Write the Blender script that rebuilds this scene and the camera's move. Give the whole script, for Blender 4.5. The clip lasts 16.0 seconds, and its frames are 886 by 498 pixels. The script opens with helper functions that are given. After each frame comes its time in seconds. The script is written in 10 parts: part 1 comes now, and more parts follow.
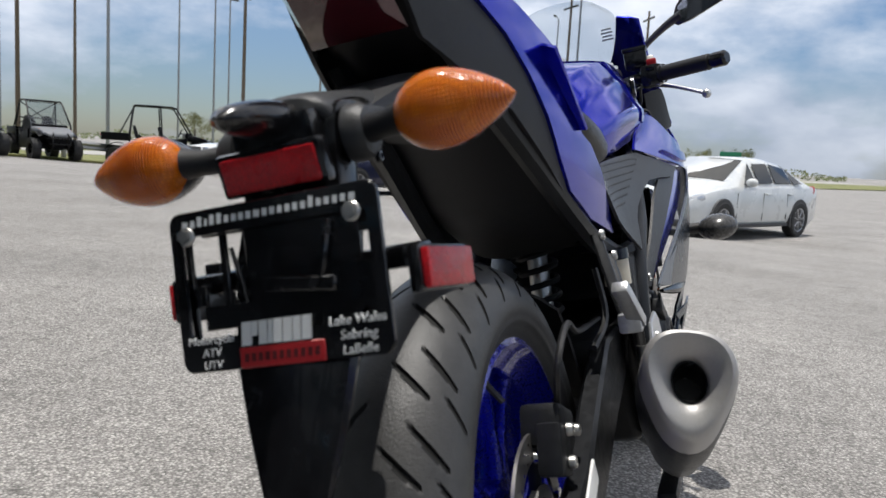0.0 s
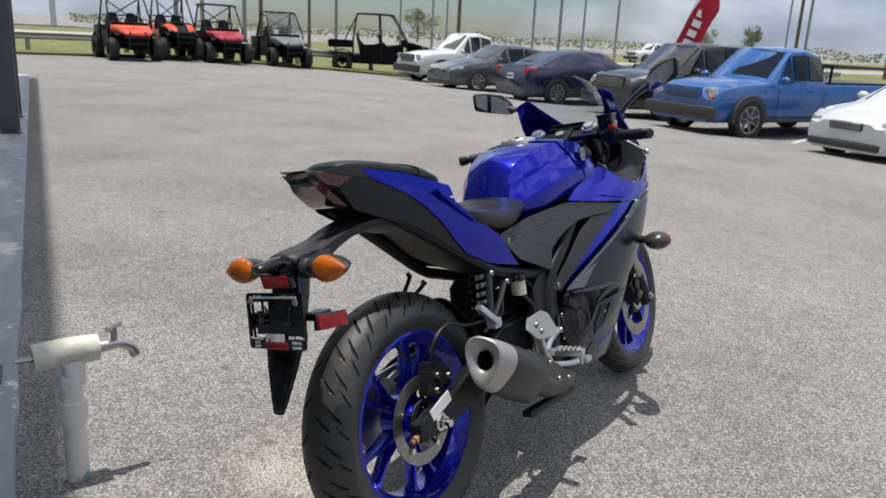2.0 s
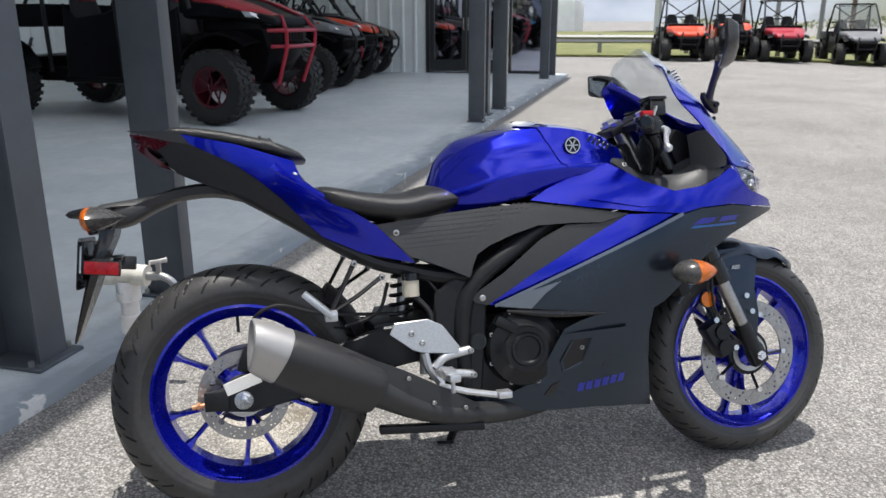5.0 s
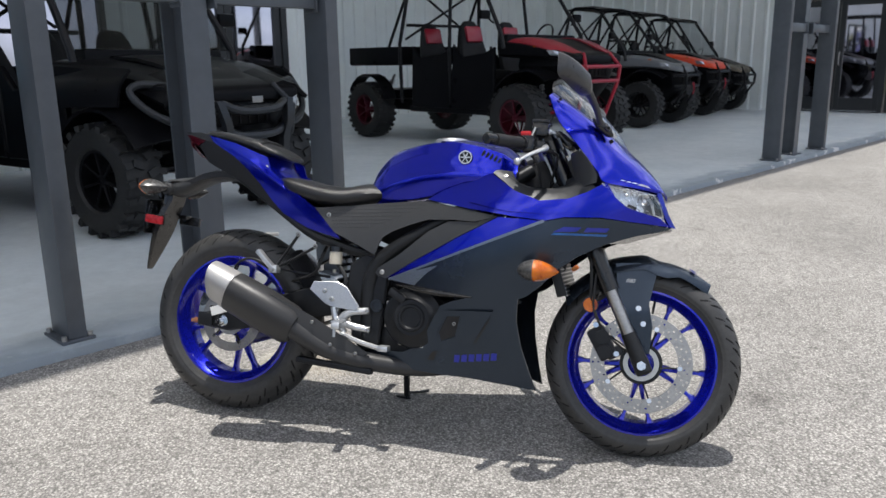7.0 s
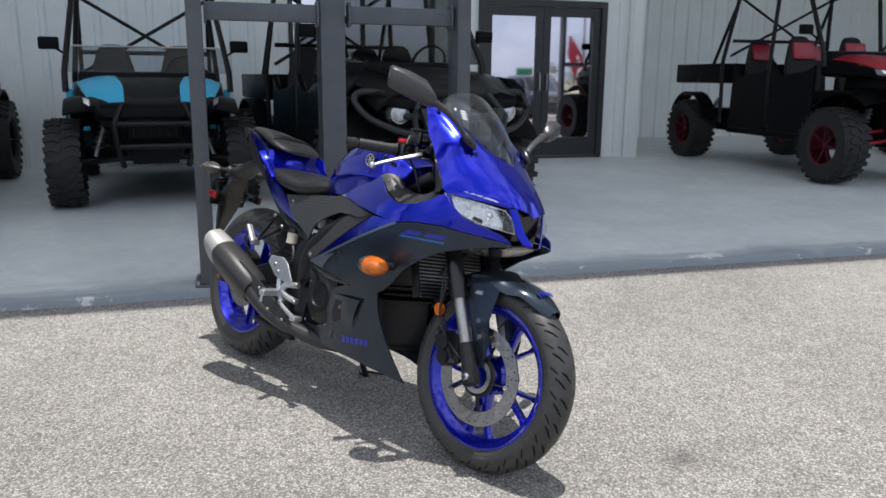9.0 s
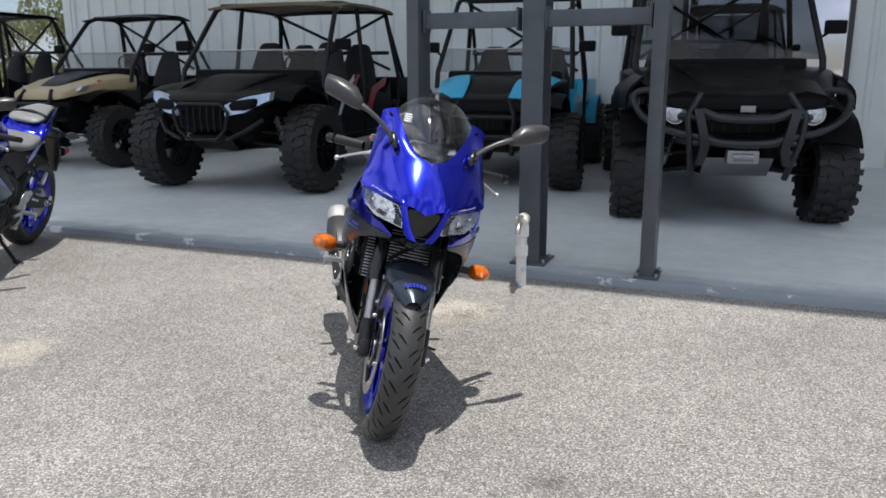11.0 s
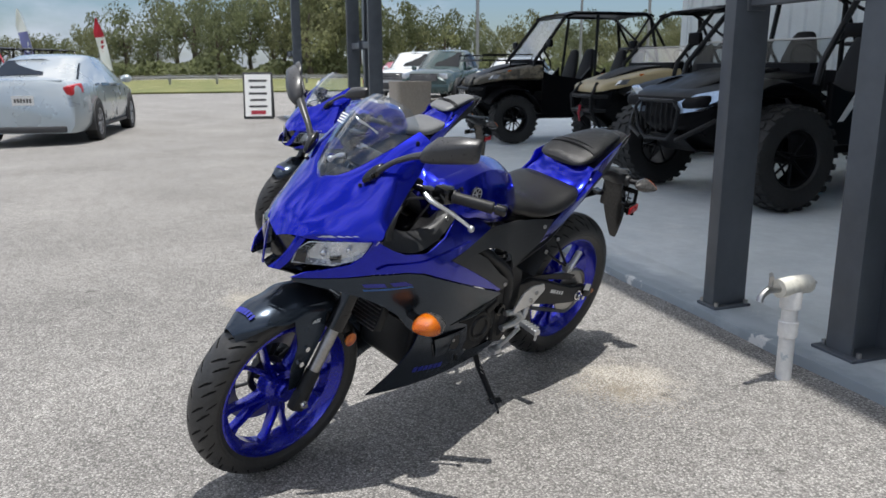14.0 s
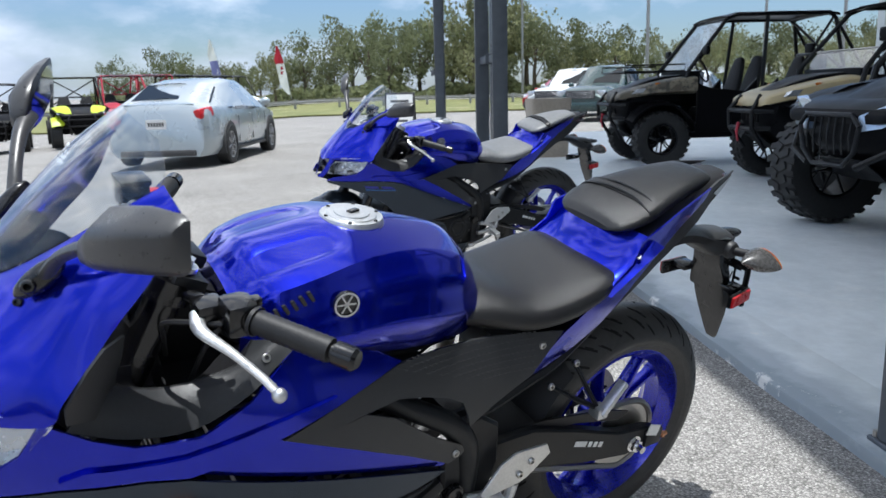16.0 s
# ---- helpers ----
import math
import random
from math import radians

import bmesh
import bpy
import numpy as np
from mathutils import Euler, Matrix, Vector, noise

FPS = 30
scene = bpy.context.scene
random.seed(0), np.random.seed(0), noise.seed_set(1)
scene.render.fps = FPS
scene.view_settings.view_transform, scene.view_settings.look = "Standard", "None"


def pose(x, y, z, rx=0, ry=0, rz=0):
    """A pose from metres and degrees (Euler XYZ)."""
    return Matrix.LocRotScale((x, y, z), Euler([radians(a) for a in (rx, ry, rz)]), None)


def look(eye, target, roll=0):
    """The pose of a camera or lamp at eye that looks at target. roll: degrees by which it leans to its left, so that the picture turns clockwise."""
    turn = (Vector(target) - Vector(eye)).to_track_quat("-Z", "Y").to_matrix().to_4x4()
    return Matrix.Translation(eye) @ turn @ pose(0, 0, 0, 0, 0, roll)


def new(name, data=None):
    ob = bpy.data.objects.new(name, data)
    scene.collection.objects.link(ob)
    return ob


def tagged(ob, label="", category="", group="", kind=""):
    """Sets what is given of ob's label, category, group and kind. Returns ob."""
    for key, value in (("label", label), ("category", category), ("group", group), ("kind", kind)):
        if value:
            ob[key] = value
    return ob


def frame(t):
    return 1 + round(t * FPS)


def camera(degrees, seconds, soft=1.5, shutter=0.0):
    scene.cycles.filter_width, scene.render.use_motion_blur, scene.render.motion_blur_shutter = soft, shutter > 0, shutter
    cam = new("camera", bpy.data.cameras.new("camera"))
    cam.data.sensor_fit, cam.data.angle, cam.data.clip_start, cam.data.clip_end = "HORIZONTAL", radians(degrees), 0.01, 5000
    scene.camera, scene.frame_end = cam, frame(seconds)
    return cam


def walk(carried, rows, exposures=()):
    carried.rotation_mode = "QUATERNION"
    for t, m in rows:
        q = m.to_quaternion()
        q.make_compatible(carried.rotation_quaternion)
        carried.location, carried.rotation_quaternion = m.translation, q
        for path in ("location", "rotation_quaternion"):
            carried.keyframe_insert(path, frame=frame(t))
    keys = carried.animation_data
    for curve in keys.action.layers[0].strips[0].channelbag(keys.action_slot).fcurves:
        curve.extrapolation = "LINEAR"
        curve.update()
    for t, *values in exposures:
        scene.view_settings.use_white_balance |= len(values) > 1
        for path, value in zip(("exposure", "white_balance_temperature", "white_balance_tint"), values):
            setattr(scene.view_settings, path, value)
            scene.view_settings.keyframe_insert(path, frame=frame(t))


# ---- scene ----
cam = camera(59.5, 16.0)
cam.data.dof.use_dof, cam.data.dof.focus_distance, cam.data.dof.aperture_fstop = True, 1.8, 10.0
PATH = [
    (0, (-0.827, -0.133, 0.741), (1.052, 0.509, 0.497), 3.3),
    (0.5, (-0.993, -0.279, 0.737), (0.83, 0.489, 0.442), 2.8),
    (1, (-1.118, -0.491, 0.827), (0.636, 0.397, 0.463), 2.3),
    (1.5, (-1.293, -0.775, 1.003), (0.384, 0.216, 0.549), 2.4),
    (2, (-1.408, -0.988, 1.242), (0.181, 0.102, 0.707), 2.9),
    (2.5, (-1.346, -1.08, 1.368), (0.133, 0.13, 0.776), 3.3),
    (3, (-1.168, -1.208, 1.363), (0.166, 0.143, 0.736), 3.3),
    (3.5, (-0.916, -1.361, 1.35), (0.231, 0.149, 0.712), 2.4),
    (4, (-0.562, -1.434, 1.303), (0.364, 0.224, 0.678), 1.5),
    (4.5, (-0.232, -1.583, 1.255), (0.453, 0.198, 0.656), 0.7),
    (5, (0.084, -1.765, 1.198), (0.518, 0.104, 0.633), -0.1),
    (5.2, (0.205, -1.838, 1.19), (0.541, 0.044, 0.633), -0.1),
    (7.3, (1.637, -2.25, 1.183), (0.952, -0.423, 0.725), -0.9),
    (7.5, (1.785, -2.188, 1.186), (1.005, -0.404, 0.726), -1.0),
    (8, (2.152, -2.023, 1.156), (1.156, -0.341, 0.733), -0.6),
    (8.2, (2.295, -1.971, 1.152), (1.221, -0.336, 0.736), -0.3),
    (10.3, (3.678, -0.614, 1.212), (1.845, 0.035, 0.76), 0.2),
    (10.5, (3.759, -0.454, 1.214), (1.882, 0.075, 0.769), 0.1),
    (11, (3.861, -0.035, 1.219), (1.925, 0.184, 0.767), -0.1),
    (11.5, (3.861, 0.403, 1.21), (1.917, 0.29, 0.754), -0.3),
    (12, (3.758, 0.818, 1.24), (1.864, 0.383, 0.768), -0.4),
    (12.5, (3.591, 1.241, 1.262), (1.793, 0.512, 0.778), -0.5),
    (13, (3.283, 1.525, 1.215), (1.598, 0.556, 0.745), -1.1),
    (13.5, (2.927, 1.76, 1.204), (1.377, 0.587, 0.731), -0.6),
    (14, (2.588, 1.912, 1.199), (1.184, 0.564, 0.740), -0.2),
    (14.5, (2.243, 1.865, 1.185), (0.950, 0.405, 0.738), 0.1),
    (15, (1.911, 1.771, 1.153), (0.714, 0.228, 0.722), -0.0),
    (15.5, (1.614, 1.616, 1.127), (0.481, 0.021, 0.714), -0.8),
    (16, (1.335, 1.396, 1.135), (0.255, -0.238, 0.730), -1.5),
]
EXPOSURES = [(0.0, -0.03, 6500, 10), (1.0, -0.04, 6500, 10), (2.2, -0.12, 6500, 10), (3.4, 0.06, 6500, 10), (5.0, 0.28, 6500, 10), (8.0, 0.28, 6500, 10), (11.0, 0.19, 6500, 10), (12.5, 0.12, 6500, 10), (13.7, 0.05, 6450, 10), (14.6, 0.02, 6200, 9), (16.0, 0.34, 6050, 8)]
walk(cam, [(t, look(eye, target, roll)) for t, eye, target, roll in PATH], EXPOSURES)

# ---- light ----
SUN_DIR = Vector((0.012, 0.07, 1.0)).normalized()
world = bpy.data.worlds.new("sky")
scene.world = world
world.use_nodes = True


def build_sky():
    nt = world.node_tree
    nt.nodes.clear()
    N, Lk = nt.nodes.new, nt.links.new
    out, bg = N("ShaderNodeOutputWorld"), N("ShaderNodeBackground")
    sky = N("ShaderNodeTexSky")
    sky.sky_type, sky.sun_disc = "NISHITA", False
    sky.sun_elevation = math.asin(SUN_DIR.z)
    sky.sun_rotation = math.atan2(SUN_DIR.x, SUN_DIR.y)
    sky.air_density, sky.dust_density, sky.ozone_density = 1.0, 0.3, 1.5
    # broken cumulus over the blue, all round
    tc = N("ShaderNodeTexCoord")
    mp = N("ShaderNodeMapping")
    mp.inputs["Scale"].default_value = (1.0, 1.0, 2.2)
    Lk(tc.outputs["Generated"], mp.inputs["Vector"])
    nz = N("ShaderNodeTexNoise")
    nz.inputs["Scale"].default_value, nz.inputs["Detail"].default_value, nz.inputs["Roughness"].default_value = 3.4, 9.0, 0.58
    Lk(mp.outputs[0], nz.inputs["Vector"])
    mr = N("ShaderNodeMapRange")
    mr.inputs["From Min"].default_value, mr.inputs["From Max"].default_value = 0.42, 0.60
    mr.clamp = True
    Lk(nz.outputs["Fac"], mr.inputs["Value"])
    n2 = N("ShaderNodeTexNoise")
    n2.inputs["Scale"].default_value, n2.inputs["Detail"].default_value = 7.0, 6.0
    Lk(mp.outputs[0], n2.inputs["Vector"])
    rp = N("ShaderNodeValToRGB")
    e = rp.color_ramp.elements
    e[0].position, e[0].color = 0.3, (5.6, 6.2, 7.0, 1)
    e[1].position, e[1].color = 0.68, (11.2, 11.0, 10.8, 1)
    Lk(n2.outputs["Fac"], rp.inputs["Fac"])
    mx = N("ShaderNodeMix")
    mx.data_type = "RGBA"
    Lk(mr.outputs[0], mx.inputs["Factor"])
    Lk(sky.outputs["Color"], mx.inputs["A"])
    Lk(rp.outputs["Color"], mx.inputs["B"])
    # thinner, bluer haze low down, brighter cloud overhead
    sp = N("ShaderNodeSeparateXYZ")
    Lk(tc.outputs["Generated"], sp.inputs[0])
    el = N("ShaderNodeMapRange")
    el.inputs["From Min"].default_value, el.inputs["From Max"].default_value = 0.0, 0.5
    el.inputs["To Min"].default_value, el.inputs["To Max"].default_value = 0.52, 1.3
    Lk(sp.outputs["Z"], el.inputs["Value"])
    hue = N("ShaderNodeMix")
    hue.data_type = "RGBA"
    hue.inputs["A"].default_value, hue.inputs["B"].default_value = (0.86, 0.95, 1.10, 1), (1.05, 1.0, 0.94, 1)
    up = N("ShaderNodeMapRange")
    up.inputs["From Min"].default_value, up.inputs["From Max"].default_value = 0.12, 0.5
    Lk(sp.outputs["Z"], up.inputs["Value"])
    Lk(up.outputs[0], hue.inputs["Factor"])
    tint = N("ShaderNodeVectorMath")
    tint.operation = "MULTIPLY"
    Lk(hue.outputs["Result"], tint.inputs[1])
    Lk(mx.outputs["Result"], tint.inputs[0])
    vm = N("ShaderNodeVectorMath")
    vm.operation = "SCALE"
    Lk(tint.outputs[0], vm.inputs[0])
    Lk(el.outputs[0], vm.inputs["Scale"])
    bg.inputs["Strength"].default_value = 0.12
    Lk(vm.outputs[0], bg.inputs["Color"])
    Lk(bg.outputs[0], out.inputs["Surface"])


build_sky()
sun = new("sun", bpy.data.lights.new("sun", "SUN"))
sun.data.energy, sun.data.angle, sun.data.color = 4.2, radians(0.53), (1.0, 0.965, 0.91)
sun.matrix_basis = look(SUN_DIR * 50, (0, 0, 0))

# ---- small helpers ----
def part(name, bm, material, parent=None, label="", smooth=True, m=None):
    me = bpy.data.meshes.new(name)
    bm.normal_update()
    bm.to_mesh(me)
    bm.free()
    if smooth:
        me.polygons.foreach_set("use_smooth", [True] * len(me.polygons))
        me.set_sharp_from_angle(angle=radians(38))
    me.materials.append(material)
    ob = new(name, me)
    if m is not None:
        ob.matrix_basis = m
    if parent is not None:
        ob.parent = parent
    if label:
        ob["label"] = label
    return ob


def shared(name, me, parent, m):
    ob = new(name, me)
    ob.parent = parent
    ob.matrix_basis = m
    return ob


def thing(name, label, category, m=None, group="", kind=""):
    e = new(name)
    e.empty_display_size = 0.1
    if m is not None:
        e.matrix_basis = m
    return tagged(e, label, category, group, kind)


def B():
    return bmesh.new()


def box(bm, size, at=(0, 0, 0), rot=(0, 0, 0), bevel=0.0, seg=2):
    m = pose(*at, *rot) @ Matrix.Diagonal((*size, 1))
    got = bmesh.ops.create_cube(bm, size=1, matrix=m)
    if bevel > 0:
        es = list({e for v in got["verts"] for e in v.link_edges})
        bmesh.ops.bevel(bm, geom=es, offset=bevel, segments=seg, affect="EDGES", profile=0.6)
    return bm


def cyl(bm, a, b, r, r2=None, n=16, caps=True):
    a, b = Vector(a), Vector(b)
    d = b - a
    m = Matrix.Translation((a + b) / 2) @ d.to_track_quat("Z", "Y").to_matrix().to_4x4()
    bmesh.ops.create_cone(bm, cap_ends=caps, segments=n, radius1=r, radius2=r if r2 is None else r2, depth=d.length, matrix=m)
    return bm


def ball(bm, at, r, scale=(1, 1, 1), u=14, v=9, rot=(0, 0, 0)):
    m = pose(*at, *rot) @ Matrix.Diagonal((*scale, 1))
    bmesh.ops.create_uvsphere(bm, u_segments=u, v_segments=v, radius=r, matrix=m)
    return bm


def loft(bm, rings, closed=True, caps=True):
    """Skins rings of equally many points."""
    vs = [[bm.verts.new(p) for p in r] for r in rings]
    n = len(rings[0])
    for a, b in zip(vs, vs[1:]):
        for i in range(n if closed else n - 1):
            j = (i + 1) % n
            bm.faces.new((a[i], a[j], b[j], b[i]))
    if caps and closed:
        bm.faces.new(list(reversed(vs[0])))
        bm.faces.new(vs[-1])
    bmesh.ops.recalc_face_normals(bm, faces=bm.faces)
    return bm


def curve_pts(pts, n):
    """A smooth line (Catmull-Rom) through pts, with n steps between two of them."""
    P = [Vector(p) for p in pts]
    P = [2 * P[0] - P[1]] + P + [2 * P[-1] - P[-2]]
    out = []
    for i in range(1, len(P) - 2):
        for k in range(n):
            t = k / n
            a, b, c, d = P[i - 1], P[i], P[i + 1], P[i + 2]
            out.append(0.5 * ((2 * b) + (c - a) * t + (2 * a - 5 * b + 4 * c - d) * t * t + (3 * b - a - 3 * c + d) * t ** 3))
    out.append(P[-2])
    return out


def tube(bm, pts, r, n=8, smooth=0, flat=1.0, caps=True):
    """A tube along pts; r a number or one per point."""
    rs = r if isinstance(r, (list, tuple)) else [r] * len(pts)
    if smooth:
        rr = curve_pts([(x, 0, 0) for x in rs], smooth)
        rs = [max(1e-4, v.x) for v in rr]
        pts = curve_pts(pts, smooth)
    P = [Vector(p) for p in pts]
    up = Vector((0, 0, 1))
    rings = []
    last = None
    for i, p in enumerate(P):
        d = (P[min(i + 1, len(P) - 1)] - P[max(i - 1, 0)]).normalized()
        if last is None:
            ref = up if abs(d.z) < 0.9 else Vector((1, 0, 0))
            s = d.cross(ref).normalized()
        else:
            s = (last - d * last.dot(d)).normalized()
        last = s
        w = s.cross(d).normalized()
        rings.append([p + rs[i] * (math.cos(2 * math.pi * k / n) * s + flat * math.sin(2 * math.pi * k / n) * w) for k in range(n)])
    return loft(bm, rings, True, caps)


def lathe(bm, prof, n=32, m=None, closed=False):
    """Turns a profile of (radius, height) about z."""
    m = m or Matrix()
    rings = []
    for k in range(n):
        a = 2 * math.pi * k / n
        rings.append([m @ Vector((r * math.cos(a), r * math.sin(a), h)) for r, h in prof])
    vs = [[bm.verts.new(p) for p in r] for r in rings]
    q = len(prof)
    for k in range(n):
        a, b = vs[k], vs[(k + 1) % n]
        for i in range(q if closed else q - 1):
            j = (i + 1) % q
            bm.faces.new((a[i], b[i], b[j], a[j]))
    bmesh.ops.recalc_face_normals(bm, faces=bm.faces)
    return bm


def plate(bm, outline, y0, y1, bevel=0.0, axis="y", seg=1):
    """A slab: a side outline of (x, z) between two values of y (or of another axis)."""
    def at(p, h):
        return (p[0], h, p[1]) if axis == "y" else ((p[0], p[1], h) if axis == "z" else (h, p[0], p[1]))
    a = [bm.verts.new(at(p, y0)) for p in outline]
    b = [bm.verts.new(at(p, y1)) for p in outline]
    n = len(outline)
    fs = [bm.faces.new(a), bm.faces.new(b)]
    for i in range(n):
        fs.append(bm.faces.new((a[i], a[(i + 1) % n], b[(i + 1) % n], b[i])))
    bmesh.ops.recalc_face_normals(bm, faces=fs)
    if bevel > 0:
        bmesh.ops.bevel(bm, geom=list({e for f in fs[:2] for e in f.edges}), offset=bevel, segments=seg, affect="EDGES")
    return bm


def shell(bm, outline, fy, thick=0.004, cell=0.03, side=1, holes=()):
    """A thin curved panel: a side outline of (x, z), laid on the surface y = side * fy(x, z)."""
    b2 = bmesh.new()
    vs = [b2.verts.new((x, 0, z)) for x, z in outline]
    es = [b2.edges.new((vs[i], vs[(i + 1) % len(vs)])) for i in range(len(vs))]
    bmesh.ops.triangle_fill(b2, edges=es, use_beauty=True)
    for _ in range(5):
        long_edges = [e for e in b2.edges if e.calc_length() > cell]
        if not long_edges:
            break
        bmesh.ops.subdivide_edges(b2, edges=long_edges, cuts=1, use_grid_fill=False)
        bmesh.ops.triangulate(b2, faces=[f for f in b2.faces if len(f.verts) > 3])
        bmesh.ops.beautify_fill(b2, faces=b2.faces, edges=[e for e in b2.edges if not e.is_boundary])
    top, low = {}, {}
    for v in b2.verts:
        y = fy(v.co.x, v.co.z)
        top[v] = bm.verts.new((v.co.x, side * y, v.co.z))
        low[v] = bm.verts.new((v.co.x, side * (y - thick), v.co.z))
    made = []
    for f in b2.faces:
        made.append(bm.faces.new([top[v] for v in f.verts]))
        made.append(bm.faces.new([low[v] for v in reversed(f.verts)]))
    for e in b2.edges:
        if e.is_boundary:
            p, q = e.verts
            made.append(bm.faces.new((top[p], low[p], low[q], top[q])))
    b2.free()
    bmesh.ops.recalc_face_normals(bm, faces=made)
    return bm


def mirror_y(bm):
    got = bmesh.ops.duplicate(bm, geom=bm.verts[:] + bm.edges[:] + bm.faces[:])
    vs = [g for g in got["geom"] if isinstance(g, bmesh.types.BMVert)]
    fs = [g for g in got["geom"] if isinstance(g, bmesh.types.BMFace)]
    for v in vs:
        v.co.y = -v.co.y
    bmesh.ops.reverse_faces(bm, faces=fs)
    return bm


def text_mesh(body, size, depth=0.0008, shear=0.0, spacing=1.0, align="CENTER"):
    """A mesh of built-in letters, in the plane xy."""
    cu = bpy.data.curves.new("letters", "FONT")
    cu.body, cu.size, cu.extrude, cu.shear, cu.space_character = body, size, depth, shear, spacing
    cu.align_x, cu.align_y, cu.resolution_u = align, "CENTER", 2
    ob = bpy.data.objects.new("letters", cu)
    scene.collection.objects.link(ob)
    bpy.context.view_layer.update()
    me = bpy.data.meshes.new_from_object(ob.evaluated_get(bpy.context.evaluated_depsgraph_get()))
    bpy.data.objects.remove(ob)
    return me


def letters(name, body, size, material, parent, m, shear=0.0, spacing=1.0, align="CENTER", bold=0.0):
    me = text_mesh(body, size, shear=shear, spacing=spacing, align=align)
    me.materials.append(material)
    ob = new(name, me)
    ob.parent = parent
    ob.matrix_basis = m
    return ob

# ---- materials ----
def nodes_of(mat):
    mat.use_nodes = True
    nt = mat.node_tree
    return nt, nt.nodes["Principled BSDF"]


def mat(name, col, rough=0.5, metal=0.0, coat=0.0, grain=0.0, grain_scale=60.0, stain=0.0, stain_scale=4.0, bump=0.0, bump_scale=200.0,
        rough_var=0.08, spec=0.5, alpha=1.0, transmission=0.0, ior=1.45, emit=0.0, random_tint=0.0, object_space=True):
    """A painted, plastic, metal or rubber surface with grain, stains and fine relief."""
    m = bpy.data.materials.new(name)
    nt, p = nodes_of(m)
    N, Lk = nt.nodes.new, nt.links.new
    p.inputs["Base Color"].default_value = (*col, 1)
    p.inputs["Metallic"].default_value = metal
    p.inputs["Roughness"].default_value = rough
    p.inputs["Coat Weight"].default_value = coat
    p.inputs["Coat Roughness"].default_value = 0.03
    p.inputs["Specular IOR Level"].default_value = spec
    p.inputs["Transmission Weight"].default_value = transmission
    p.inputs["IOR"].default_value = ior
    if emit:
        p.inputs["Emission Color"].default_value = (*col, 1)
        p.inputs["Emission Strength"].default_value = emit
    tc = N("ShaderNodeTexCoord")
    co = tc.outputs["Object" if object_space else "Generated"]
    last = None
    if grain or stain or random_tint:
        val = N("ShaderNodeValue")
        val.outputs[0].default_value = 1.0
        last = val.outputs[0]
        for amount, scale, detail in ((grain, grain_scale, 5.0), (stain, stain_scale, 6.0)):
            if amount:
                nz = N("ShaderNodeTexNoise")
                nz.inputs["Scale"].default_value = scale
                nz.inputs["Detail"].default_value = detail
                nz.inputs["Roughness"].default_value = 0.6
                Lk(co, nz.inputs["Vector"])
                mr = N("ShaderNodeMapRange")
                mr.inputs["From Min"].default_value, mr.inputs["From Max"].default_value = 0.3, 0.7
                mr.inputs["To Min"].default_value, mr.inputs["To Max"].default_value = 1 - amount, 1 + amount
                Lk(nz.outputs["Fac"], mr.inputs["Value"])
                mu = N("ShaderNodeMath")
                mu.operation = "MULTIPLY"
                Lk(last, mu.inputs[0])
                Lk(mr.outputs[0], mu.inputs[1])
                last = mu.outputs[0]
                fac = nz.outputs["Fac"]
        if random_tint:
            oi = N("ShaderNodeObjectInfo")
            mr = N("ShaderNodeMapRange")
            mr.inputs["To Min"].default_value, mr.inputs["To Max"].default_value = 1 - random_tint, 1 + random_tint
            Lk(oi.outputs["Random"], mr.inputs["Value"])
            mu = N("ShaderNodeMath")
            mu.operation = "MULTIPLY"
            Lk(last, mu.inputs[0])
            Lk(mr.outputs[0], mu.inputs[1])
            last = mu.outputs[0]
        vm = N("ShaderNodeVectorMath")
        vm.operation = "SCALE"
        vm.inputs[0].default_value = col
        Lk(last, vm.inputs["Scale"])
        Lk(vm.outputs[0], p.inputs["Base Color"])
        if (grain or stain) and rough_var:
            mr = N("ShaderNodeMapRange")
            mr.inputs["From Min"].default_value, mr.inputs["From Max"].default_value = 0.3, 0.7
            mr.inputs["To Min"].default_value, mr.inputs["To Max"].default_value = max(0.02, rough - rough_var), min(1, rough + rough_var)
            Lk(fac, mr.inputs["Value"])
            Lk(mr.outputs[0], p.inputs["Roughness"])
    if bump:
        nz = N("ShaderNodeTexNoise")
        nz.inputs["Scale"].default_value = bump_scale
        nz.inputs["Detail"].default_value = 4.0
        Lk(co, nz.inputs["Vector"])
        bp = N("ShaderNodeBump")
        bp.inputs["Strength"].default_value = bump
        bp.inputs["Distance"].default_value = 0.002
        Lk(nz.outputs["Fac"], bp.inputs["Height"])
        Lk(bp.outputs["Normal"], p.inputs["Normal"])
    return m


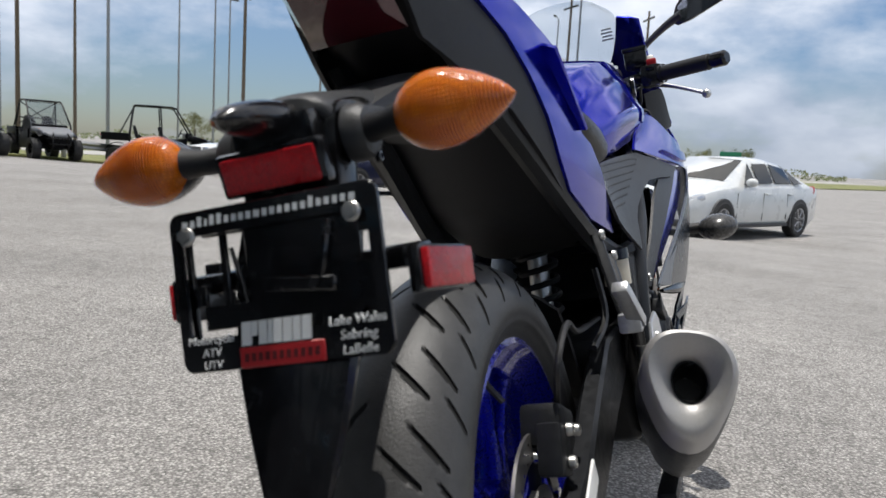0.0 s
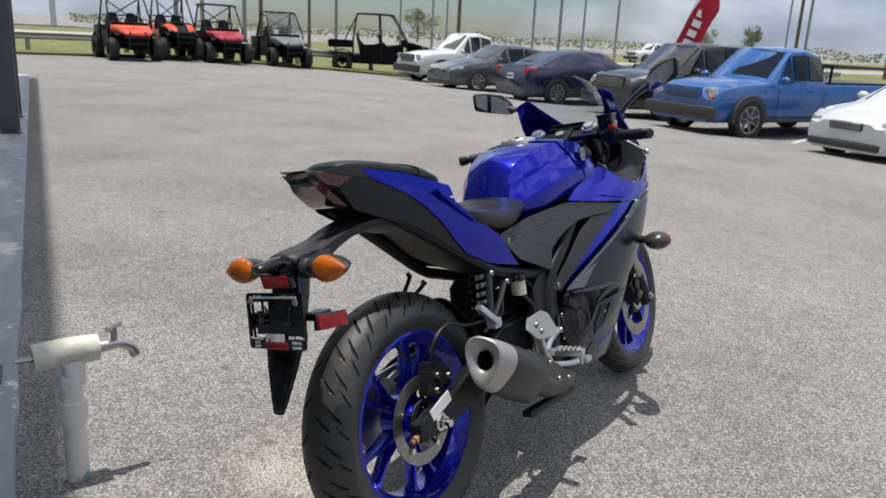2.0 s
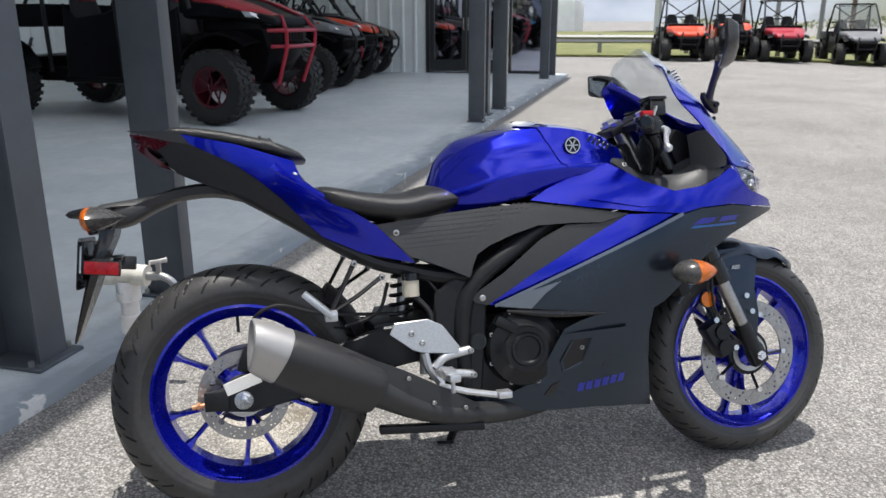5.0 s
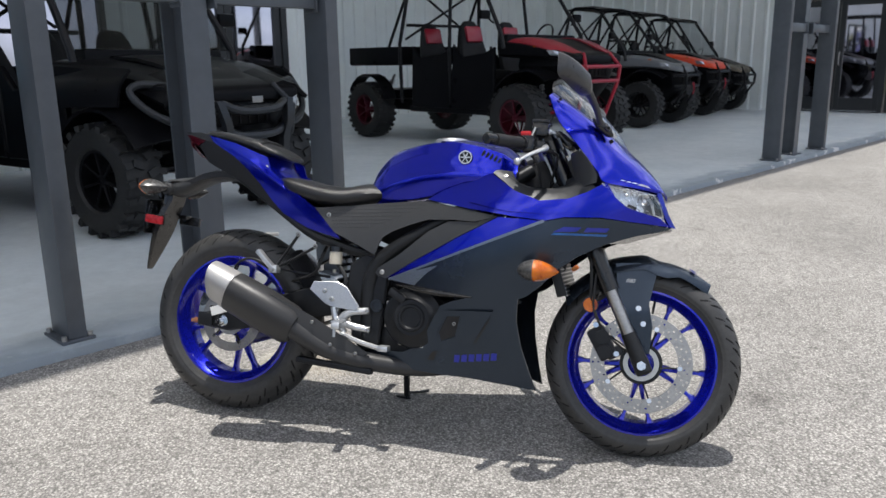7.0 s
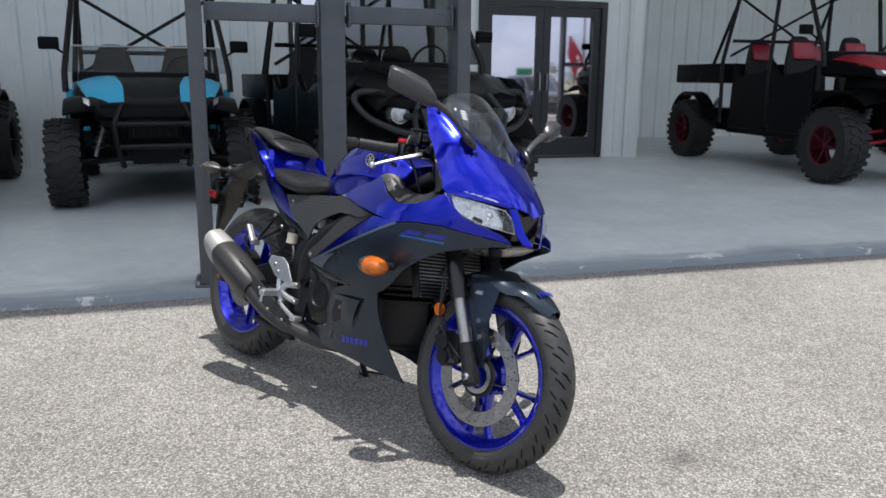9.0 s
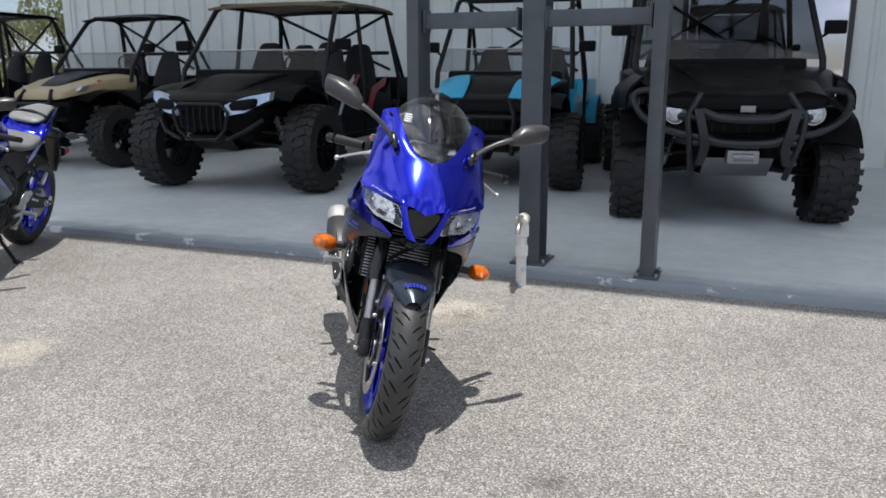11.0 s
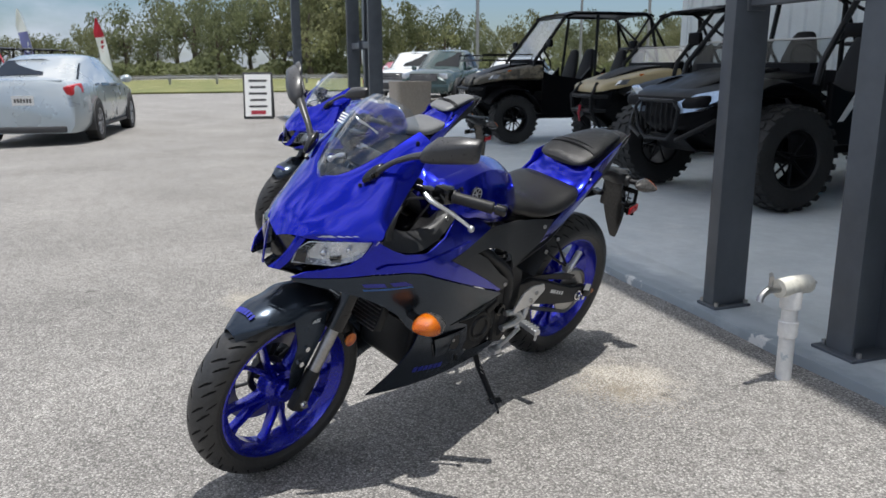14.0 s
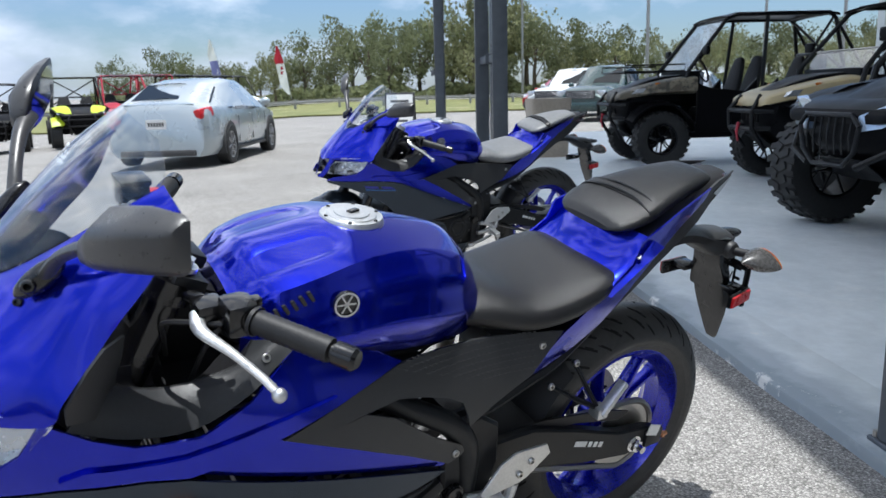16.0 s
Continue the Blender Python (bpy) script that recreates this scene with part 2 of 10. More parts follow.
def glass_mat(name, tint, rough=0.02, clear=0.6, gloss=0.5, ior=1.5, grazing=4.5):
    """Thin glass or clear plastic: see-through with a glossy face."""
    m = bpy.data.materials.new(name)
    m.use_nodes = True
    nt = m.node_tree
    nt.nodes.clear()
    N, Lk = nt.nodes.new, nt.links.new
    out = N("ShaderNodeOutputMaterial")
    tr, gl, mx, fr = N("ShaderNodeBsdfTransparent"), N("ShaderNodeBsdfGlossy"), N("ShaderNodeMixShader"), N("ShaderNodeLayerWeight")
    tr.inputs["Color"].default_value = (*[clear * c for c in tint], 1)
    gl.inputs["Roughness"].default_value = rough
    gl.inputs["Color"].default_value = (gloss * 2, gloss * 2, gloss * 2, 1)
    # the same gloss from either side of the sheet
    r0 = ((ior - 1) / (ior + 1)) ** 2
    pw, sc = N("ShaderNodeMath"), N("ShaderNodeMath")
    pw.operation, sc.operation = "POWER", "MULTIPLY_ADD"
    pw.inputs[1].default_value = grazing
    sc.inputs[1].default_value, sc.inputs[2].default_value = 0.8 * (1 - r0), r0
    Lk(fr.outputs["Facing"], pw.inputs[0])
    Lk(pw.outputs[0], sc.inputs[0])
    Lk(sc.outputs[0], mx.inputs[0])
    Lk(tr.outputs[0], mx.inputs[1])
    Lk(gl.outputs[0], mx.inputs[2])
    Lk(mx.outputs[0], out.inputs["Surface"])
    return m


def asphalt_mat():
    m = bpy.data.materials.new("asphalt")
    nt, p = nodes_of(m)
    N, Lk = nt.nodes.new, nt.links.new
    tc = N("ShaderNodeTexCoord")
    def noise_at(scale, detail=6.0, rough=0.6):
        nz = N("ShaderNodeTexNoise")
        nz.inputs["Scale"].default_value, nz.inputs["Detail"].default_value, nz.inputs["Roughness"].default_value = scale, detail, rough
        Lk(tc.outputs["Object"], nz.inputs["Vector"])
        return nz.outputs["Fac"]
    vo = N("ShaderNodeTexVoronoi")
    vo.inputs["Scale"].default_value = 150
    Lk(tc.outputs["Object"], vo.inputs["Vector"])
    stone = N("ShaderNodeValToRGB")
    Lk(vo.outputs["Color"], stone.inputs["Fac"])
    stone.color_ramp.interpolation = "LINEAR"
    e = stone.color_ramp.elements
    e[0].position, e[0].color = 0.0, (0.17, 0.163, 0.154, 1)
    e[1].position, e[1].color = 1.0, (0.55, 0.525, 0.495, 1)
    e2 = e.new(0.55)
    e2.color = (0.31, 0.298, 0.282, 1)
    gap = N("ShaderNodeMapRange")
    gap.inputs["From Min"].default_value, gap.inputs["From Max"].default_value = 0.25, 0.75
    gap.inputs["To Min"].default_value, gap.inputs["To Max"].default_value = 1.08, 0.52
    Lk(vo.outputs["Distance"], gap.inputs["Value"])
    big = N("ShaderNodeMapRange")
    big.inputs["From Min"].default_value, big.inputs["From Max"].default_value = 0.3, 0.7
    big.inputs["To Min"].default_value, big.inputs["To Max"].default_value = 0.82, 1.16
    Lk(noise_at(0.7), big.inputs["Value"])
    mid = N("ShaderNodeMapRange")
    mid.inputs["From Min"].default_value, mid.inputs["From Max"].default_value = 0.3, 0.7
    mid.inputs["To Min"].default_value, mid.inputs["To Max"].default_value = 0.88, 1.1
    Lk(noise_at(9.0), mid.inputs["Value"])
    spot = N("ShaderNodeMapRange")
    spot.inputs["From Min"].default_value, spot.inputs["From Max"].default_value = 0.70, 0.76
    spot.inputs["To Min"].default_value, spot.inputs["To Max"].default_value = 1.0, 0.55
    Lk(noise_at(5.0, 2.0), spot.inputs["Value"])
    last = gap.outputs[0]
    for o in (big.outputs[0], mid.outputs[0], spot.outputs[0]):
        mu = N("ShaderNodeMath")
        mu.operation = "MULTIPLY"
        Lk(last, mu.inputs[0])
        Lk(o, mu.inputs[1])
        last = mu.outputs[0]
    # spilt sand and old oil, where they lie on the lot
    wob = noise_at(7.0, 5.0)
    stone_col = stone.outputs["Color"]
    for u, n, r, spread, c in ((0.95, -0.82, 0.10, 0.16, (0.58, 0.535, 0.465)), (-0.67, -2.07, 0.05, 0.16, (0.56, 0.51, 0.43)), (1.82, -2.33, 0.02, 0.07, (0.13, 0.12, 0.115)), (0.35, -3.4, 0.03, 0.09, (0.17, 0.16, 0.15)), (3.4, -3.6, 0.04, 0.14, (0.19, 0.18, 0.17))):
        ds = N("ShaderNodeVectorMath")
        ds.operation = "DISTANCE"
        ds.inputs[1].default_value = (u, n, 0)
        Lk(tc.outputs["Object"], ds.inputs[0])
        ad = N("ShaderNodeMath")
        ad.operation = "MULTIPLY_ADD"
        ad.inputs[1].default_value = spread * 2.4
        Lk(wob, ad.inputs[0])
        Lk(ds.outputs["Value"], ad.inputs[2])
        fm = N("ShaderNodeMapRange")
        fm.inputs["From Min"].default_value, fm.inputs["From Max"].default_value = r + spread * 1.2, r + spread * 2.2
        fm.inputs["To Min"].default_value, fm.inputs["To Max"].default_value = 0.72, 0.0
        Lk(ad.outputs[0], fm.inputs["Value"])
        mc = N("ShaderNodeMix")
        mc.data_type = "RGBA"
        mc.inputs["B"].default_value = (*c, 1)
        Lk(fm.outputs[0], mc.inputs["Factor"])
        Lk(stone_col, mc.inputs["A"])
        stone_col = mc.outputs["Result"]
    vm = N("ShaderNodeVectorMath")
    vm.operation = "SCALE"
    Lk(stone_col, vm.inputs[0])
    Lk(last, vm.inputs["Scale"])
    Lk(vm.outputs[0], p.inputs["Base Color"])
    p.inputs["Roughness"].default_value = 0.85
    p.inputs["Specular IOR Level"].default_value = 0.3
    bp = N("ShaderNodeBump")
    bp.inputs["Strength"].default_value, bp.inputs["Distance"].default_value = 0.7, 0.003
    bp.invert = True
    Lk(vo.outputs["Distance"], bp.inputs["Height"])
    Lk(bp.outputs["Normal"], p.inputs["Normal"])
    return m


def patchy_mat(name, col_a, col_b, scale, lo=0.45, hi=0.6, rough=0.7, bump=0.2, fine=0.12, col_c=None, scale_c=1.2, lo_c=0.58, hi_c=0.66):
    """Two colours in patches, such as worn paint over concrete, with a third in larger stains."""
    m = bpy.data.materials.new(name)
    nt, p = nodes_of(m)
    N, Lk = nt.nodes.new, nt.links.new
    tc = N("ShaderNodeTexCoord")
    def noise_at(s, d=8.0, r=0.65):
        nz = N("ShaderNodeTexNoise")
        nz.inputs["Scale"].default_value, nz.inputs["Detail"].default_value, nz.inputs["Roughness"].default_value = s, d, r
        Lk(tc.outputs["Object"], nz.inputs["Vector"])
        return nz.outputs["Fac"]
    def step(src, a, b):
        mr = N("ShaderNodeMapRange")
        mr.inputs["From Min"].default_value, mr.inputs["From Max"].default_value = a, b
        Lk(src, mr.inputs["Value"])
        return mr.outputs[0]
    mx = N("ShaderNodeMix")
    mx.data_type = "RGBA"
    mx.inputs["A"].default_value, mx.inputs["B"].default_value = (*col_a, 1), (*col_b, 1)
    Lk(step(noise_at(scale), lo, hi), mx.inputs["Factor"])
    col = mx.outputs["Result"]
    if col_c:
        m2 = N("ShaderNodeMix")
        m2.data_type = "RGBA"
        m2.inputs["B"].default_value = (*col_c, 1)
        Lk(col, m2.inputs["A"])
        Lk(step(noise_at(scale_c), lo_c, hi_c), m2.inputs["Factor"])
        col = m2.outputs["Result"]
    mr = N("ShaderNodeMapRange")
    mr.inputs["From Min"].default_value, mr.inputs["From Max"].default_value = 0.3, 0.7
    mr.inputs["To Min"].default_value, mr.inputs["To Max"].default_value = 1 - fine, 1 + fine
    f = noise_at(scale * 9)
    Lk(f, mr.inputs["Value"])
    vm = N("ShaderNodeVectorMath")
    vm.operation = "SCALE"
    Lk(col, vm.inputs[0])
    Lk(mr.outputs[0], vm.inputs["Scale"])
    Lk(vm.outputs[0], p.inputs["Base Color"])
    p.inputs["Roughness"].default_value = rough
    bp = N("ShaderNodeBump")
    bp.inputs["Strength"].default_value, bp.inputs["Distance"].default_value = bump, 0.004
    Lk(f, bp.inputs["Height"])
    Lk(bp.outputs["Normal"], p.inputs["Normal"])
    return m


M_ASPHALT = asphalt_mat()


def slab_mat():
    """Pale grey floor paint, a darker blue-grey border along the edge, flaked to white here and there."""
    m = patchy_mat("painted_slab", (0.64, 0.685, 0.70), (0.72, 0.755, 0.765), 1.1, 0.42, 0.6, 0.5, 0.12, 0.08, (0.82, 0.835, 0.825), 0.8, 0.60, 0.68)
    nt = m.node_tree
    p = nt.nodes["Principled BSDF"]
    N, Lk = nt.nodes.new, nt.links.new
    src = p.inputs["Base Color"].links[0].from_socket
    tc = N("ShaderNodeTexCoord")
    sp = N("ShaderNodeSeparateXYZ")
    Lk(tc.outputs["Object"], sp.inputs[0])

    def band(scale, detail, reach, lo, hi):
        nz = N("ShaderNodeTexNoise")
        nz.inputs["Scale"].default_value, nz.inputs["Detail"].default_value, nz.inputs["Roughness"].default_value = scale, detail, 0.65
        Lk(tc.outputs["Object"], nz.inputs["Vector"])
        ma = N("ShaderNodeMath")
        ma.operation = "MULTIPLY_ADD"
        ma.inputs[1].default_value = reach
        Lk(nz.outputs["Fac"], ma.inputs[0])
        Lk(sp.outputs["Y"], ma.inputs[2])
        mr = N("ShaderNodeMapRange")
        mr.inputs["From Min"].default_value, mr.inputs["From Max"].default_value = lo, hi
        mr.inputs["To Min"].default_value, mr.inputs["To Max"].default_value = 1.0, 0.0
        Lk(ma.outputs[0], mr.inputs["Value"])
        return mr.outputs[0]

    def over(col, fac, base):
        mx = N("ShaderNodeMix")
        mx.data_type = "RGBA"
        mx.inputs["B"].default_value = (*col, 1)
        Lk(fac, mx.inputs["Factor"])
        Lk(base, mx.inputs["A"])
        return mx.outputs["Result"]
    # flakes lie a little further in than the border
    c = over((0.80, 0.80, 0.77), band(4.0, 8.0, 1.9, 0.86, 0.91), src)
    c = over((0.40, 0.445, 0.475), band(1.6, 9.0, 0.5, 0.33, 0.43), c)
    c = over((0.28, 0.32, 0.35), band(2.6, 8.0, 0.45, 0.20, 0.26), c)
    c = over((0.72, 0.72, 0.70), band(3.0, 9.0, 2.6, 0.98, 1.05), c)
    Lk(c, p.inputs["Base Color"])
    return m


M_SLAB = slab_mat()
M_KERB = M_SLAB
M_POST = mat("grey_steel_paint", (0.078, 0.088, 0.102), 0.40, coat=0.1, grain=0.1, grain_scale=9, stain=0.15, stain_scale=2.5, bump=0.15, bump_scale=90)
M_WALL = mat("ribbed_wall", (0.78, 0.81, 0.79), 0.45, grain=0.03, grain_scale=30, stain=0.06, stain_scale=1.2)
M_SOFFIT = mat("soffit", (0.84, 0.85, 0.84), 0.6, stain=0.06, stain_scale=1)
M_DOORFRAME = mat("dark_door_frame", (0.03, 0.032, 0.035), 0.35, coat=0.1)
M_PANE = mat("window_glass", (0.01, 0.012, 0.014), 0.03, spec=0.9)
M_DOORGLASS = mat("coated_door_glass", (0.72, 0.70, 0.78), 0.025, metal=1.0, stain=0.05, stain_scale=1.5, rough_var=0.01)
M_PVC = patchy_mat("white_pvc", (0.76, 0.75, 0.73), (0.26, 0.34, 0.40), 6.0, 0.53, 0.58, 0.5, 0.1, 0.08)
M_PVC2 = patchy_mat("cream_pvc", (0.72, 0.70, 0.62), (0.55, 0.53, 0.46), 9.0, 0.5, 0.62, 0.5, 0.1, 0.08)
M_GRASS = patchy_mat("grass_ground", (0.10, 0.125, 0.035), (0.20, 0.19, 0.07), 0.6, 0.35, 0.65, 0.95, 0.8, 0.35, (0.30, 0.27, 0.17), 0.15, 0.56, 0.7)
M_BLUE = mat("metallic_blue_paint", (0.003, 0.010, 0.44), 0.17, metal=0.82, coat=0.65, grain=0.05, grain_scale=700, rough_var=0.03, spec=0.5)
M_GREY = mat("matt_dark_grey_paint", (0.043, 0.056, 0.076), 0.24, metal=0.72, grain=0.06, grain_scale=900, stain=0.05, stain_scale=6, rough_var=0.05)
# paler grey that paints sky sheen onto two fairing facets
M_FACET_SHEEN = mat("facet_sheen_grey", (0.20, 0.225, 0.26), 0.32, metal=0.8, grain=0.05, grain_scale=900)
M_BLACK = mat("gloss_black_plastic", (0.006, 0.006, 0.007), 0.22, coat=0.3, grain=0.1, grain_scale=50)
M_PLASTIC = mat("textured_black_plastic", (0.014, 0.014, 0.016), 0.48, spec=0.45, grain=0.12, grain_scale=120, stain=0.1, stain_scale=5, bump=0.3, bump_scale=900)
M_CHARCOAL = mat("charcoal_trim_plastic", (0.034, 0.035, 0.037), 0.40, spec=0.5, grain=0.08, grain_scale=150, stain=0.08, stain_scale=5, bump=0.25, bump_scale=700)
M_FRAME = mat("satin_black_frame", (0.018, 0.019, 0.021), 0.40, spec=0.35, metal=0.3, grain=0.15, grain_scale=80, bump=0.15, bump_scale=400)
M_RUBBER = mat("tyre_rubber", (0.034, 0.0335, 0.033), 0.46, spec=0.6, grain=0.18, grain_scale=70, stain=0.2, stain_scale=9, bump=0.25, bump_scale=500)
# the tyre rubber again, near black for the shade down in the sipes
M_GROOVE_SHADE = mat("tyre_groove_shade", (0.004, 0.004, 0.004), 0.8)
M_RIM = mat("blue_rim_paint", (0.005, 0.010, 0.42), 0.28, metal=0.7, coat=1.0, grain=0.06, grain_scale=300)
M_STEEL = mat("brushed_steel", (0.50, 0.49, 0.47), 0.36, metal=1.0, grain=0.1, grain_scale=150, bump=0.1, bump_scale=300)
M_DISC = mat("drilled_disc_steel", (0.39, 0.378, 0.365), 0.36, metal=1.0, grain=0.12, grain_scale=120, stain=0.12, stain_scale=20)
M_ALU = mat("cast_aluminium", (0.60, 0.61, 0.62), 0.36, metal=0.85, grain=0.1, grain_scale=200, bump=0.2, bump_scale=500)
M_TIP = mat("matt_silver_muffler_tip", (0.44, 0.43, 0.42), 0.48, metal=0.6, grain=0.06, grain_scale=300)
M_CAN = mat("matt_black_muffler", (0.028, 0.028, 0.029), 0.42, grain=0.12, grain_scale=200, bump=0.1, bump_scale=600)
M_CHROME = mat("chrome", (0.75, 0.75, 0.76), 0.1, metal=1.0)
M_SHELL = mat("lamp_shell_plastic", (0.055, 0.054, 0.053), 0.27, spec=0.6, grain=0.08, grain_scale=120)
M_MIRRORBACK = mat("satin_mirror_plastic", (0.042, 0.042, 0.044), 0.33, spec=0.6, grain=0.08, grain_scale=120, bump=0.1, bump_scale=700)
M_SEAT = mat("black_vinyl", (0.015, 0.015, 0.016), 0.31, rough_var=0.02, grain=0.06, grain_scale=90, stain=0.03, stain_scale=10, bump=0.35, bump_scale=1200)
M_RED = mat("red_lens", (0.50, 0.006, 0.012), 0.3, coat=0.35, grain=0.35, grain_scale=500, stain=0.2, stain_scale=40, spec=0.4, bump=0.6, bump_scale=420)
M_DARKRED = mat("smoked_red_lens", (0.06, 0.006, 0.012), 0.08, coat=1.0, grain=0.2, grain_scale=200)
M_SCREEN = glass_mat("tinted_windscreen", (0.94, 0.97, 1.0), 0.015, 0.92, 0.5, 1.5, 3.7)
M_LENS = glass_mat("headlight_lens", (0.96, 0.97, 0.98), 0.02, 0.95, 0.5)
M_WHITE = mat("white_print", (0.75, 0.76, 0.76), 0.45)
M_PAPER = mat("white_tag", (0.82, 0.82, 0.80), 0.6, stain=0.04, stain_scale=30)
M_DECAL = mat("teal_blue_decal", (0.01, 0.10, 0.35), 0.3, coat=0.4)
M_DECAL2 = mat("blue_decal", (0.012, 0.02, 0.30), 0.35, coat=0.3)
M_GOLD = mat("copper_bolt", (0.65, 0.32, 0.18), 0.35, metal=0.9)
M_HOSE = mat("rubber_hose", (0.015, 0.015, 0.016), 0.5, bump=0.2, bump_scale=300)
M_MIRROR = mat("mirror_glass", (0.85, 0.87, 0.88), 0.02, metal=1.0)
M_REDSWITCH = mat("red_switch", (0.5, 0.01, 0.015), 0.4)
M_CREAM = mat("translucent_reservoir", (0.55, 0.50, 0.40), 0.35, coat=0.2)


def amber_mat():
    """Moulded amber lens: fine prism dots above, upright ribs below, under a glossy skin."""
    m = mat("amber_lens", (0.85, 0.22, 0.01), 0.2, coat=0.5, spec=0.4)
    nt = m.node_tree
    p = nt.nodes["Principled BSDF"]
    N, Lk = nt.nodes.new, nt.links.new
    tc = N("ShaderNodeTexCoord")
    vo = N("ShaderNodeTexVoronoi")
    vo.distance, vo.inputs["Randomness"].default_value, vo.inputs["Scale"].default_value = "CHEBYCHEV", 0.0, 330
    Lk(tc.outputs["Object"], vo.inputs["Vector"])
    wv = N("ShaderNodeTexWave")
    wv.bands_direction, wv.inputs["Scale"].default_value, wv.inputs["Distortion"].default_value = "Y", 130.0, 0.0
    Lk(tc.outputs["Object"], wv.inputs["Vector"])
    nz = N("ShaderNodeTexNoise")
    nz.inputs["Scale"].default_value, nz.inputs["Detail"].default_value = 26.0, 3.0
    Lk(tc.outputs["Object"], nz.inputs["Vector"])
    mx = N("ShaderNodeMix")
    Lk(vo.outputs["Distance"], mx.inputs["A"])
    Lk(wv.outputs["Fac"], mx.inputs["B"])
    st = N("ShaderNodeMapRange")
    st.inputs["From Min"].default_value, st.inputs["From Max"].default_value = 0.44, 0.56
    Lk(nz.outputs["Fac"], st.inputs["Value"])
    Lk(st.outputs[0], mx.inputs["Factor"])
    ad = N("ShaderNodeMath")
    ad.operation = "MULTIPLY_ADD"
    ad.inputs[1].default_value = 0.65
    Lk(mx.outputs[0], ad.inputs[0])
    sc = N("ShaderNodeMath")
    sc.operation = "MULTIPLY"
    sc.inputs[1].default_value = 0.5
    Lk(nz.outputs["Fac"], sc.inputs[0])
    Lk(sc.outputs[0], ad.inputs[2])
    rp = N("ShaderNodeValToRGB")
    Lk(ad.outputs[0], rp.inputs["Fac"])
    e = rp.color_ramp.elements
    e[0].position, e[0].color = 0.15, (0.86, 0.24, 0.006, 1)
    e[1].position, e[1].color = 0.80, (0.32, 0.036, 0.001, 1)
    Lk(rp.outputs["Color"], p.inputs["Base Color"])
    bp = N("ShaderNodeBump")
    bp.inputs["Strength"].default_value, bp.inputs["Distance"].default_value = 0.7, 0.001
    Lk(mx.outputs[0], bp.inputs["Height"])
    Lk(bp.outputs["Normal"], p.inputs["Normal"])
    p.inputs["Subsurface Weight"].default_value = 0.25
    p.inputs["Subsurface Radius"].default_value = (0.01, 0.004, 0.001)
    return m


M_AMBER = amber_mat()

# ---- the place: lot, porch slab, posts, building ----
# u runs along the kerb, n into the building
ANG = math.atan2(20.68, 10.92)
EU = Vector((math.cos(ANG), math.sin(ANG), 0))
EN = Vector((-math.sin(ANG), math.cos(ANG), 0))
K0 = Vector((-1.115, 0, 0))
MB = Matrix.Translation(K0) @ Matrix.Rotation(ANG, 4, "Z")  # local x = u, local y = n


def un(u, n, z=0.0):
    return K0 + u * EU + n * EN + Vector((0, 0, z))


SLAB = 0.045


def fall(n):
    """How far the lot has drained away below the porch at n."""
    t = min(1.0, max(0.0, (-n - 4.0) / 9.0))
    return -0.45 * (t * t * (1.5 - 0.5 * t) * 0.45 + t * 0.55)


def ground_z(x, y):
    return fall((Vector((x, y, 0)) - K0).dot(EN))


def sheet(u0, u1, n0, n1, lift=0.0, depth=0.0):
    """Ground following the fall of the lot; with some depth where it is a kerbed piece."""
    bm = B()
    ns = sorted({n0, n1, *[-4.0 - 9.0 * k / 18 for k in range(19) if n0 < -4.0 - 9.0 * k / 18 < n1]})
    rows = [[bm.verts.new((u, n, fall(n) + lift)) for u in (u0, (u0 + u1) / 2, u1)] for n in ns]
    for a, b in zip(rows, rows[1:]):
        for k in (0, 1):
            bm.faces.new((a[k], a[k + 1], b[k + 1], b[k]))
    bmesh.ops.recalc_face_normals(bm, faces=bm.faces)
    if depth:
        bmesh.ops.solidify(bm, geom=bm.faces[:], thickness=depth)
    return bm


tagged(part("ground", sheet(-900, 900, -900, 900), M_ASPHALT, m=MB, smooth=True), "grey worn asphalt of a sunny parking lot", "ground", kind="structure")
# grass beyond the lot's two ends, and the road past the guardrail
tagged(part("grass_verge", sheet(26.5, 86.5, -140, 80, 0.025, 0.06), M_GRASS, m=MB, smooth=False), "dry green grass verge beside the lot", "grass", kind="structure")
tagged(part("grass_field", sheet(-105, -35, -100, 60, 0.025, 0.06), M_GRASS, m=MB, smooth=False), "green grass field behind the lot", "grass", kind="structure")
tagged(part("road", sheet(42.5, 51.5, -140, 80, 0.042, 0.06), mat("pale_road", (0.34, 0.33, 0.31), 0.9, grain=0.15, grain_scale=6, stain=0.1, stain_scale=0.4), m=MB, smooth=False),
       "pale concrete road past the guardrail", "road", kind="structure")

g = B()
box(g, (33.0, 9.72, 0.3), (0.6, 5.06, SLAB - 0.15))
tagged(part("floor", g, M_SLAB, m=MB, smooth=False), "grey painted concrete porch slab, scuffed and faded", "floor", kind="structure")
g = B()
box(g, (33.0, 0.338, 0.3), (0.6, 0.109, SLAB - 0.147), bevel=0.012)
bmesh.ops.subdivide_edges(g, edges=[e for e in g.edges if e.calc_length() > 20], cuts=160)
for v in g.verts:
    if v.co.y < 0.0:
        v.co.y += 0.014 * noise.noise((v.co.x * 1.7, 0, 0)) + 0.008 * noise.noise((v.co.x * 6, 3, 0))
        if v.co.z > 0.02:
            v.co.z += 0.006 * noise.noise((v.co.x * 4, 7, 0)) - 0.003
tagged(part("kerb", g, M_KERB, m=MB), "dark grey kerb edge with chipped flaking paint", "kerb", kind="structure")


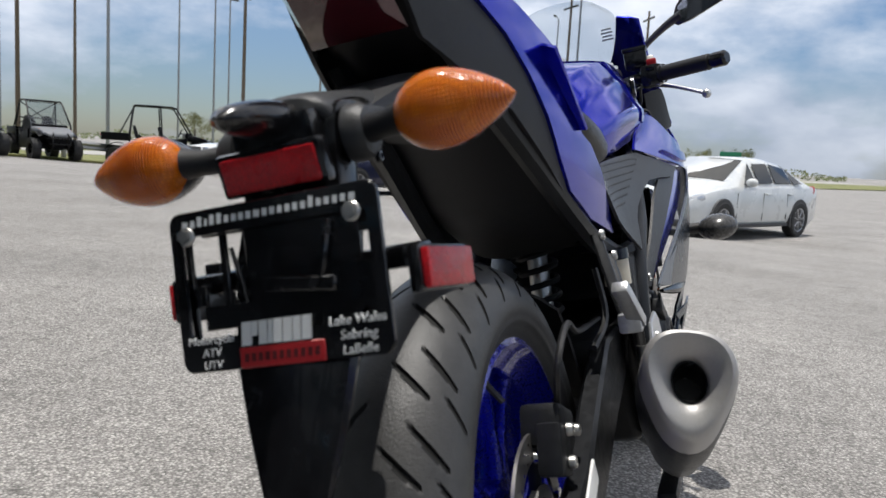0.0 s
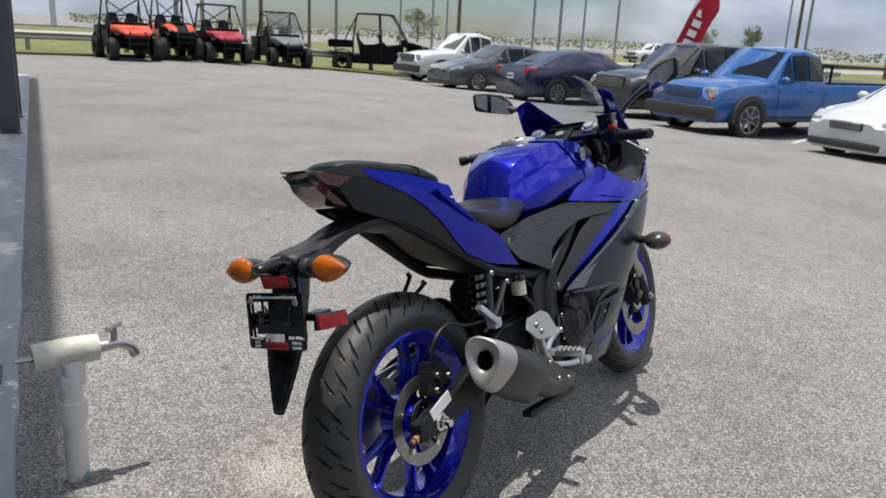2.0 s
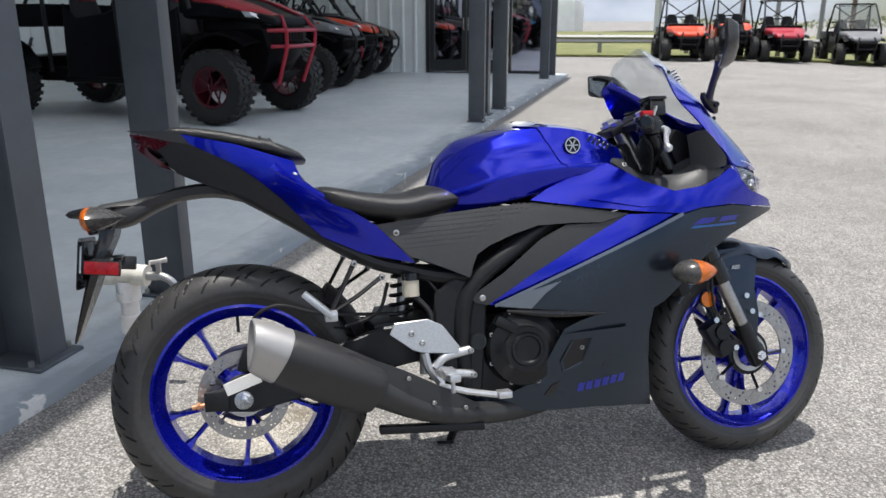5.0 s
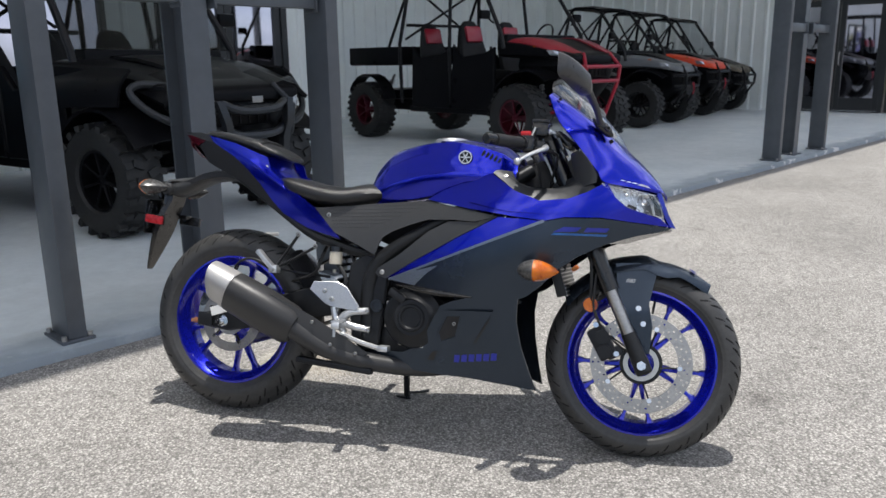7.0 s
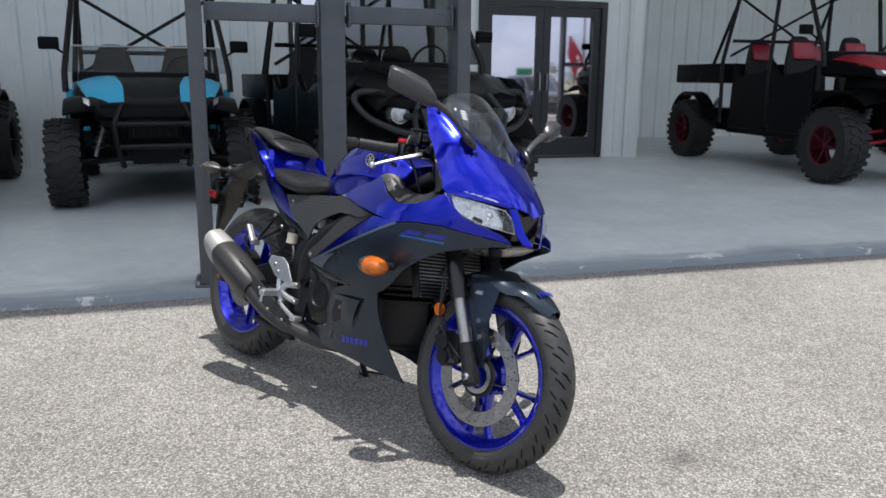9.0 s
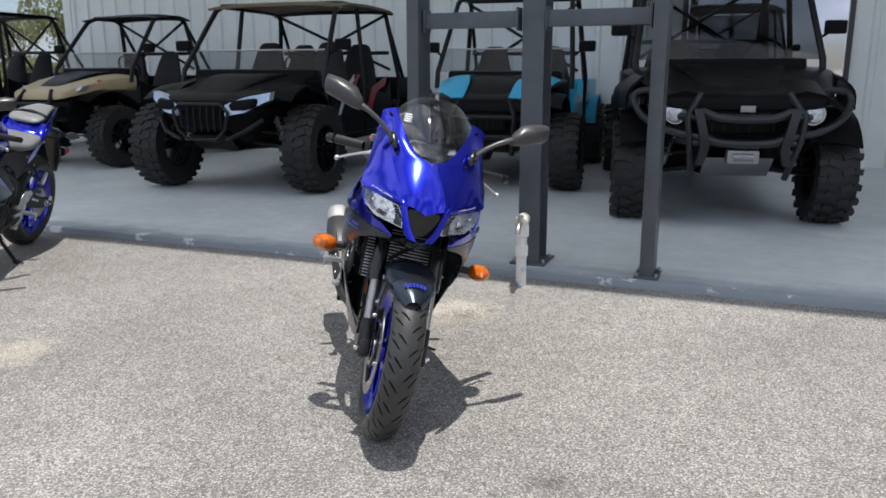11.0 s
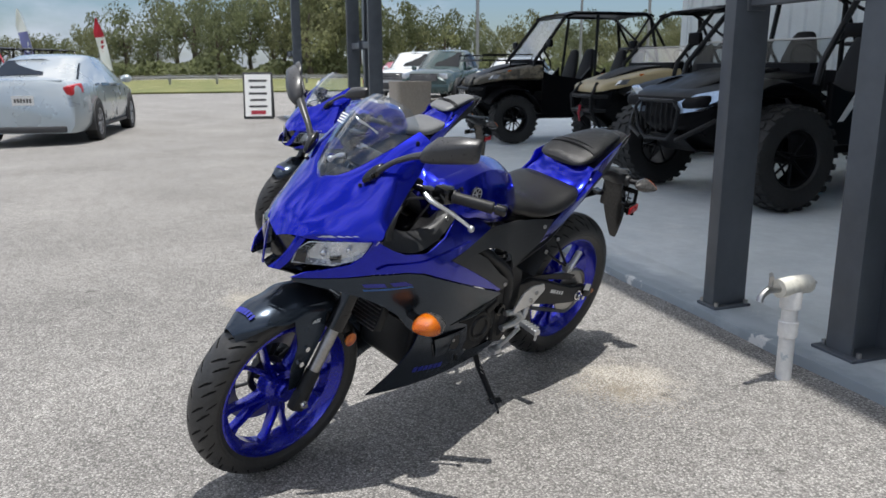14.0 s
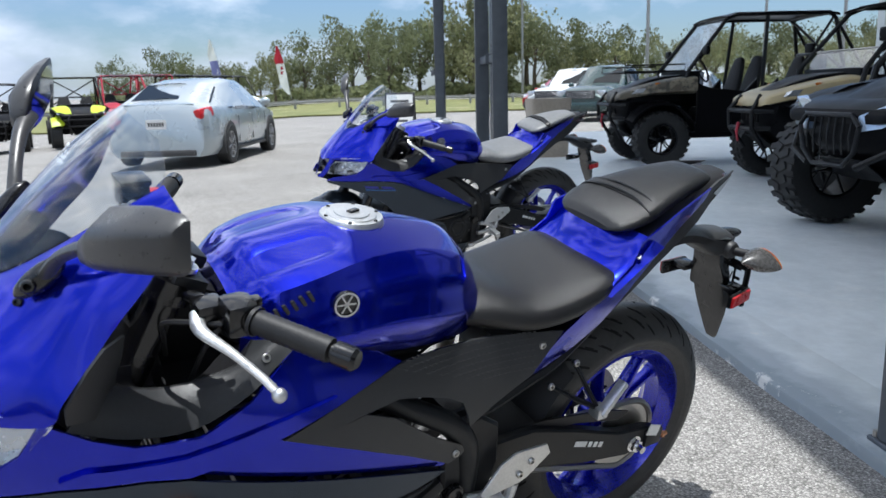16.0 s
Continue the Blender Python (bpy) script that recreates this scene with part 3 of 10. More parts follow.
def ribbed(length, height, rib=0.3, depth=0.03):
    """A sheet of ribbed metal in the plane xz, thick along y."""
    bm = B()
    pts = []
    x = 0.0
    while x < length - 0.01:
        for dx, dy in ((0.0, 0.0), (rib * 0.62, 0.0), (rib * 0.70, -depth), (rib * 0.86, -depth), (rib * 0.94, 0.0)):
            if x + dx < length:
                pts.append((x + dx, dy))
        x += rib
    pts.append((length, 0.0))
    front = [(bm.verts.new((x, y, 0)), bm.verts.new((x, y, height))) for x, y in pts]
    back = [(bm.verts.new((x, 0.16, 0)), bm.verts.new((x, 0.16, height))) for x, y in (pts[0], pts[-1])]
    for (a, b), (c, d) in zip(front, front[1:]):
        bm.faces.new((a, c, d, b))
    bm.faces.new((back[0][0], back[0][1], back[1][1], back[1][0]))
    bm.faces.new([f[1] for f in front] + [back[1][1], back[0][1]])
    bm.faces.new((front[0][0], front[0][1], back[0][1], back[0][0]))
    bm.faces.new((front[-1][0], back[1][0], back[1][1], front[-1][1]))
    bmesh.ops.recalc_face_normals(bm, faces=bm.faces)
    return bm


WALL_N = 6.22
# the roof is out of view; set this high so more skylight reaches the slab
ROOF = 8.5


def wall(name, u0, n0, length, turn, z0=SLAB, z1=ROOF, label="pale grey ribbed sheet metal wall"):
    m = MB @ pose(u0, n0, z0, 0, 0, turn)
    return tagged(part(name, ribbed(length, z1 - z0), M_WALL, m=m, smooth=False), label, "wall", kind="structure")


wall("wall_1", -8.9, WALL_N, 10.3, 0)
wall("wall_2", 1.4, WALL_N, 1.95, 0, SLAB, 0.75)
wall("wall_3", 1.4, WALL_N, 1.95, 0, 2.3, ROOF)
wall("wall_11", 3.35, WALL_N, 0.63, 0)
wall("wall_4", 3.98, WALL_N, 1.94, 0, 2.25, ROOF)
wall("wall_5", 5.92, WALL_N, 0.55, 0)
wall("wall_6", 6.3, 9.7, 3.6, -90)
wall("wall_7", 6.3, 9.7, 10.5, 0)
wall("wall_8", 16.8, 9.7, 6.5, -90)
wall("wall_9", 16.8, 3.2, 2.8, -90, 2.4, ROOF)
wall("wall_10", -8.9, 9.5, 3.3, -90)


def window_unit(name, u0, width, z0, z1, turn=0, n0=WALL_N, panes=2, door=False, label=""):
    """A framed opening in a wall, filled with dark glass."""
    w = thing(name, label, "door" if door else "window", MB @ pose(u0, n0, 0, 0, 0, turn), kind="structure")
    h = z1 - z0
    fr = B()
    t = 0.09 if door else 0.06
    for x0, x1, a, b in ((0, t, z0, z1), (width - t, width, z0, z1), (t, width - t, z1 - t, z1), (t, width - t, z0, z0 + (0.03 if door else t))):
        box(fr, (x1 - x0, 0.14, b - a), ((x0 + x1) / 2, 0.03, (a + b) / 2), bevel=0.004, seg=1)
    part("window_frame" if not door else "door_frame", fr, M_DOORFRAME, w)
    pw = (width - 2 * t) / panes
    for i in range(panes):
        x0 = t + i * pw
        if door:
            lf = B()
            s = 0.11
            z00 = z0 + 0.035
            for a, b, c, d in ((x0 + 0.004, x0 + s, z00, z1 - t - 0.004), (x0 + pw - s, x0 + pw - 0.004, z00, z1 - t - 0.004),
                               (x0 + s, x0 + pw - s, z1 - t - 0.13, z1 - t - 0.004), (x0 + s, x0 + pw - s, z00, z00 + 0.26)):
                box(lf, (b - a, 0.05, d - c), ((a + b) / 2, 0.02, (c + d) / 2), bevel=0.003, seg=1)
            leaf = part("door_leaf", lf, M_DOORFRAME, w)
            gl = B()
            box(gl, (pw - 2 * s + 0.01, 0.012, h - t - 0.13 - 0.28), (x0 + pw / 2, 0.03, (z00 + 0.26 + z1 - t - 0.13) / 2))
            part("pane", gl, M_DOORGLASS, leaf, smooth=False)
            hd = B()
            hx = x0 + (pw - s / 2 if i == 0 else s / 2)
            tube(hd, [(hx, -0.01, 1.0), (hx, -0.06, 1.02), (hx, -0.06, 1.24), (hx, -0.01, 1.26)], 0.011, 8)
            part("door_handle", hd, M_STEEL, leaf, "steel pull handle")
        else:
            gl = B()
            box(gl, (pw - 0.02, 0.012, h - 2 * t), (x0 + pw / 2, 0.03, (z0 + z1) / 2))
            part("pane", gl, M_DOORGLASS, w, smooth=False)
            if i:
                mb = B()
                box(mb, (0.05, 0.12, h - 2 * t), (x0, 0.03, (z0 + z1) / 2), bevel=0.003, seg=1)
                part("mullion", mb, M_DOORFRAME, w)
    return w


window_unit("door_1", 3.98, 1.94, SLAB, 2.25, panes=2, door=True, label="dark double glass entrance door, closed")
window_unit("window_1", 1.4, 1.95, 0.75, 2.3, panes=2, label="dark framed shop window reflecting the lot")
window_unit("door_2", 16.8, 1.9, SLAB, 2.4, turn=-90, n0=3.2, panes=2, door=True, label="dark glass door in the porch end wall")
window_unit("window_2", 16.86, 0.85, SLAB, 2.4, turn=-90, n0=1.28, panes=1, label="narrow glass pane beside the end door")

# unseen roof, its front edge placed so that its shade ends near the kerb
g = B()
box(g, (33.0, 9.77, 0.18), (0.6, 4.875, ROOF + 0.09))
tagged(part("ceiling", g, M_SOFFIT, m=MB, smooth=False), "unseen pale metal porch ceiling, set high to let light in", "ceiling", kind="structure")
g = B()
box(g, (33.0, 0.12, 0.4), (0.6, 0.052, ROOF + 0.02), bevel=0.01)
tagged(part("fascia", g, M_POST, m=MB), "unseen dark grey porch fascia board", "trim", kind="structure")


def beam_post(m, kind):
    """A porch post: an I-beam on a bolted plate, or a square tube."""
    h = ROOF - SLAB
    if kind == "I":
        t = thing("steel_column", "dark grey painted steel I-beam porch column", "column", m, "porch posts")
        bm = B()
        w, d, f = 0.13, 0.2, 0.012
        pts = [(-w / 2, -d / 2), (w / 2, -d / 2), (w / 2, -d / 2 + f), (0.005, -d / 2 + f), (0.005, d / 2 - f), (w / 2, d / 2 - f),
               (w / 2, d / 2), (-w / 2, d / 2), (-w / 2, d / 2 - f), (-0.005, d / 2 - f), (-0.005, -d / 2 + f), (-w / 2, -d / 2 + f)]
        plate(bm, pts, 0.015, h, axis="z")
        part("shaft", bm, M_POST, t, smooth=False)
    else:
        t = thing("steel_post", "dark grey painted square steel post", "post", m, "porch posts")
        bm = B()
        box(bm, (0.078, 0.19, h - 0.015), (0, 0, h / 2 + 0.0075), bevel=0.008)
        part("shaft", bm, M_POST, t)
    bm = B()
    box(bm, (0.22, 0.27, 0.015) if kind == "I" else (0.14, 0.21, 0.015), (0, 0, 0.0075), bevel=0.003, seg=1)
    bp = part("base_plate", bm, M_POST, t)
    for x in (-1, 1):
        for y in (-1, 1):
            bm = B()
            cyl(bm, (x * (0.09 if kind == "I" else 0.054), y * 0.085, 0.014), (x * (0.09 if kind == "I" else 0.054), y * 0.085, 0.034), 0.011, n=6)
            part("bolt", bm, M_STEEL, bp)
    return t


def rail(u0, u1, n):
    t = thing("cross_rail", "dark grey steel rail between porch posts", "rail", MB @ pose((u0 + u1) / 2, n, 1.5), "porch rails")
    bm = B()
    box(bm, (u1 - u0, 0.07, 0.09), (0, 0, 0), bevel=0.005)
    part("bar", bm, M_POST, t)
    for s in (-1, 1):
        bm = B()
        box(bm, (0.012, 0.1, 0.13), (s * ((u1 - u0) / 2 - 0.006), 0, 0), bevel=0.003, seg=1)
        part("end_plate", bm, M_POST, t)


for u0, n in ((-16.3, 0.2), (-8.75, 0.2), (0.37, 0.09), (8.07, 0.09)):
    for j, kind in enumerate("SIS"):
        if u0 + 0.72 * j > -16:
            beam_post(MB @ pose(u0 + 0.72 * j, n + (0.10 if kind == "I" else 0), SLAB), kind)
    for j in (0, 1):
        rail(u0 + 0.72 * j + (0.05, 0.08)[j], u0 + 0.72 * (j + 1) - (0.08, 0.05)[j], n)
for u in (15.35, 16.5):
    beam_post(MB @ pose(u, 0.26, SLAB), "S")

# ---- motorcycle building blocks (x ahead, y left, z up, on level ground) ----
def surface_of(points, degree=3):
    """A smooth half width y(x, z) through a few control places."""
    A = np.array([[x ** i * z ** j for i in range(degree + 1) for j in range(degree + 1 - i)] for x, z, _ in points])
    c = np.linalg.lstsq(np.vstack([A, 0.004 * np.eye(A.shape[1])]), np.array([p[2] for p in points] + [0.0] * A.shape[1]), rcond=None)[0]
    pw = [(i, j) for i in range(degree + 1) for j in range(degree + 1 - i)]
    return lambda x, z: float(sum(k * x ** i * z ** j for k, (i, j) in zip(c, pw)))


FAIR = surface_of([(1.41, 0.70, 0.095), (1.25, 0.815, 0.212), (1.31, 0.74, 0.178), (1.2, 0.72, 0.225), (1.10, 0.80, 0.212), (0.92, 0.82, 0.18),
                   (0.72, 0.755, 0.165), (1.09, 0.70, 0.23), (1.09, 0.56, 0.212), (1.04, 0.45, 0.188), (0.88, 0.46, 0.205), (0.62, 0.50, 0.178),
                   (1.07, 0.18, 0.066), (1.01, 0.41, 0.178), (0.95, 0.30, 0.148), (0.62, 0.22, 0.12), (0.50, 0.26, 0.125), (0.78, 0.41, 0.19),
                   (1.33, 0.69, 0.165), (1.0, 0.65, 0.227), (0.8, 0.6, 0.2), (1.2, 0.62, 0.215), (0.42, 0.64, 0.14), (0.34, 0.71, 0.145), (0.56, 0.66, 0.162)])
TAIL = surface_of([(-0.22, 0.955, 0.045), (-0.10, 0.945, 0.082), (0.0, 0.90, 0.108), (0.15, 0.885, 0.122), (0.15, 0.80, 0.142), (0.25, 0.76, 0.146),
                   (0.34, 0.71, 0.142), (0.43, 0.615, 0.13), (0.21, 0.69, 0.12), (0.12, 0.74, 0.10), (0.02, 0.80, 0.085), (-0.12, 0.865, 0.06)], 2)


def panel(name, outline, fy, material, parent, off=0.0, thick=0.005, cell=0.035, label="", sides=(1, -1)):
    """A fairing panel on each side of the machine."""
    obs = []
    for s in sides:
        bm = shell(B(), outline, lambda x, z: fy(x, z) + off, thick, cell, s)
        obs.append(part(name, bm, material, parent, label))
    return obs


def grid_skin(bm, rows, thick=0.004):
    """A sheet through rows of points, with some thickness."""
    vs = [[bm.verts.new(p) for p in r] for r in rows]
    fs = []
    for a, b in zip(vs, vs[1:]):
        for i in range(len(a) - 1):
            fs.append(bm.faces.new((a[i], a[i + 1], b[i + 1], b[i])))
    bmesh.ops.recalc_face_normals(bm, faces=fs)
    bmesh.ops.solidify(bm, geom=fs, thickness=thick)
    return bm


def tyre_mesh(R, r_in, half, n_grooves=24, steps=30, depth=0.004):
    """A road tyre: slender slanting sipes cut into the tread, a moulded band round the sidewall."""
    bm = B()
    n_theta, ns = n_grooves * steps, 92
    h = R - r_in
    vs, cut = [], set()
    for k in range(n_theta):
        ring = []
        for i in range(ns + 1):
            s = -1 + 2 * i / ns
            a = s * radians(128)
            if abs(a) < math.pi / 2:
                y, r = half * math.sin(a), R - h * 0.60 * (1 - math.cos(a)) ** 0.95
            else:
                f = (abs(a) - math.pi / 2) / radians(38)
                y = math.copysign(half * (1 - 0.28 * f ** 1.5), a)
                r = R - h * 0.60 - h * 0.40 * f
                y += math.copysign(0.0012, a) * (0.30 < f < 0.42)
            q, d = abs(s), 0.0
            # the rows of points lean with the sipes, so that the cuts have clean edges
            th = 2 * math.pi * (k / n_theta + 1.6 * q / n_grooves)
            ph = k % steps + (steps // 2 if s > 0 else 0)
            for shift, lo, hi, wide in ((0, 0.05, 0.30, 1), (steps // 2, 0.20, 0.47, 1), (steps // 4, 0.40, 0.60, 0)):
                c = (ph + shift) % steps
                if lo < q < hi and c <= 1 + (wide and 0.25 < (q - lo) / (hi - lo) < 0.75):
                    d = depth
                    cut.add((k, i))
            ring.append(bm.verts.new(((r - d) * math.cos(th), y, (r - d) * math.sin(th))))
        vs.append(ring)
    for k in range(n_theta):
        a, b = vs[k], vs[(k + 1) % n_theta]
        for i in range(ns):
            f = bm.faces.new((a[i], a[i + 1], b[i + 1], b[i]))
            # cut faces take the second slot, which paints shade into the sipes
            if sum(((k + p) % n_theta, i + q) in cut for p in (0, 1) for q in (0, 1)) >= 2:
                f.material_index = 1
    bmesh.ops.recalc_face_normals(bm, faces=bm.faces)
    return bm


MY = Matrix.Rotation(radians(-90), 4, "X")  # turns z into y


def wheel(parent, centre, R, half, disc_r, disc_side, spin=0.0, rim_r=0.218, rim_mat=None, spokes=True, prefix_wheel=True):
    """A cast wheel: tyre, rim, spokes, hub, drilled disc."""
    rim_mat = rim_mat or M_RIM
    m = Matrix.Translation(centre) @ Matrix.Rotation(radians(spin), 4, "Y")
    tyre = part("tyre", tyre_mesh(R, rim_r - 0.004, half), M_RUBBER, parent, "black road tyre with slanting sipes", m=m)
    tyre.data.materials.append(M_GROOVE_SHADE)
    w = half * 0.78
    bm = B()
    lathe(bm, [(rim_r + 0.006, -w), (rim_r - 0.004, -w - 0.002), (rim_r - 0.012, -w + 0.012), (rim_r - 0.03, -w * 0.45), (rim_r - 0.032, w * 0.45),
               (rim_r - 0.012, w - 0.012), (rim_r - 0.004, w + 0.002), (rim_r + 0.006, w), (rim_r - 0.002, w * 0.5), (rim_r - 0.002, -w * 0.5)], 72, MY, True)
    rim = part("rim", bm, rim_mat, tyre, "gloss blue cast rim")
    for k in range(5):
        for s in (-1, 1):
            a0 = radians(72 * k + s * 5)
            a1 = radians(72 * k + s * 13)
            p0 = Vector((0.045 * math.cos(a0), 0, 0.045 * math.sin(a0)))
            p1 = Vector((0.105 * math.cos(a0 * 0.6 + a1 * 0.4), 0, 0.105 * math.sin(a0 * 0.6 + a1 * 0.4)))
            p2 = Vector(((rim_r - 0.028) * math.cos(a1), 0, (rim_r - 0.028) * math.sin(a1)))
            bm = B()
            rings = []
            for p, wd, dp in ((p0, 0.014, 0.026), (p1, 0.0085, 0.019), (p1.lerp(p2, 0.75), 0.0075, 0.016), (p2, 0.0165, 0.020)):
                d = p.normalized()
                t = Vector((-d.z, 0, d.x))
                ring = []
                for c, e in ((-1, -0.6), (-0.6, -1), (0.6, -1), (1, -0.6), (1, 0.6), (0.6, 1), (-0.6, 1), (-1, 0.6)):
                    ring.append(p + t * c * wd * 0.8 + Vector((0, e * dp, 0)))
                rings.append(ring)
            loft(bm, rings)
            part("spoke", bm, rim_mat, rim)
    bm = B()
    lathe(bm, [(0.0, -0.05), (0.03, -0.05), (0.034, -0.045), (0.036, -0.03), (0.06, -0.024), (0.06, 0.024), (0.036, 0.03), (0.034, 0.045), (0.03, 0.05), (0.0, 0.05)], 32, MY)
    part("hub", bm, rim_mat, rim)
    if disc_r:
        y = disc_side * 0.062
        # friction ring with real drill holes
        bm = B()
        n, rows_r = 150, [disc_r * f for f in (0.72, 0.75, 0.785, 0.82, 0.855, 0.89, 0.925, 0.965, 1.0)]
        for hgt in (y - 0.002, y + 0.002):
            vs = [[bm.verts.new((r * math.cos(2 * math.pi * k / n), hgt, r * math.sin(2 * math.pi * k / n))) for r in rows_r] for k in range(n)]
            for k in range(n):
                for i in range(len(rows_r) - 1):
                    if k % 6 == (0, 2, 4)[i % 3] and i in (1, 3, 5, 6) and not (i == 6 and k % 12):
                        continue
                    bm.faces.new((vs[k][i], vs[(k + 1) % n][i], vs[(k + 1) % n][i + 1], vs[k][i + 1]))
        lathe(bm, [(disc_r, y - 0.002), (disc_r, y + 0.002)], n, MY)
        disc = part("brake_disc", bm, M_DISC, tyre, "drilled steel brake disc")
        bm = B()
        lathe(bm, [(disc_r * 0.30, y - 0.004), (disc_r * 0.42, y - 0.004), (disc_r * 0.42, y + 0.004), (disc_r * 0.30, y + 0.004)], 40, MY, True)
        part("disc_carrier", bm, M_FRAME, disc, "black disc carrier")
        for k in range(5):
            a = radians(72 * k + 10)
            c, s = math.cos(a), math.sin(a)
            bm = B()
            tube(bm, [(disc_r * 0.38 * c, y, disc_r * 0.38 * s), (disc_r * 0.75 * math.cos(a + 0.12), y, disc_r * 0.75 * math.sin(a + 0.12))], 0.008, 6, flat=0.35)
            part("carrier_arm", bm, M_FRAME, disc)
        for k in range(5):
            a = radians(72 * k + 10) + 0.12
            bm = B()
            p = Vector((disc_r * 0.75 * math.cos(a), y + disc_side * 0.004, disc_r * 0.75 * math.sin(a)))
            cyl(bm, p, p + Vector((0, disc_side * 0.005, 0)), 0.0075, n=10)
            part("disc_bolt", bm, M_CHROME, disc)
        bm = B()
        lathe(bm, [(0.038, y + disc_side * 0.006), (0.052, y + disc_side * 0.006), (0.052, y + disc_side * 0.009), (0.038, y + disc_side * 0.009)], 60, MY, True)
        part("sensor_ring", bm, M_STEEL, disc)
    bm = B()
    a = radians(100)
    tube(bm, [((rim_r - 0.03) * math.cos(a), -0.02, (rim_r - 0.03) * math.sin(a)), ((rim_r - 0.065) * math.cos(a), -0.045, (rim_r - 0.065) * math.sin(a))], 0.004, 6)
    part("valve", bm, M_HOSE, rim)
    return tyre


def bolts(parent, places, axis=(0, -1, 0), r=0.007, h=0.006, material=None, name="bolt"):
    for p in places:
        bm = B()
        p = Vector(p)
        # a domed head with a sunk hexagon socket
        m = Matrix.Translation(p) @ Vector(axis).to_track_quat("Z", "Y").to_matrix().to_4x4()
        lathe(bm, [(0.0, -h * 0.2), (r * 0.46, -h * 0.2), (r * 0.50, h), (r * 0.80, h * 0.95), (r * 0.97, h * 0.6), (r, 0.0)], 12, m)
        part(name, bm, material or M_STEEL, parent)


def ring_pts(x, zb, zt, hw, n=28, e=2.5, pinch=0.0, lean=0.0):
    """A rounded cross-section at x: narrower at the top by pinch."""
    out = []
    for k in range(n):
        a = 2 * math.pi * k / n
        c, s = math.cos(a), math.sin(a)
        y = math.copysign(abs(c) ** (2 / e), c) * hw
        z = math.copysign(abs(s) ** (2 / e), s)
        y *= 1 - pinch * max(0.0, z) ** 1.5
        out.append(Vector((x + lean * z, y, (zb + zt) / 2 + z * (zt - zb) / 2)))
    return out


def smooth_rings(rings, k=3):
    n = len(rings[0])
    cols = [curve_pts([r[i] for r in rings], k) for i in range(n)]
    return [[cols[i][j] for i in range(n)] for j in range(len(cols[0]))]


def rear_blinker(parent, side):
    bm = B()
    lathe(bm, [(0.0, 0.0), (0.0225, 0.0), (0.0225, 0.010), (0.019, 0.016), (0.013, 0.018), (0.0, 0.018)], 24, Matrix.Translation((-0.283, side * 0.048, 0.762)) @ Matrix.Rotation(radians(-90 * side), 4, "X"))
    part("indicator_boss", bm, M_CHARCOAL, parent, "round charcoal boss")
    bm = B()
    tube(bm, [(-0.285, side * 0.055, 0.762), (-0.294, side * 0.082, 0.763), (-0.299, side * 0.098, 0.764)], [0.0115, 0.0105, 0.013], 14)
    st = part("indicator_stem", bm, M_PLASTIC, parent)

    # leaf-shaped lens, pointed outwards, with a tapering dark shell ahead of it
    def leaf(t):
        return 0.0285 * (math.sin(math.pi * min(1, t ** 0.72)) ** 0.72) if 0 < t < 1 else 0.0005
    n = 22

    def place(t, up):
        return Vector((-0.301 - 0.004 * t, side * (0.092 + 0.092 * t), 0.7635 + up * max(0.0006, leaf(t))))
    bm = B()
    vs = []
    for i in range(n + 1):
        t = i / n
        hgt = max(0.0006, leaf(t))
        vs.append([bm.verts.new(place(t, 0) + Vector((-0.023 * (math.sin(math.pi * k / 14) ** 0.8) * (hgt / 0.0285) ** 0.8, 0, hgt * math.cos(math.pi * k / 14)))) for k in range(15)])
    for a, b in zip(vs, vs[1:]):
        for k in range(14):
            bm.faces.new((a[k], a[k + 1], b[k + 1], b[k]))
    bmesh.ops.remove_doubles(bm, verts=bm.verts, dist=0.0002)
    bmesh.ops.recalc_face_normals(bm, faces=bm.faces)
    bmesh.ops.solidify(bm, geom=bm.faces[:], thickness=0.0012)
    part("indicator_lens", bm, M_AMBER, st, "moulded amber lens")
    rim = [(i / n, 1) for i in range(n + 1)] + [(i / n, -1) for i in range(n - 1, 0, -1)]
    rings = []
    mid = Vector((0, side * 0.126, 0.766))
    for j in range(9):
        f = j / 8
        k = max(0.02, 1 - f ** 1.7)
        ring = []
        for t, up in rim:
            q = place(t, up)
            ring.append(Vector((q.x + 0.072 * f, mid.y + (q.y - mid.y) * k, mid.z + (q.z - mid.z) * k)))
        rings.append(ring)
    part("indicator_shell", loft(B(), rings), M_SHELL, st, "tapered dark grey shell")
    bolts(st, [(-0.276, side * 0.062, 0.742)], (0, side, 0), 0.005, 0.004, M_BLACK)
    return st


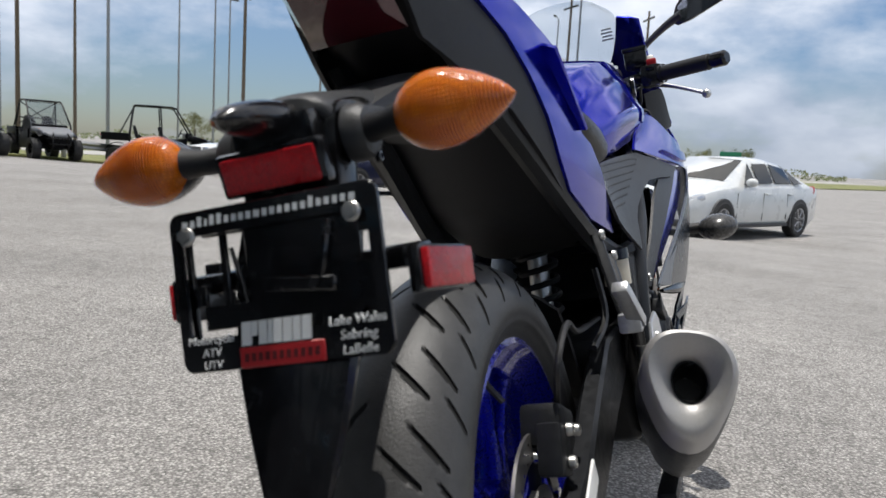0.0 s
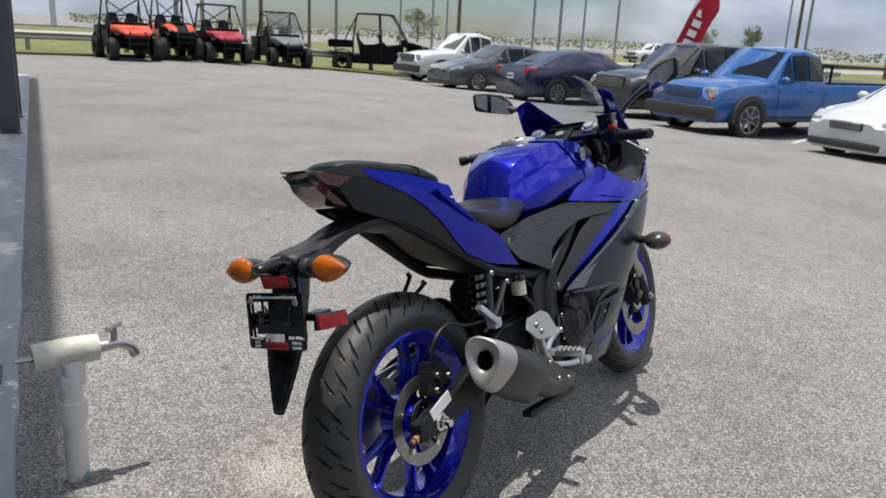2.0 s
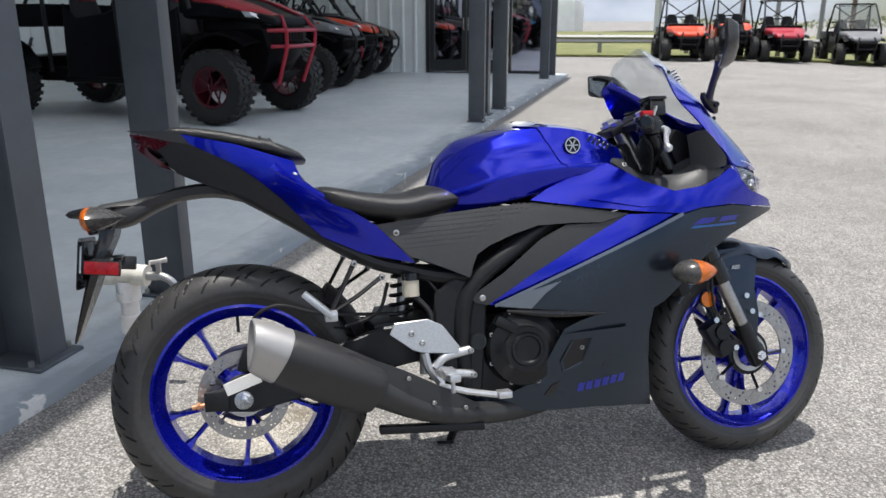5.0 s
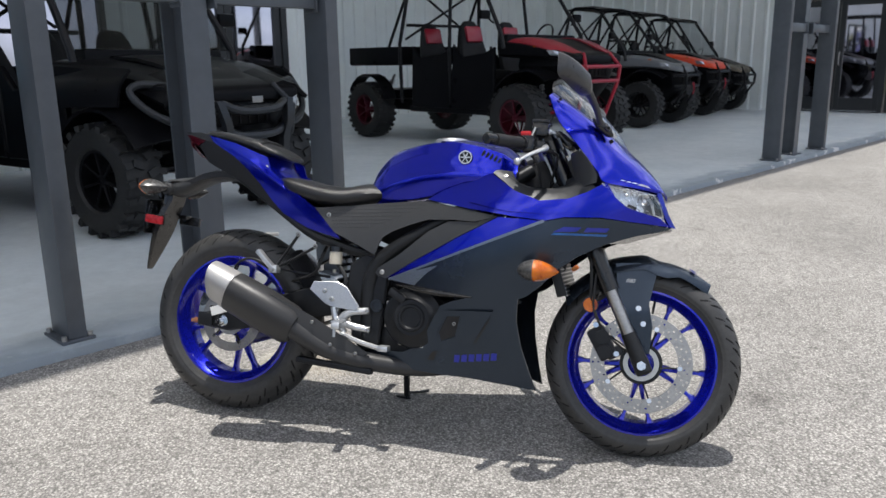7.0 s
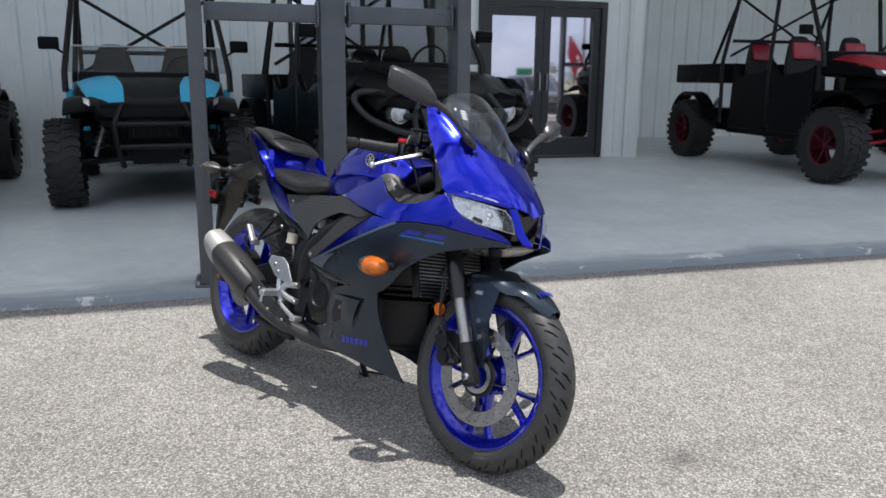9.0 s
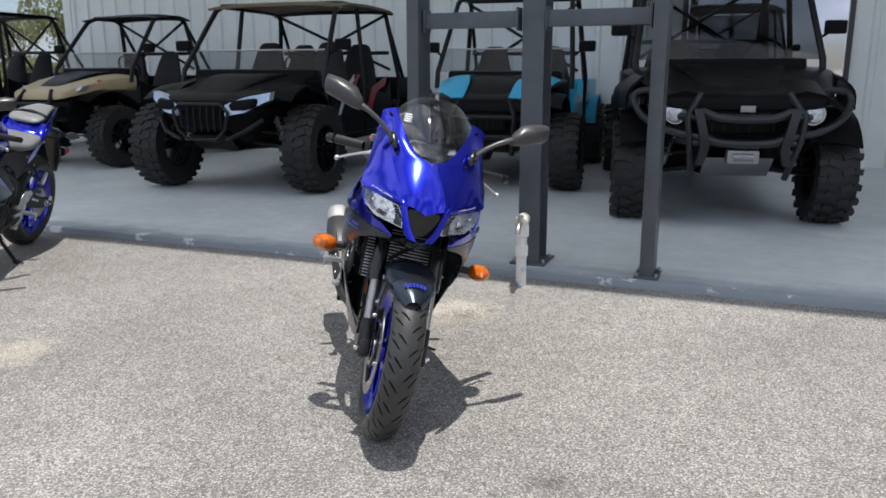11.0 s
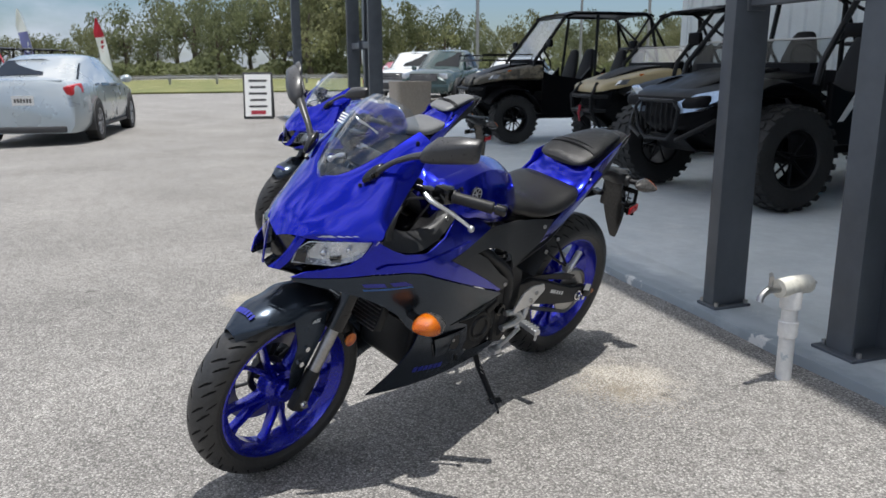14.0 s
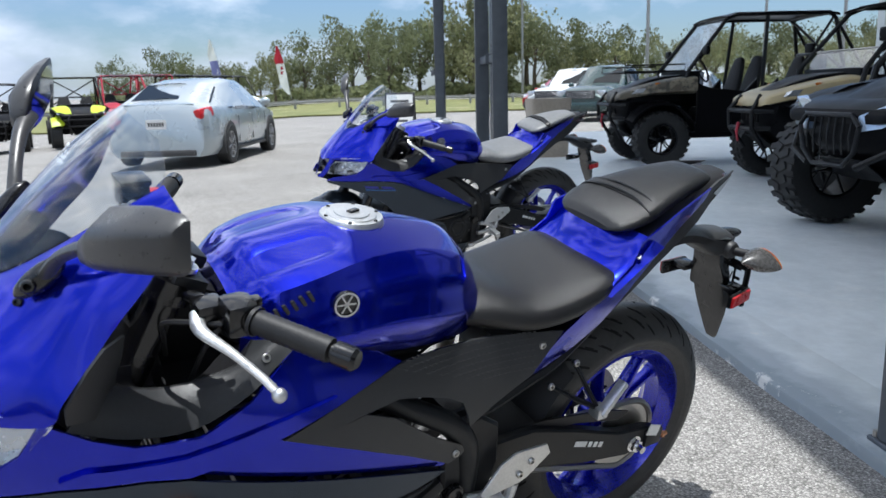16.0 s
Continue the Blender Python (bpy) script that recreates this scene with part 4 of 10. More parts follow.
def front_blinker(parent, side):
    y0 = FAIR(1.09, 0.56)
    bm = B()
    tube(bm, [(1.09, side * (y0 - 0.01), 0.56), (1.095, side * (y0 + 0.035), 0.56)], 0.013, 10)
    st = part("indicator_stem", bm, M_PLASTIC, parent)
    # from a pointed black shell behind to a rounded amber lens ahead
    def prof(t):
        return 0.036 * math.sin(math.pi * t ** 0.8) ** 0.75 if 0.001 < t < 0.999 else 0.0006
    cx = 1.105
    yc = y0 + 0.075
    for nm, t0, t1, material, lab in (("indicator_shell", 0.0, 0.42, M_SHELL, "glossy dark grey shell"), ("indicator_lens", 0.42, 1.0, M_AMBER, "amber lens")):
        bm = B()
        rings = []
        for i in range(11):
            t = t0 + (t1 - t0) * i / 10
            r = max(0.0006, prof(t))
            rings.append([Vector((cx - 0.074 + 0.120 * t, side * (yc + r * 1.25 * math.cos(2 * math.pi * k / 18)), 0.557 + r * 0.86 * math.sin(2 * math.pi * k / 18))) for k in range(18)])
        loft(bm, rings)
        part(nm, bm, material, st, lab)
    return st


def build_bike(m, label, plate_on=True, group=""):
    root = thing("motorcycle", label, "motorcycle", m, group)
    P = lambda name, bm, material, label="", parent=None: part(name, bm, material, parent or root, label)
    # -- rear wheel, swingarm, chain
    rw = wheel(root, (0, 0, 0.318), 0.316, 0.070, 0.11, -1, 8)
    arm_outline = [(-0.085, 0.298), (-0.08, 0.338), (-0.04, 0.352), (0.06, 0.366), (0.2, 0.418), (0.34, 0.462), (0.46, 0.462), (0.49, 0.42), (0.46, 0.375), (0.32, 0.352), (0.16, 0.312), (0.02, 0.286)]
    for s in (-1, 1):
        P("swingarm", plate(B(), arm_outline, s * 0.088, s * 0.118, 0.005), M_FRAME, "satin black swingarm arm")
        bm = B()
        box(bm, (0.055, 0.012, 0.045), (-0.062, s * 0.122, 0.322), bevel=0.003)
        P("chain_adjuster", bm, M_FRAME)
        bm = B()
        cyl(bm, (0, s * 0.118, 0.318), (0, s * 0.134, 0.318), 0.017, n=6)
        cyl(bm, (0, s * 0.13, 0.318), (0, s * 0.15, 0.318), 0.0095, n=14)
        cyl(bm, (0, s * 0.118, 0.318), (0, s * 0.122, 0.318), 0.022, n=20)
        P("axle_nut", bm, M_CHROME, "bright steel axle nut")
        bm = B()
        cyl(bm, (-0.088, s * 0.118, 0.315), (-0.118, s * 0.118, 0.312), 0.006, n=10)
        cyl(bm, (-0.098, s * 0.118, 0.314), (-0.106, s * 0.118, 0.313), 0.010, n=6)
        P("adjuster_bolt", bm, M_GOLD, "copper coloured adjuster bolt")
    bm = B()
    box(bm, (0.16, 0.2, 0.07), (0.40, 0, 0.435), bevel=0.012)
    P("swingarm_bridge", bm, M_FRAME)
    # white paper tag on the right arm, and on the left
    for s in (-1, 1):
        bm = B()
        box(bm, (0.085, 0.0035, 0.03) if s < 0 else (0.04, 0.004, 0.03), (0.0 if s < 0 else -0.055, s * 0.1265, 0.36 if s < 0 else 0.345), (0, -18, 0), bevel=0.001, seg=1)
        P("transport_tag", bm, M_PAPER, "white paper tag")
    bm = B()
    n = 43
    pts = []
    for k in range(n * 4):
        a = 2 * math.pi * k / (n * 4)
        r = 0.092 + (0.005 if k % 4 in (1, 2) else 0)
        pts.append((r * math.cos(a), 0.318 + r * math.sin(a)))
    plate(bm, pts, 0.074, 0.079)
    P("sprocket", bm, M_STEEL, "steel rear sprocket")
    bm = B()
    chain = [(-0.095 * math.sin(a), 0.077, 0.318 + 0.095 * math.cos(a)) for a in np.linspace(0, math.pi, 12)]
    chain += [(0.25, 0.077, 0.30), (0.47, 0.077, 0.375), (0.50, 0.077, 0.40), (0.47, 0.077, 0.432), (0.25, 0.077, 0.425), (0, 0.077, 0.413)]
    tube(bm, chain, 0.009, 6, flat=0.9)
    P("chain", bm, M_STEEL, "steel drive chain")
    P("chain_guard", shell(B(), [(0.02, 0.405), (0.10, 0.43), (0.3, 0.462), (0.42, 0.458), (0.4, 0.43), (0.2, 0.425), (0.05, 0.39)], lambda x, z: 0.1, 0.006, 0.05), M_PLASTIC, "black chain guard")
    bm = B()
    for i in range(5):
        box(bm, (0.012 if i < 4 else 0.03, 0.001, 0.014), (0.12 + 0.018 * i, 0.1195, 0.355 + 0.006 * i), (0, -17, 0))
    P("warning_label", bm, M_WHITE, "small pale warning label")
    # rear hugger and inner fender
    bm = B()
    rows = []
    for k in range(7):
        a = radians(16 + 5.5 * k)
        r = 0.338
        rows.append([Vector((r * math.cos(a) * (1 - 0.02 * abs(j)), 0.026 * j, 0.318 + r * math.sin(a) - 0.008 * j * j * 0.5)) for j in (-3, -2, -1, 0, 1, 2, 3)])
    grid_skin(bm, rows, 0.004)
    P("rear_hugger", bm, M_PLASTIC, "black inner fender over the wheel")
    # rear caliper and hose
    bm = B()
    box(bm, (0.075, 0.05, 0.05), (0.055, -0.075, 0.42), (0, 25, 0), bevel=0.009)
    box(bm, (0.05, 0.03, 0.06), (0.02, -0.088, 0.405), (0, 20, 0), bevel=0.006)
    cal = P("rear_caliper", bm, M_FRAME, "black rear brake caliper")
    bolts(cal, [(0.03, -0.104, 0.425), (0.075, -0.102, 0.41), (0.02, -0.104, 0.39)], r=0.008, h=0.008)
    bm = B()
    tube(bm, [(0.06, -0.09, 0.445), (0.03, -0.105, 0.50), (0.09, -0.11, 0.535), (0.2, -0.1, 0.505), (0.38, -0.1, 0.49)], 0.0042, 6, 5)
    P("brake_hose", bm, M_HOSE)
    # shock absorber
    bm = B()
    pts = [(0.40 + 0.02 * (k / 70) + 0.030 * math.cos(k * 0.62), -0.01 + 0.030 * math.sin(k * 0.62), 0.44 + 0.17 * k / 70) for k in range(71)]
    tube(bm, pts, 0.0055, 6)
    P("shock_spring", bm, M_FRAME, "black coil spring")
    bm = B()
    cyl(bm, (0.40, -0.01, 0.41), (0.425, -0.01, 0.64), 0.017, n=14)
    cyl(bm, (0.424, -0.01, 0.61), (0.426, -0.01, 0.645), 0.037, n=20)
    P("shock_body", bm, M_STEEL)
    # -- frame, engine
    for s in (-1, 1):
        bm = B()
        tube(bm, [(1.02, s * 0.045, 0.86), (0.88, s * 0.12, 0.76), (0.70, s * 0.148, 0.648), (0.575, s * 0.146, 0.56), (0.535, s * 0.14, 0.47), (0.535, s * 0.138, 0.30)], [0.022, 0.022, 0.022, 0.024, 0.026, 0.022], 10, 4)
        P("frame_tube", bm, M_FRAME, "satin black main frame tube")
        bm = B()
        tube(bm, [(0.60, s * 0.143, 0.575), (0.50, s * 0.13, 0.575), (0.40, s * 0.12, 0.60), (0.30, s * 0.112, 0.635), (0.1, s * 0.085, 0.76), (-0.08, s * 0.06, 0.87)], 0.016, 8, 4)
        P("subframe_tube", bm, M_FRAME)
        bm = B()
        tube(bm, [(0.98, s * 0.1, 0.78), (0.86, s * 0.12, 0.60), (0.82, s * 0.12, 0.45)], 0.018, 8, 3)
        P("frame_downtube", bm, M_FRAME)
        P("pivot_plate", plate(B(), [(0.47, 0.54), (0.52, 0.575), (0.575, 0.56), (0.60, 0.50), (0.59, 0.40), (0.575, 0.28), (0.52, 0.265), (0.485, 0.30), (0.475, 0.38), (0.46, 0.45)], s * 0.132, s * 0.152, 0.006), M_FRAME, "black frame pivot plate")
        bm = B()
        cyl(bm, (0.569, s * 0.15, 0.413), (0.569, s * 0.163, 0.413), 0.021, n=20)
        lathe(bm, [(0.013, 0.0), (0.018, 0.0), (0.018, 0.004), (0.013, 0.004)], 20, Matrix.Translation((0.569, s * 0.163, 0.413)) @ Matrix.Rotation(radians(90 * s * -1), 4, "X"), True)
        P("pivot_cap", bm, M_BLACK, "round black pivot cap")
    bm = B()
    box(bm, (0.42, 0.25, 0.2), (0.75, 0, 0.345), (0, -4, 0), bevel=0.03, seg=3)
    box(bm, (0.2, 0.24, 0.2), (0.87, 0, 0.53), (0, 20, 0), bevel=0.015)
    box(bm, (0.2, 0.23, 0.12), (0.83, 0, 0.645), (0, 20, 0), bevel=0.02)
    block = P("engine_block", bm, M_FRAME, "black twin engine block with fins")
    for i in range(7):
        bm = B()
        box(bm, (0.21, 0.255, 0.006), (0.88 - 0.0055 * i, 0, 0.47 + 0.021 * i), (0, 20, 0))
        part("cooling_fin", bm, M_FRAME, block)
    for s in (-1, 1):
        y0 = s * 0.125
        bm = B()
        mm = Matrix.Translation((0.69, y0, 0.385)) @ Matrix.Rotation(radians(-90 * s), 4, "X")
        lathe(bm, [(0.0, 0.052), (0.055, 0.052), (0.06, 0.048), (0.064, 0.045), (0.092, 0.036), (0.098, 0.026), (0.1, 0.0)], 40, mm)
        lathe(bm, [(0.030, 0.052), (0.034, 0.058), (0.04, 0.058), (0.044, 0.052)], 30, mm, True)
        box(bm, (0.06, 0.03, 0.026), (0.64, s * 0.165, 0.45), (0, 30, 0), bevel=0.006)
        cov = P("engine_cover", bm, M_FRAME, "round black engine side cover")
        bolts(cov, [(0.69 + 0.094 * math.cos(radians(a)), s * 0.152, 0.385 + 0.094 * math.sin(radians(a))) for a in (20, 65, 110, 155, 200, 245, 290, 335)], (0, s, 0), 0.006, 0.006)
    # -- exhaust
    ax0, ax1 = Vector((0.030, -0.246, 0.472)), Vector((0.310, -0.199, 0.329))
    d = (ax1 - ax0).normalized()
    side_v = d.cross(Vector((0, 0, 1))).normalized()
    up_v = side_v.cross(d).normalized()

    def can_ring(t, r, n=36, back=0.0):
        c = ax0.lerp(ax1, t)
        out = []
        for k in range(n):
            a = 2 * math.pi * k / n
            tri = min(1.0, max(0.0, (r - 0.022) / 0.03))
            rr = r * (1 + tri * (0.10 * math.cos(3 * (a - radians(18))) + 0.02 * math.cos(2 * (a - radians(60)))))
            # the end face is cut upright, not square to the can
            q = side_v * (rr * 0.90 * math.cos(a)) + up_v * (rr * 1.05 * math.sin(a))
            out.append(c + q + d * (back * q.dot(up_v) / 0.06))
        return out
    loft(bm := B(), [can_ring(0.24, 0.0575), can_ring(0.27, 0.0605), can_ring(0.6, 0.064), can_ring(0.93, 0.060), can_ring(1.0, 0.05)])
    P("muffler", bm, M_CAN, "matt black muffler can")
    bm = B()
    loft(bm, [can_ring(0.075, 0.0205, back=-0.010), can_ring(0.045, 0.0225, back=-0.014), can_ring(0.03, 0.026, back=-0.016), can_ring(0.012, 0.034, back=-0.018), can_ring(-0.004, 0.043, back=-0.02), can_ring(-0.008, 0.0475, back=-0.02), can_ring(0.0, 0.0515, back=-0.019), can_ring(0.03, 0.0545, back=-0.016), can_ring(0.12, 0.0575, back=-0.006), can_ring(0.24, 0.0595), can_ring(0.25, 0.056)], caps=False)
    P("muffler_tip", bm, M_TIP, "matt silver muffler end cap")
    bm = B()
    loft(bm, [can_ring(0.05, 0.0215, back=-0.012), can_ring(0.042, 0.0195, back=-0.012), can_ring(0.06, 0.0175, back=-0.01), can_ring(0.25, 0.017)], caps=False)
    P("muffler_outlet", bm, M_BLACK, "dark exhaust outlet")
    bm = B()
    tube(bm, [(0.305, -0.199, 0.331), (0.42, -0.185, 0.268), (0.55, -0.16, 0.235), (0.7, -0.1, 0.22), (0.88, -0.05, 0.24)], [0.042, 0.031, 0.028, 0.027, 0.025], 14, 4)
    P("exhaust_pipe", bm, M_CAN, "black exhaust mid pipe")
    heat = lambda x, z: 0.245 - 0.19 * max(0.0, x - 0.24) - 0.9 * (z - 0.345 + 0.5 * (x - 0.3)) ** 2
    bm = shell(B(), [(0.24, 0.432), (0.30, 0.405), (0.37, 0.372), (0.47, 0.315), (0.56, 0.262), (0.50, 0.235), (0.42, 0.265), (0.36, 0.31), (0.32, 0.34)], heat, 0.004, 0.03, -1)
    sh = P("heat_shield", bm, M_CAN, "black pressed heat shield")
    bolts(sh, [(0.38, -0.222, 0.352), (0.44, -0.21, 0.285), (0.52, -0.196, 0.262)], r=0.006, h=0.005)
    bm = B()
    box(bm, (0.26, 0.03, 0.02), (0.44, -0.17, 0.215), (0, 4, 0), bevel=0.006)
    P("belly_bracket", bm, M_FRAME)
    # -- footrests
    for s in (-1, 1):
        P("heel_plate", plate(B(), [(0.347, 0.452), (0.36, 0.478), (0.44, 0.482), (0.475, 0.465), (0.517, 0.408), (0.51, 0.392), (0.42, 0.402), (0.40, 0.41)], s * 0.176, s * 0.182, 0.0015), M_ALU, "plain aluminium heel plate")
        bm = B()
        tube(bm, [(0.545, s * 0.165, 0.395), (0.48, s * 0.172, 0.385), (0.455, s * 0.172, 0.36)], [0.011, 0.012, 0.013], 10, 3)
        tube(bm, [(0.55, s * 0.165, 0.335), (0.49, s * 0.172, 0.345), (0.455, s * 0.172, 0.36)], [0.011, 0.012, 0.013], 10, 3)
        tube(bm, [(0.43, s * 0.174, 0.40), (0.44, s * 0.174, 0.36), (0.47, s * 0.172, 0.32)], 0.011, 8, 3)
        br = P("footrest_bracket", bm, M_ALU, "cast aluminium footrest bracket")
        bolts(br, [(0.545, s * 0.176, 0.395), (0.55, s * 0.176, 0.335), (0.40, s * 0.182, 0.45), (0.425, s * 0.182, 0.425)], (0, s, 0), 0.008, 0.006)
        bm = B()
        box(bm, (0.028, 0.085, 0.02), (0.475, s * 0.235, 0.352), (0, 0, s * -8), bevel=0.006)
        for i in range(5):
            box(bm, (0.03, 0.006, 0.006), (0.475, s * (0.205 + 0.014 * i), 0.363))
        cyl(bm, (0.475, s * 0.268, 0.35), (0.475, s * 0.268, 0.318), 0.005, n=8)
        P("footrest", bm, M_ALU, "grooved aluminium footrest")
        bm = B()
        tube(bm, [(0.46, s * 0.18, 0.318), (0.53, s * 0.19, 0.298), (0.60, s * 0.2, 0.285)], 0.008, 8, 3)
        box(bm, (0.035, 0.035, 0.018), (0.615, s * 0.205, 0.287), bevel=0.005)
        P("foot_pedal", bm, M_ALU, "aluminium foot pedal")
        # passenger footrest hanger
        bm = B()
        tube(bm, [(0.277, s * 0.132, 0.625), (0.24, s * 0.15, 0.56), (0.213, s * 0.165, 0.512)], 0.0085, 8, flat=0.6)
        tube(bm, [(0.342, s * 0.136, 0.588), (0.28, s * 0.152, 0.548), (0.213, s * 0.165, 0.512)], 0.0085, 8, flat=0.6)
        hg = P("passenger_hanger", bm, M_FRAME, "black two-arm footrest hanger")
        bolts(hg, [(0.277, s * 0.139, 0.625), (0.342, s * 0.143, 0.588)], (0, s, 0), 0.008, 0.006)
        bm = B()
        box(bm, (0.09, 0.022, 0.016), (0.185, s * 0.175, 0.535), (0, 42, s * 8), bevel=0.004)
        box(bm, (0.03, 0.03, 0.026), (0.213, s * 0.17, 0.508), bevel=0.004)
        P("passenger_footrest", bm, M_ALU, "folded aluminium passenger footrest")
    # reservoir and hoses by the right footrest
    bm = B()
    cyl(bm, (0.412, -0.135, 0.535), (0.412, -0.135, 0.575), 0.021, n=18)
    res = P("brake_reservoir", bm, M_CREAM, "translucent brake fluid reservoir")
    bm = B()
    cyl(bm, (0.412, -0.135, 0.575), (0.412, -0.135, 0.592), 0.0225, n=18)
    P("reservoir_cap", bm, M_BLACK, "", res)
    bm = B()
    tube(bm, [(0.42, -0.135, 0.535), (0.45, -0.145, 0.50), (0.455, -0.15, 0.47), (0.43, -0.155, 0.42)], 0.007, 8, 4)
    tube(bm, [(0.45, -0.12, 0.58), (0.48, -0.14, 0.53), (0.46, -0.13, 0.46), (0.47, -0.12, 0.40)], 0.004, 6, 4)
    tube(bm, [(0.36, -0.11, 0.57), (0.33, -0.12, 0.50), (0.25, -0.11, 0.47)], 0.005, 6, 4)
    P("hose", bm, M_HOSE)
    bm = B()
    cyl(bm, (0.43, -0.155, 0.345), (0.435, -0.155, 0.43), 0.011, n=12)
    P("rear_master_cylinder", bm, M_STEEL)
    # side stand
    bm = B()
    tube(bm, [(0.60, 0.10, 0.24), (0.585, 0.13, 0.17), (0.565, 0.215, 0.056)], 0.0115, 8)
    box(bm, (0.05, 0.045, 0.008), (0.555, 0.222, 0.052), (-13.5, 0, -20), bevel=0.003)
    tube(bm, [(0.57, 0.2, 0.075), (0.60, 0.26, 0.07), (0.625, 0.285, 0.075)], 0.005, 6)
    P("side_stand", bm, M_FRAME, "black side stand, folded out")
    bm = B()
    pts = [(0.585 + 0.006 * math.cos(k), 0.115 + 0.001 * k + 0.006 * math.sin(k), 0.24 - 0.0022 * k) for k in range(40)]
    tube(bm, pts, 0.0015, 5)
    P("stand_spring", bm, M_STEEL)
    # -- tail
    tail_core = smooth_rings([ring_pts(-0.218, 0.935, 0.964, 0.034, e=3), ring_pts(-0.16, 0.905, 0.964, 0.06, e=3), ring_pts(-0.09, 0.87, 0.957, 0.078, e=3),
                              ring_pts(0.02, 0.81, 0.915, 0.092, e=3), ring_pts(0.10, 0.765, 0.862, 0.096, e=3), ring_pts(0.16, 0.725, 0.795, 0.098, e=3), ring_pts(0.24, 0.67, 0.745, 0.1, e=3), ring_pts(0.40, 0.60, 0.70, 0.1, e=3)])
    P("tail_core", loft(B(), tail_core), M_PLASTIC, "black tail underside")
    panel("tail_side_panel", [(-0.102, 0.951), (0.02, 0.921), (0.150, 0.875), (0.166, 0.832), (0.20, 0.806), (0.26, 0.764), (0.335, 0.713), (0.426, 0.616), (0.36, 0.632), (0.30, 0.648), (0.209, 0.692), (0.165, 0.735), (0.12, 0.787), (0.07, 0.833), (0.016, 0.874), (-0.084, 0.927)],
          TAIL, M_BLUE, root, 0.004, label="glossy metallic blue tail side panel")
    panel("tail_lower_panel", [(-0.161, 0.922), (-0.12, 0.934), (-0.084, 0.926), (0.016, 0.873), (0.07, 0.832), (0.12, 0.786), (0.165, 0.734), (0.209, 0.691), (0.30, 0.647), (0.305, 0.622), (0.25, 0.655), (0.132, 0.735), (0.04, 0.794), (-0.05, 0.83), (-0.119, 0.861)],
          TAIL, M_PLASTIC, root, 0.0, label="black textured tail lower panel")
    panel("tail_top_panel", [(-0.229, 0.967), (-0.14, 0.962), (-0.10, 0.951), (-0.085, 0.929), (-0.12, 0.935), (-0.19, 0.955)], TAIL, M_CHARCOAL, root, 0.003, label="charcoal tail end panel")
    for s in (-1, 1):
        bm = shell(B(), [(-0.222, 0.958), (-0.19, 0.953), (-0.125, 0.934), (-0.162, 0.918), (-0.19, 0.93)], lambda x, z: TAIL(x, z) + 0.004, 0.006, 0.03, s)
        P("tail_light", bm, M_DARKRED, "smoked dark red tail light")
    bm = B()
    loft(bm, [[Vector((-0.224, -0.03, 0.958)), Vector((-0.224, 0.03, 0.958)), Vector((-0.205, 0.038, 0.92)), Vector((-0.16, 0.042, 0.88)), Vector((-0.16, -0.042, 0.88)), Vector((-0.205, -0.038, 0.92))],
              [Vector((-0.20, -0.04, 0.96)), Vector((-0.20, 0.04, 0.96)), Vector((-0.18, 0.05, 0.915)), Vector((-0.13, 0.052, 0.87)), Vector((-0.13, -0.052, 0.87)), Vector((-0.18, -0.05, 0.915))]])
    P("tail_light", bm, M_DARKRED, "smoked dark red tail light face")
    # a scooped saddle between the seats, dished in the middle and turned up at its sides
    rows = []
    for i in range(11):
        v = i / 10
        row = []
        for j in range(-12, 13):
            w = j / 12
            p = Vector((0.150 - 0.055 * w * w, 0.150 * w, 0.893 - 0.030 * w * w)).lerp(Vector((0.262 - 0.035 * w * w, 0.152 * w, 0.778 - 0.006 * w * w)), v)
            dish = 0.020 * math.sin(math.pi * min(1.0, 1.15 * v)) * (1 - abs(w) ** 3) - 0.006 * max(0.0, 1 - abs(abs(w) - 0.8) / 0.2)
            row.append(p - Vector((0.62, 0, 0.78)) * dish)
        rows.append(row)
    P("seat_cowl", grid_skin(B(), rows, 0.004), M_BLUE, "glossy blue scooped cowl between the seats")
    bolts(root, [(0.152, s * 0.137, 0.843) for s in (-1, 1)], (0.5, 0, 1), 0.006, 0.004, M_ALU)
    # seats
    ps = smooth_rings([ring_pts(-0.145, 0.948, 0.966, 0.045, e=2.6), ring_pts(-0.12, 0.94, 0.975, 0.06, e=2.8), ring_pts(-0.04, 0.925, 0.966, 0.078, e=3), ring_pts(0.06, 0.898, 0.944, 0.1, e=3), ring_pts(0.12, 0.882, 0.925, 0.108, e=2.8), ring_pts(0.165, 0.875, 0.905, 0.095, e=2.4), ring_pts(0.182, 0.875, 0.888, 0.07, e=2.2)])
    pass_seat = P("passenger_seat", loft(B(), ps), M_SEAT, "black vinyl passenger seat")
    bm = B()
    for dx, zt in ((0.0, 0.0), (0.022, -0.006)):
        ring = [Vector((0.075 + dx + 0.008 * math.cos(a) ** 2, 0.1045 * math.cos(a), 0.916 + zt + 0.030 * math.sin(a))) for a in np.linspace(-0.25, math.pi + 0.25, 25)]
        tube(bm, ring, 0.0028, 5)
    strap = [[Vector((0.072 + 0.03 * k / 4 + 0.006 * math.cos(a) ** 2, 0.106 * math.copysign(abs(math.cos(a)) ** 0.7, math.cos(a)), 0.913 - 0.0085 * k / 4 + 0.0305 * abs(math.sin(a)) ** 0.55 * (1 if math.sin(a) > 0 else -0.3))) for a in np.linspace(-0.2, math.pi + 0.2, 31)] for k in range(5)]
    grid_skin(bm, strap, 0.002)
    part("seat_strap", bm, M_SEAT, pass_seat, "black stitched strap")
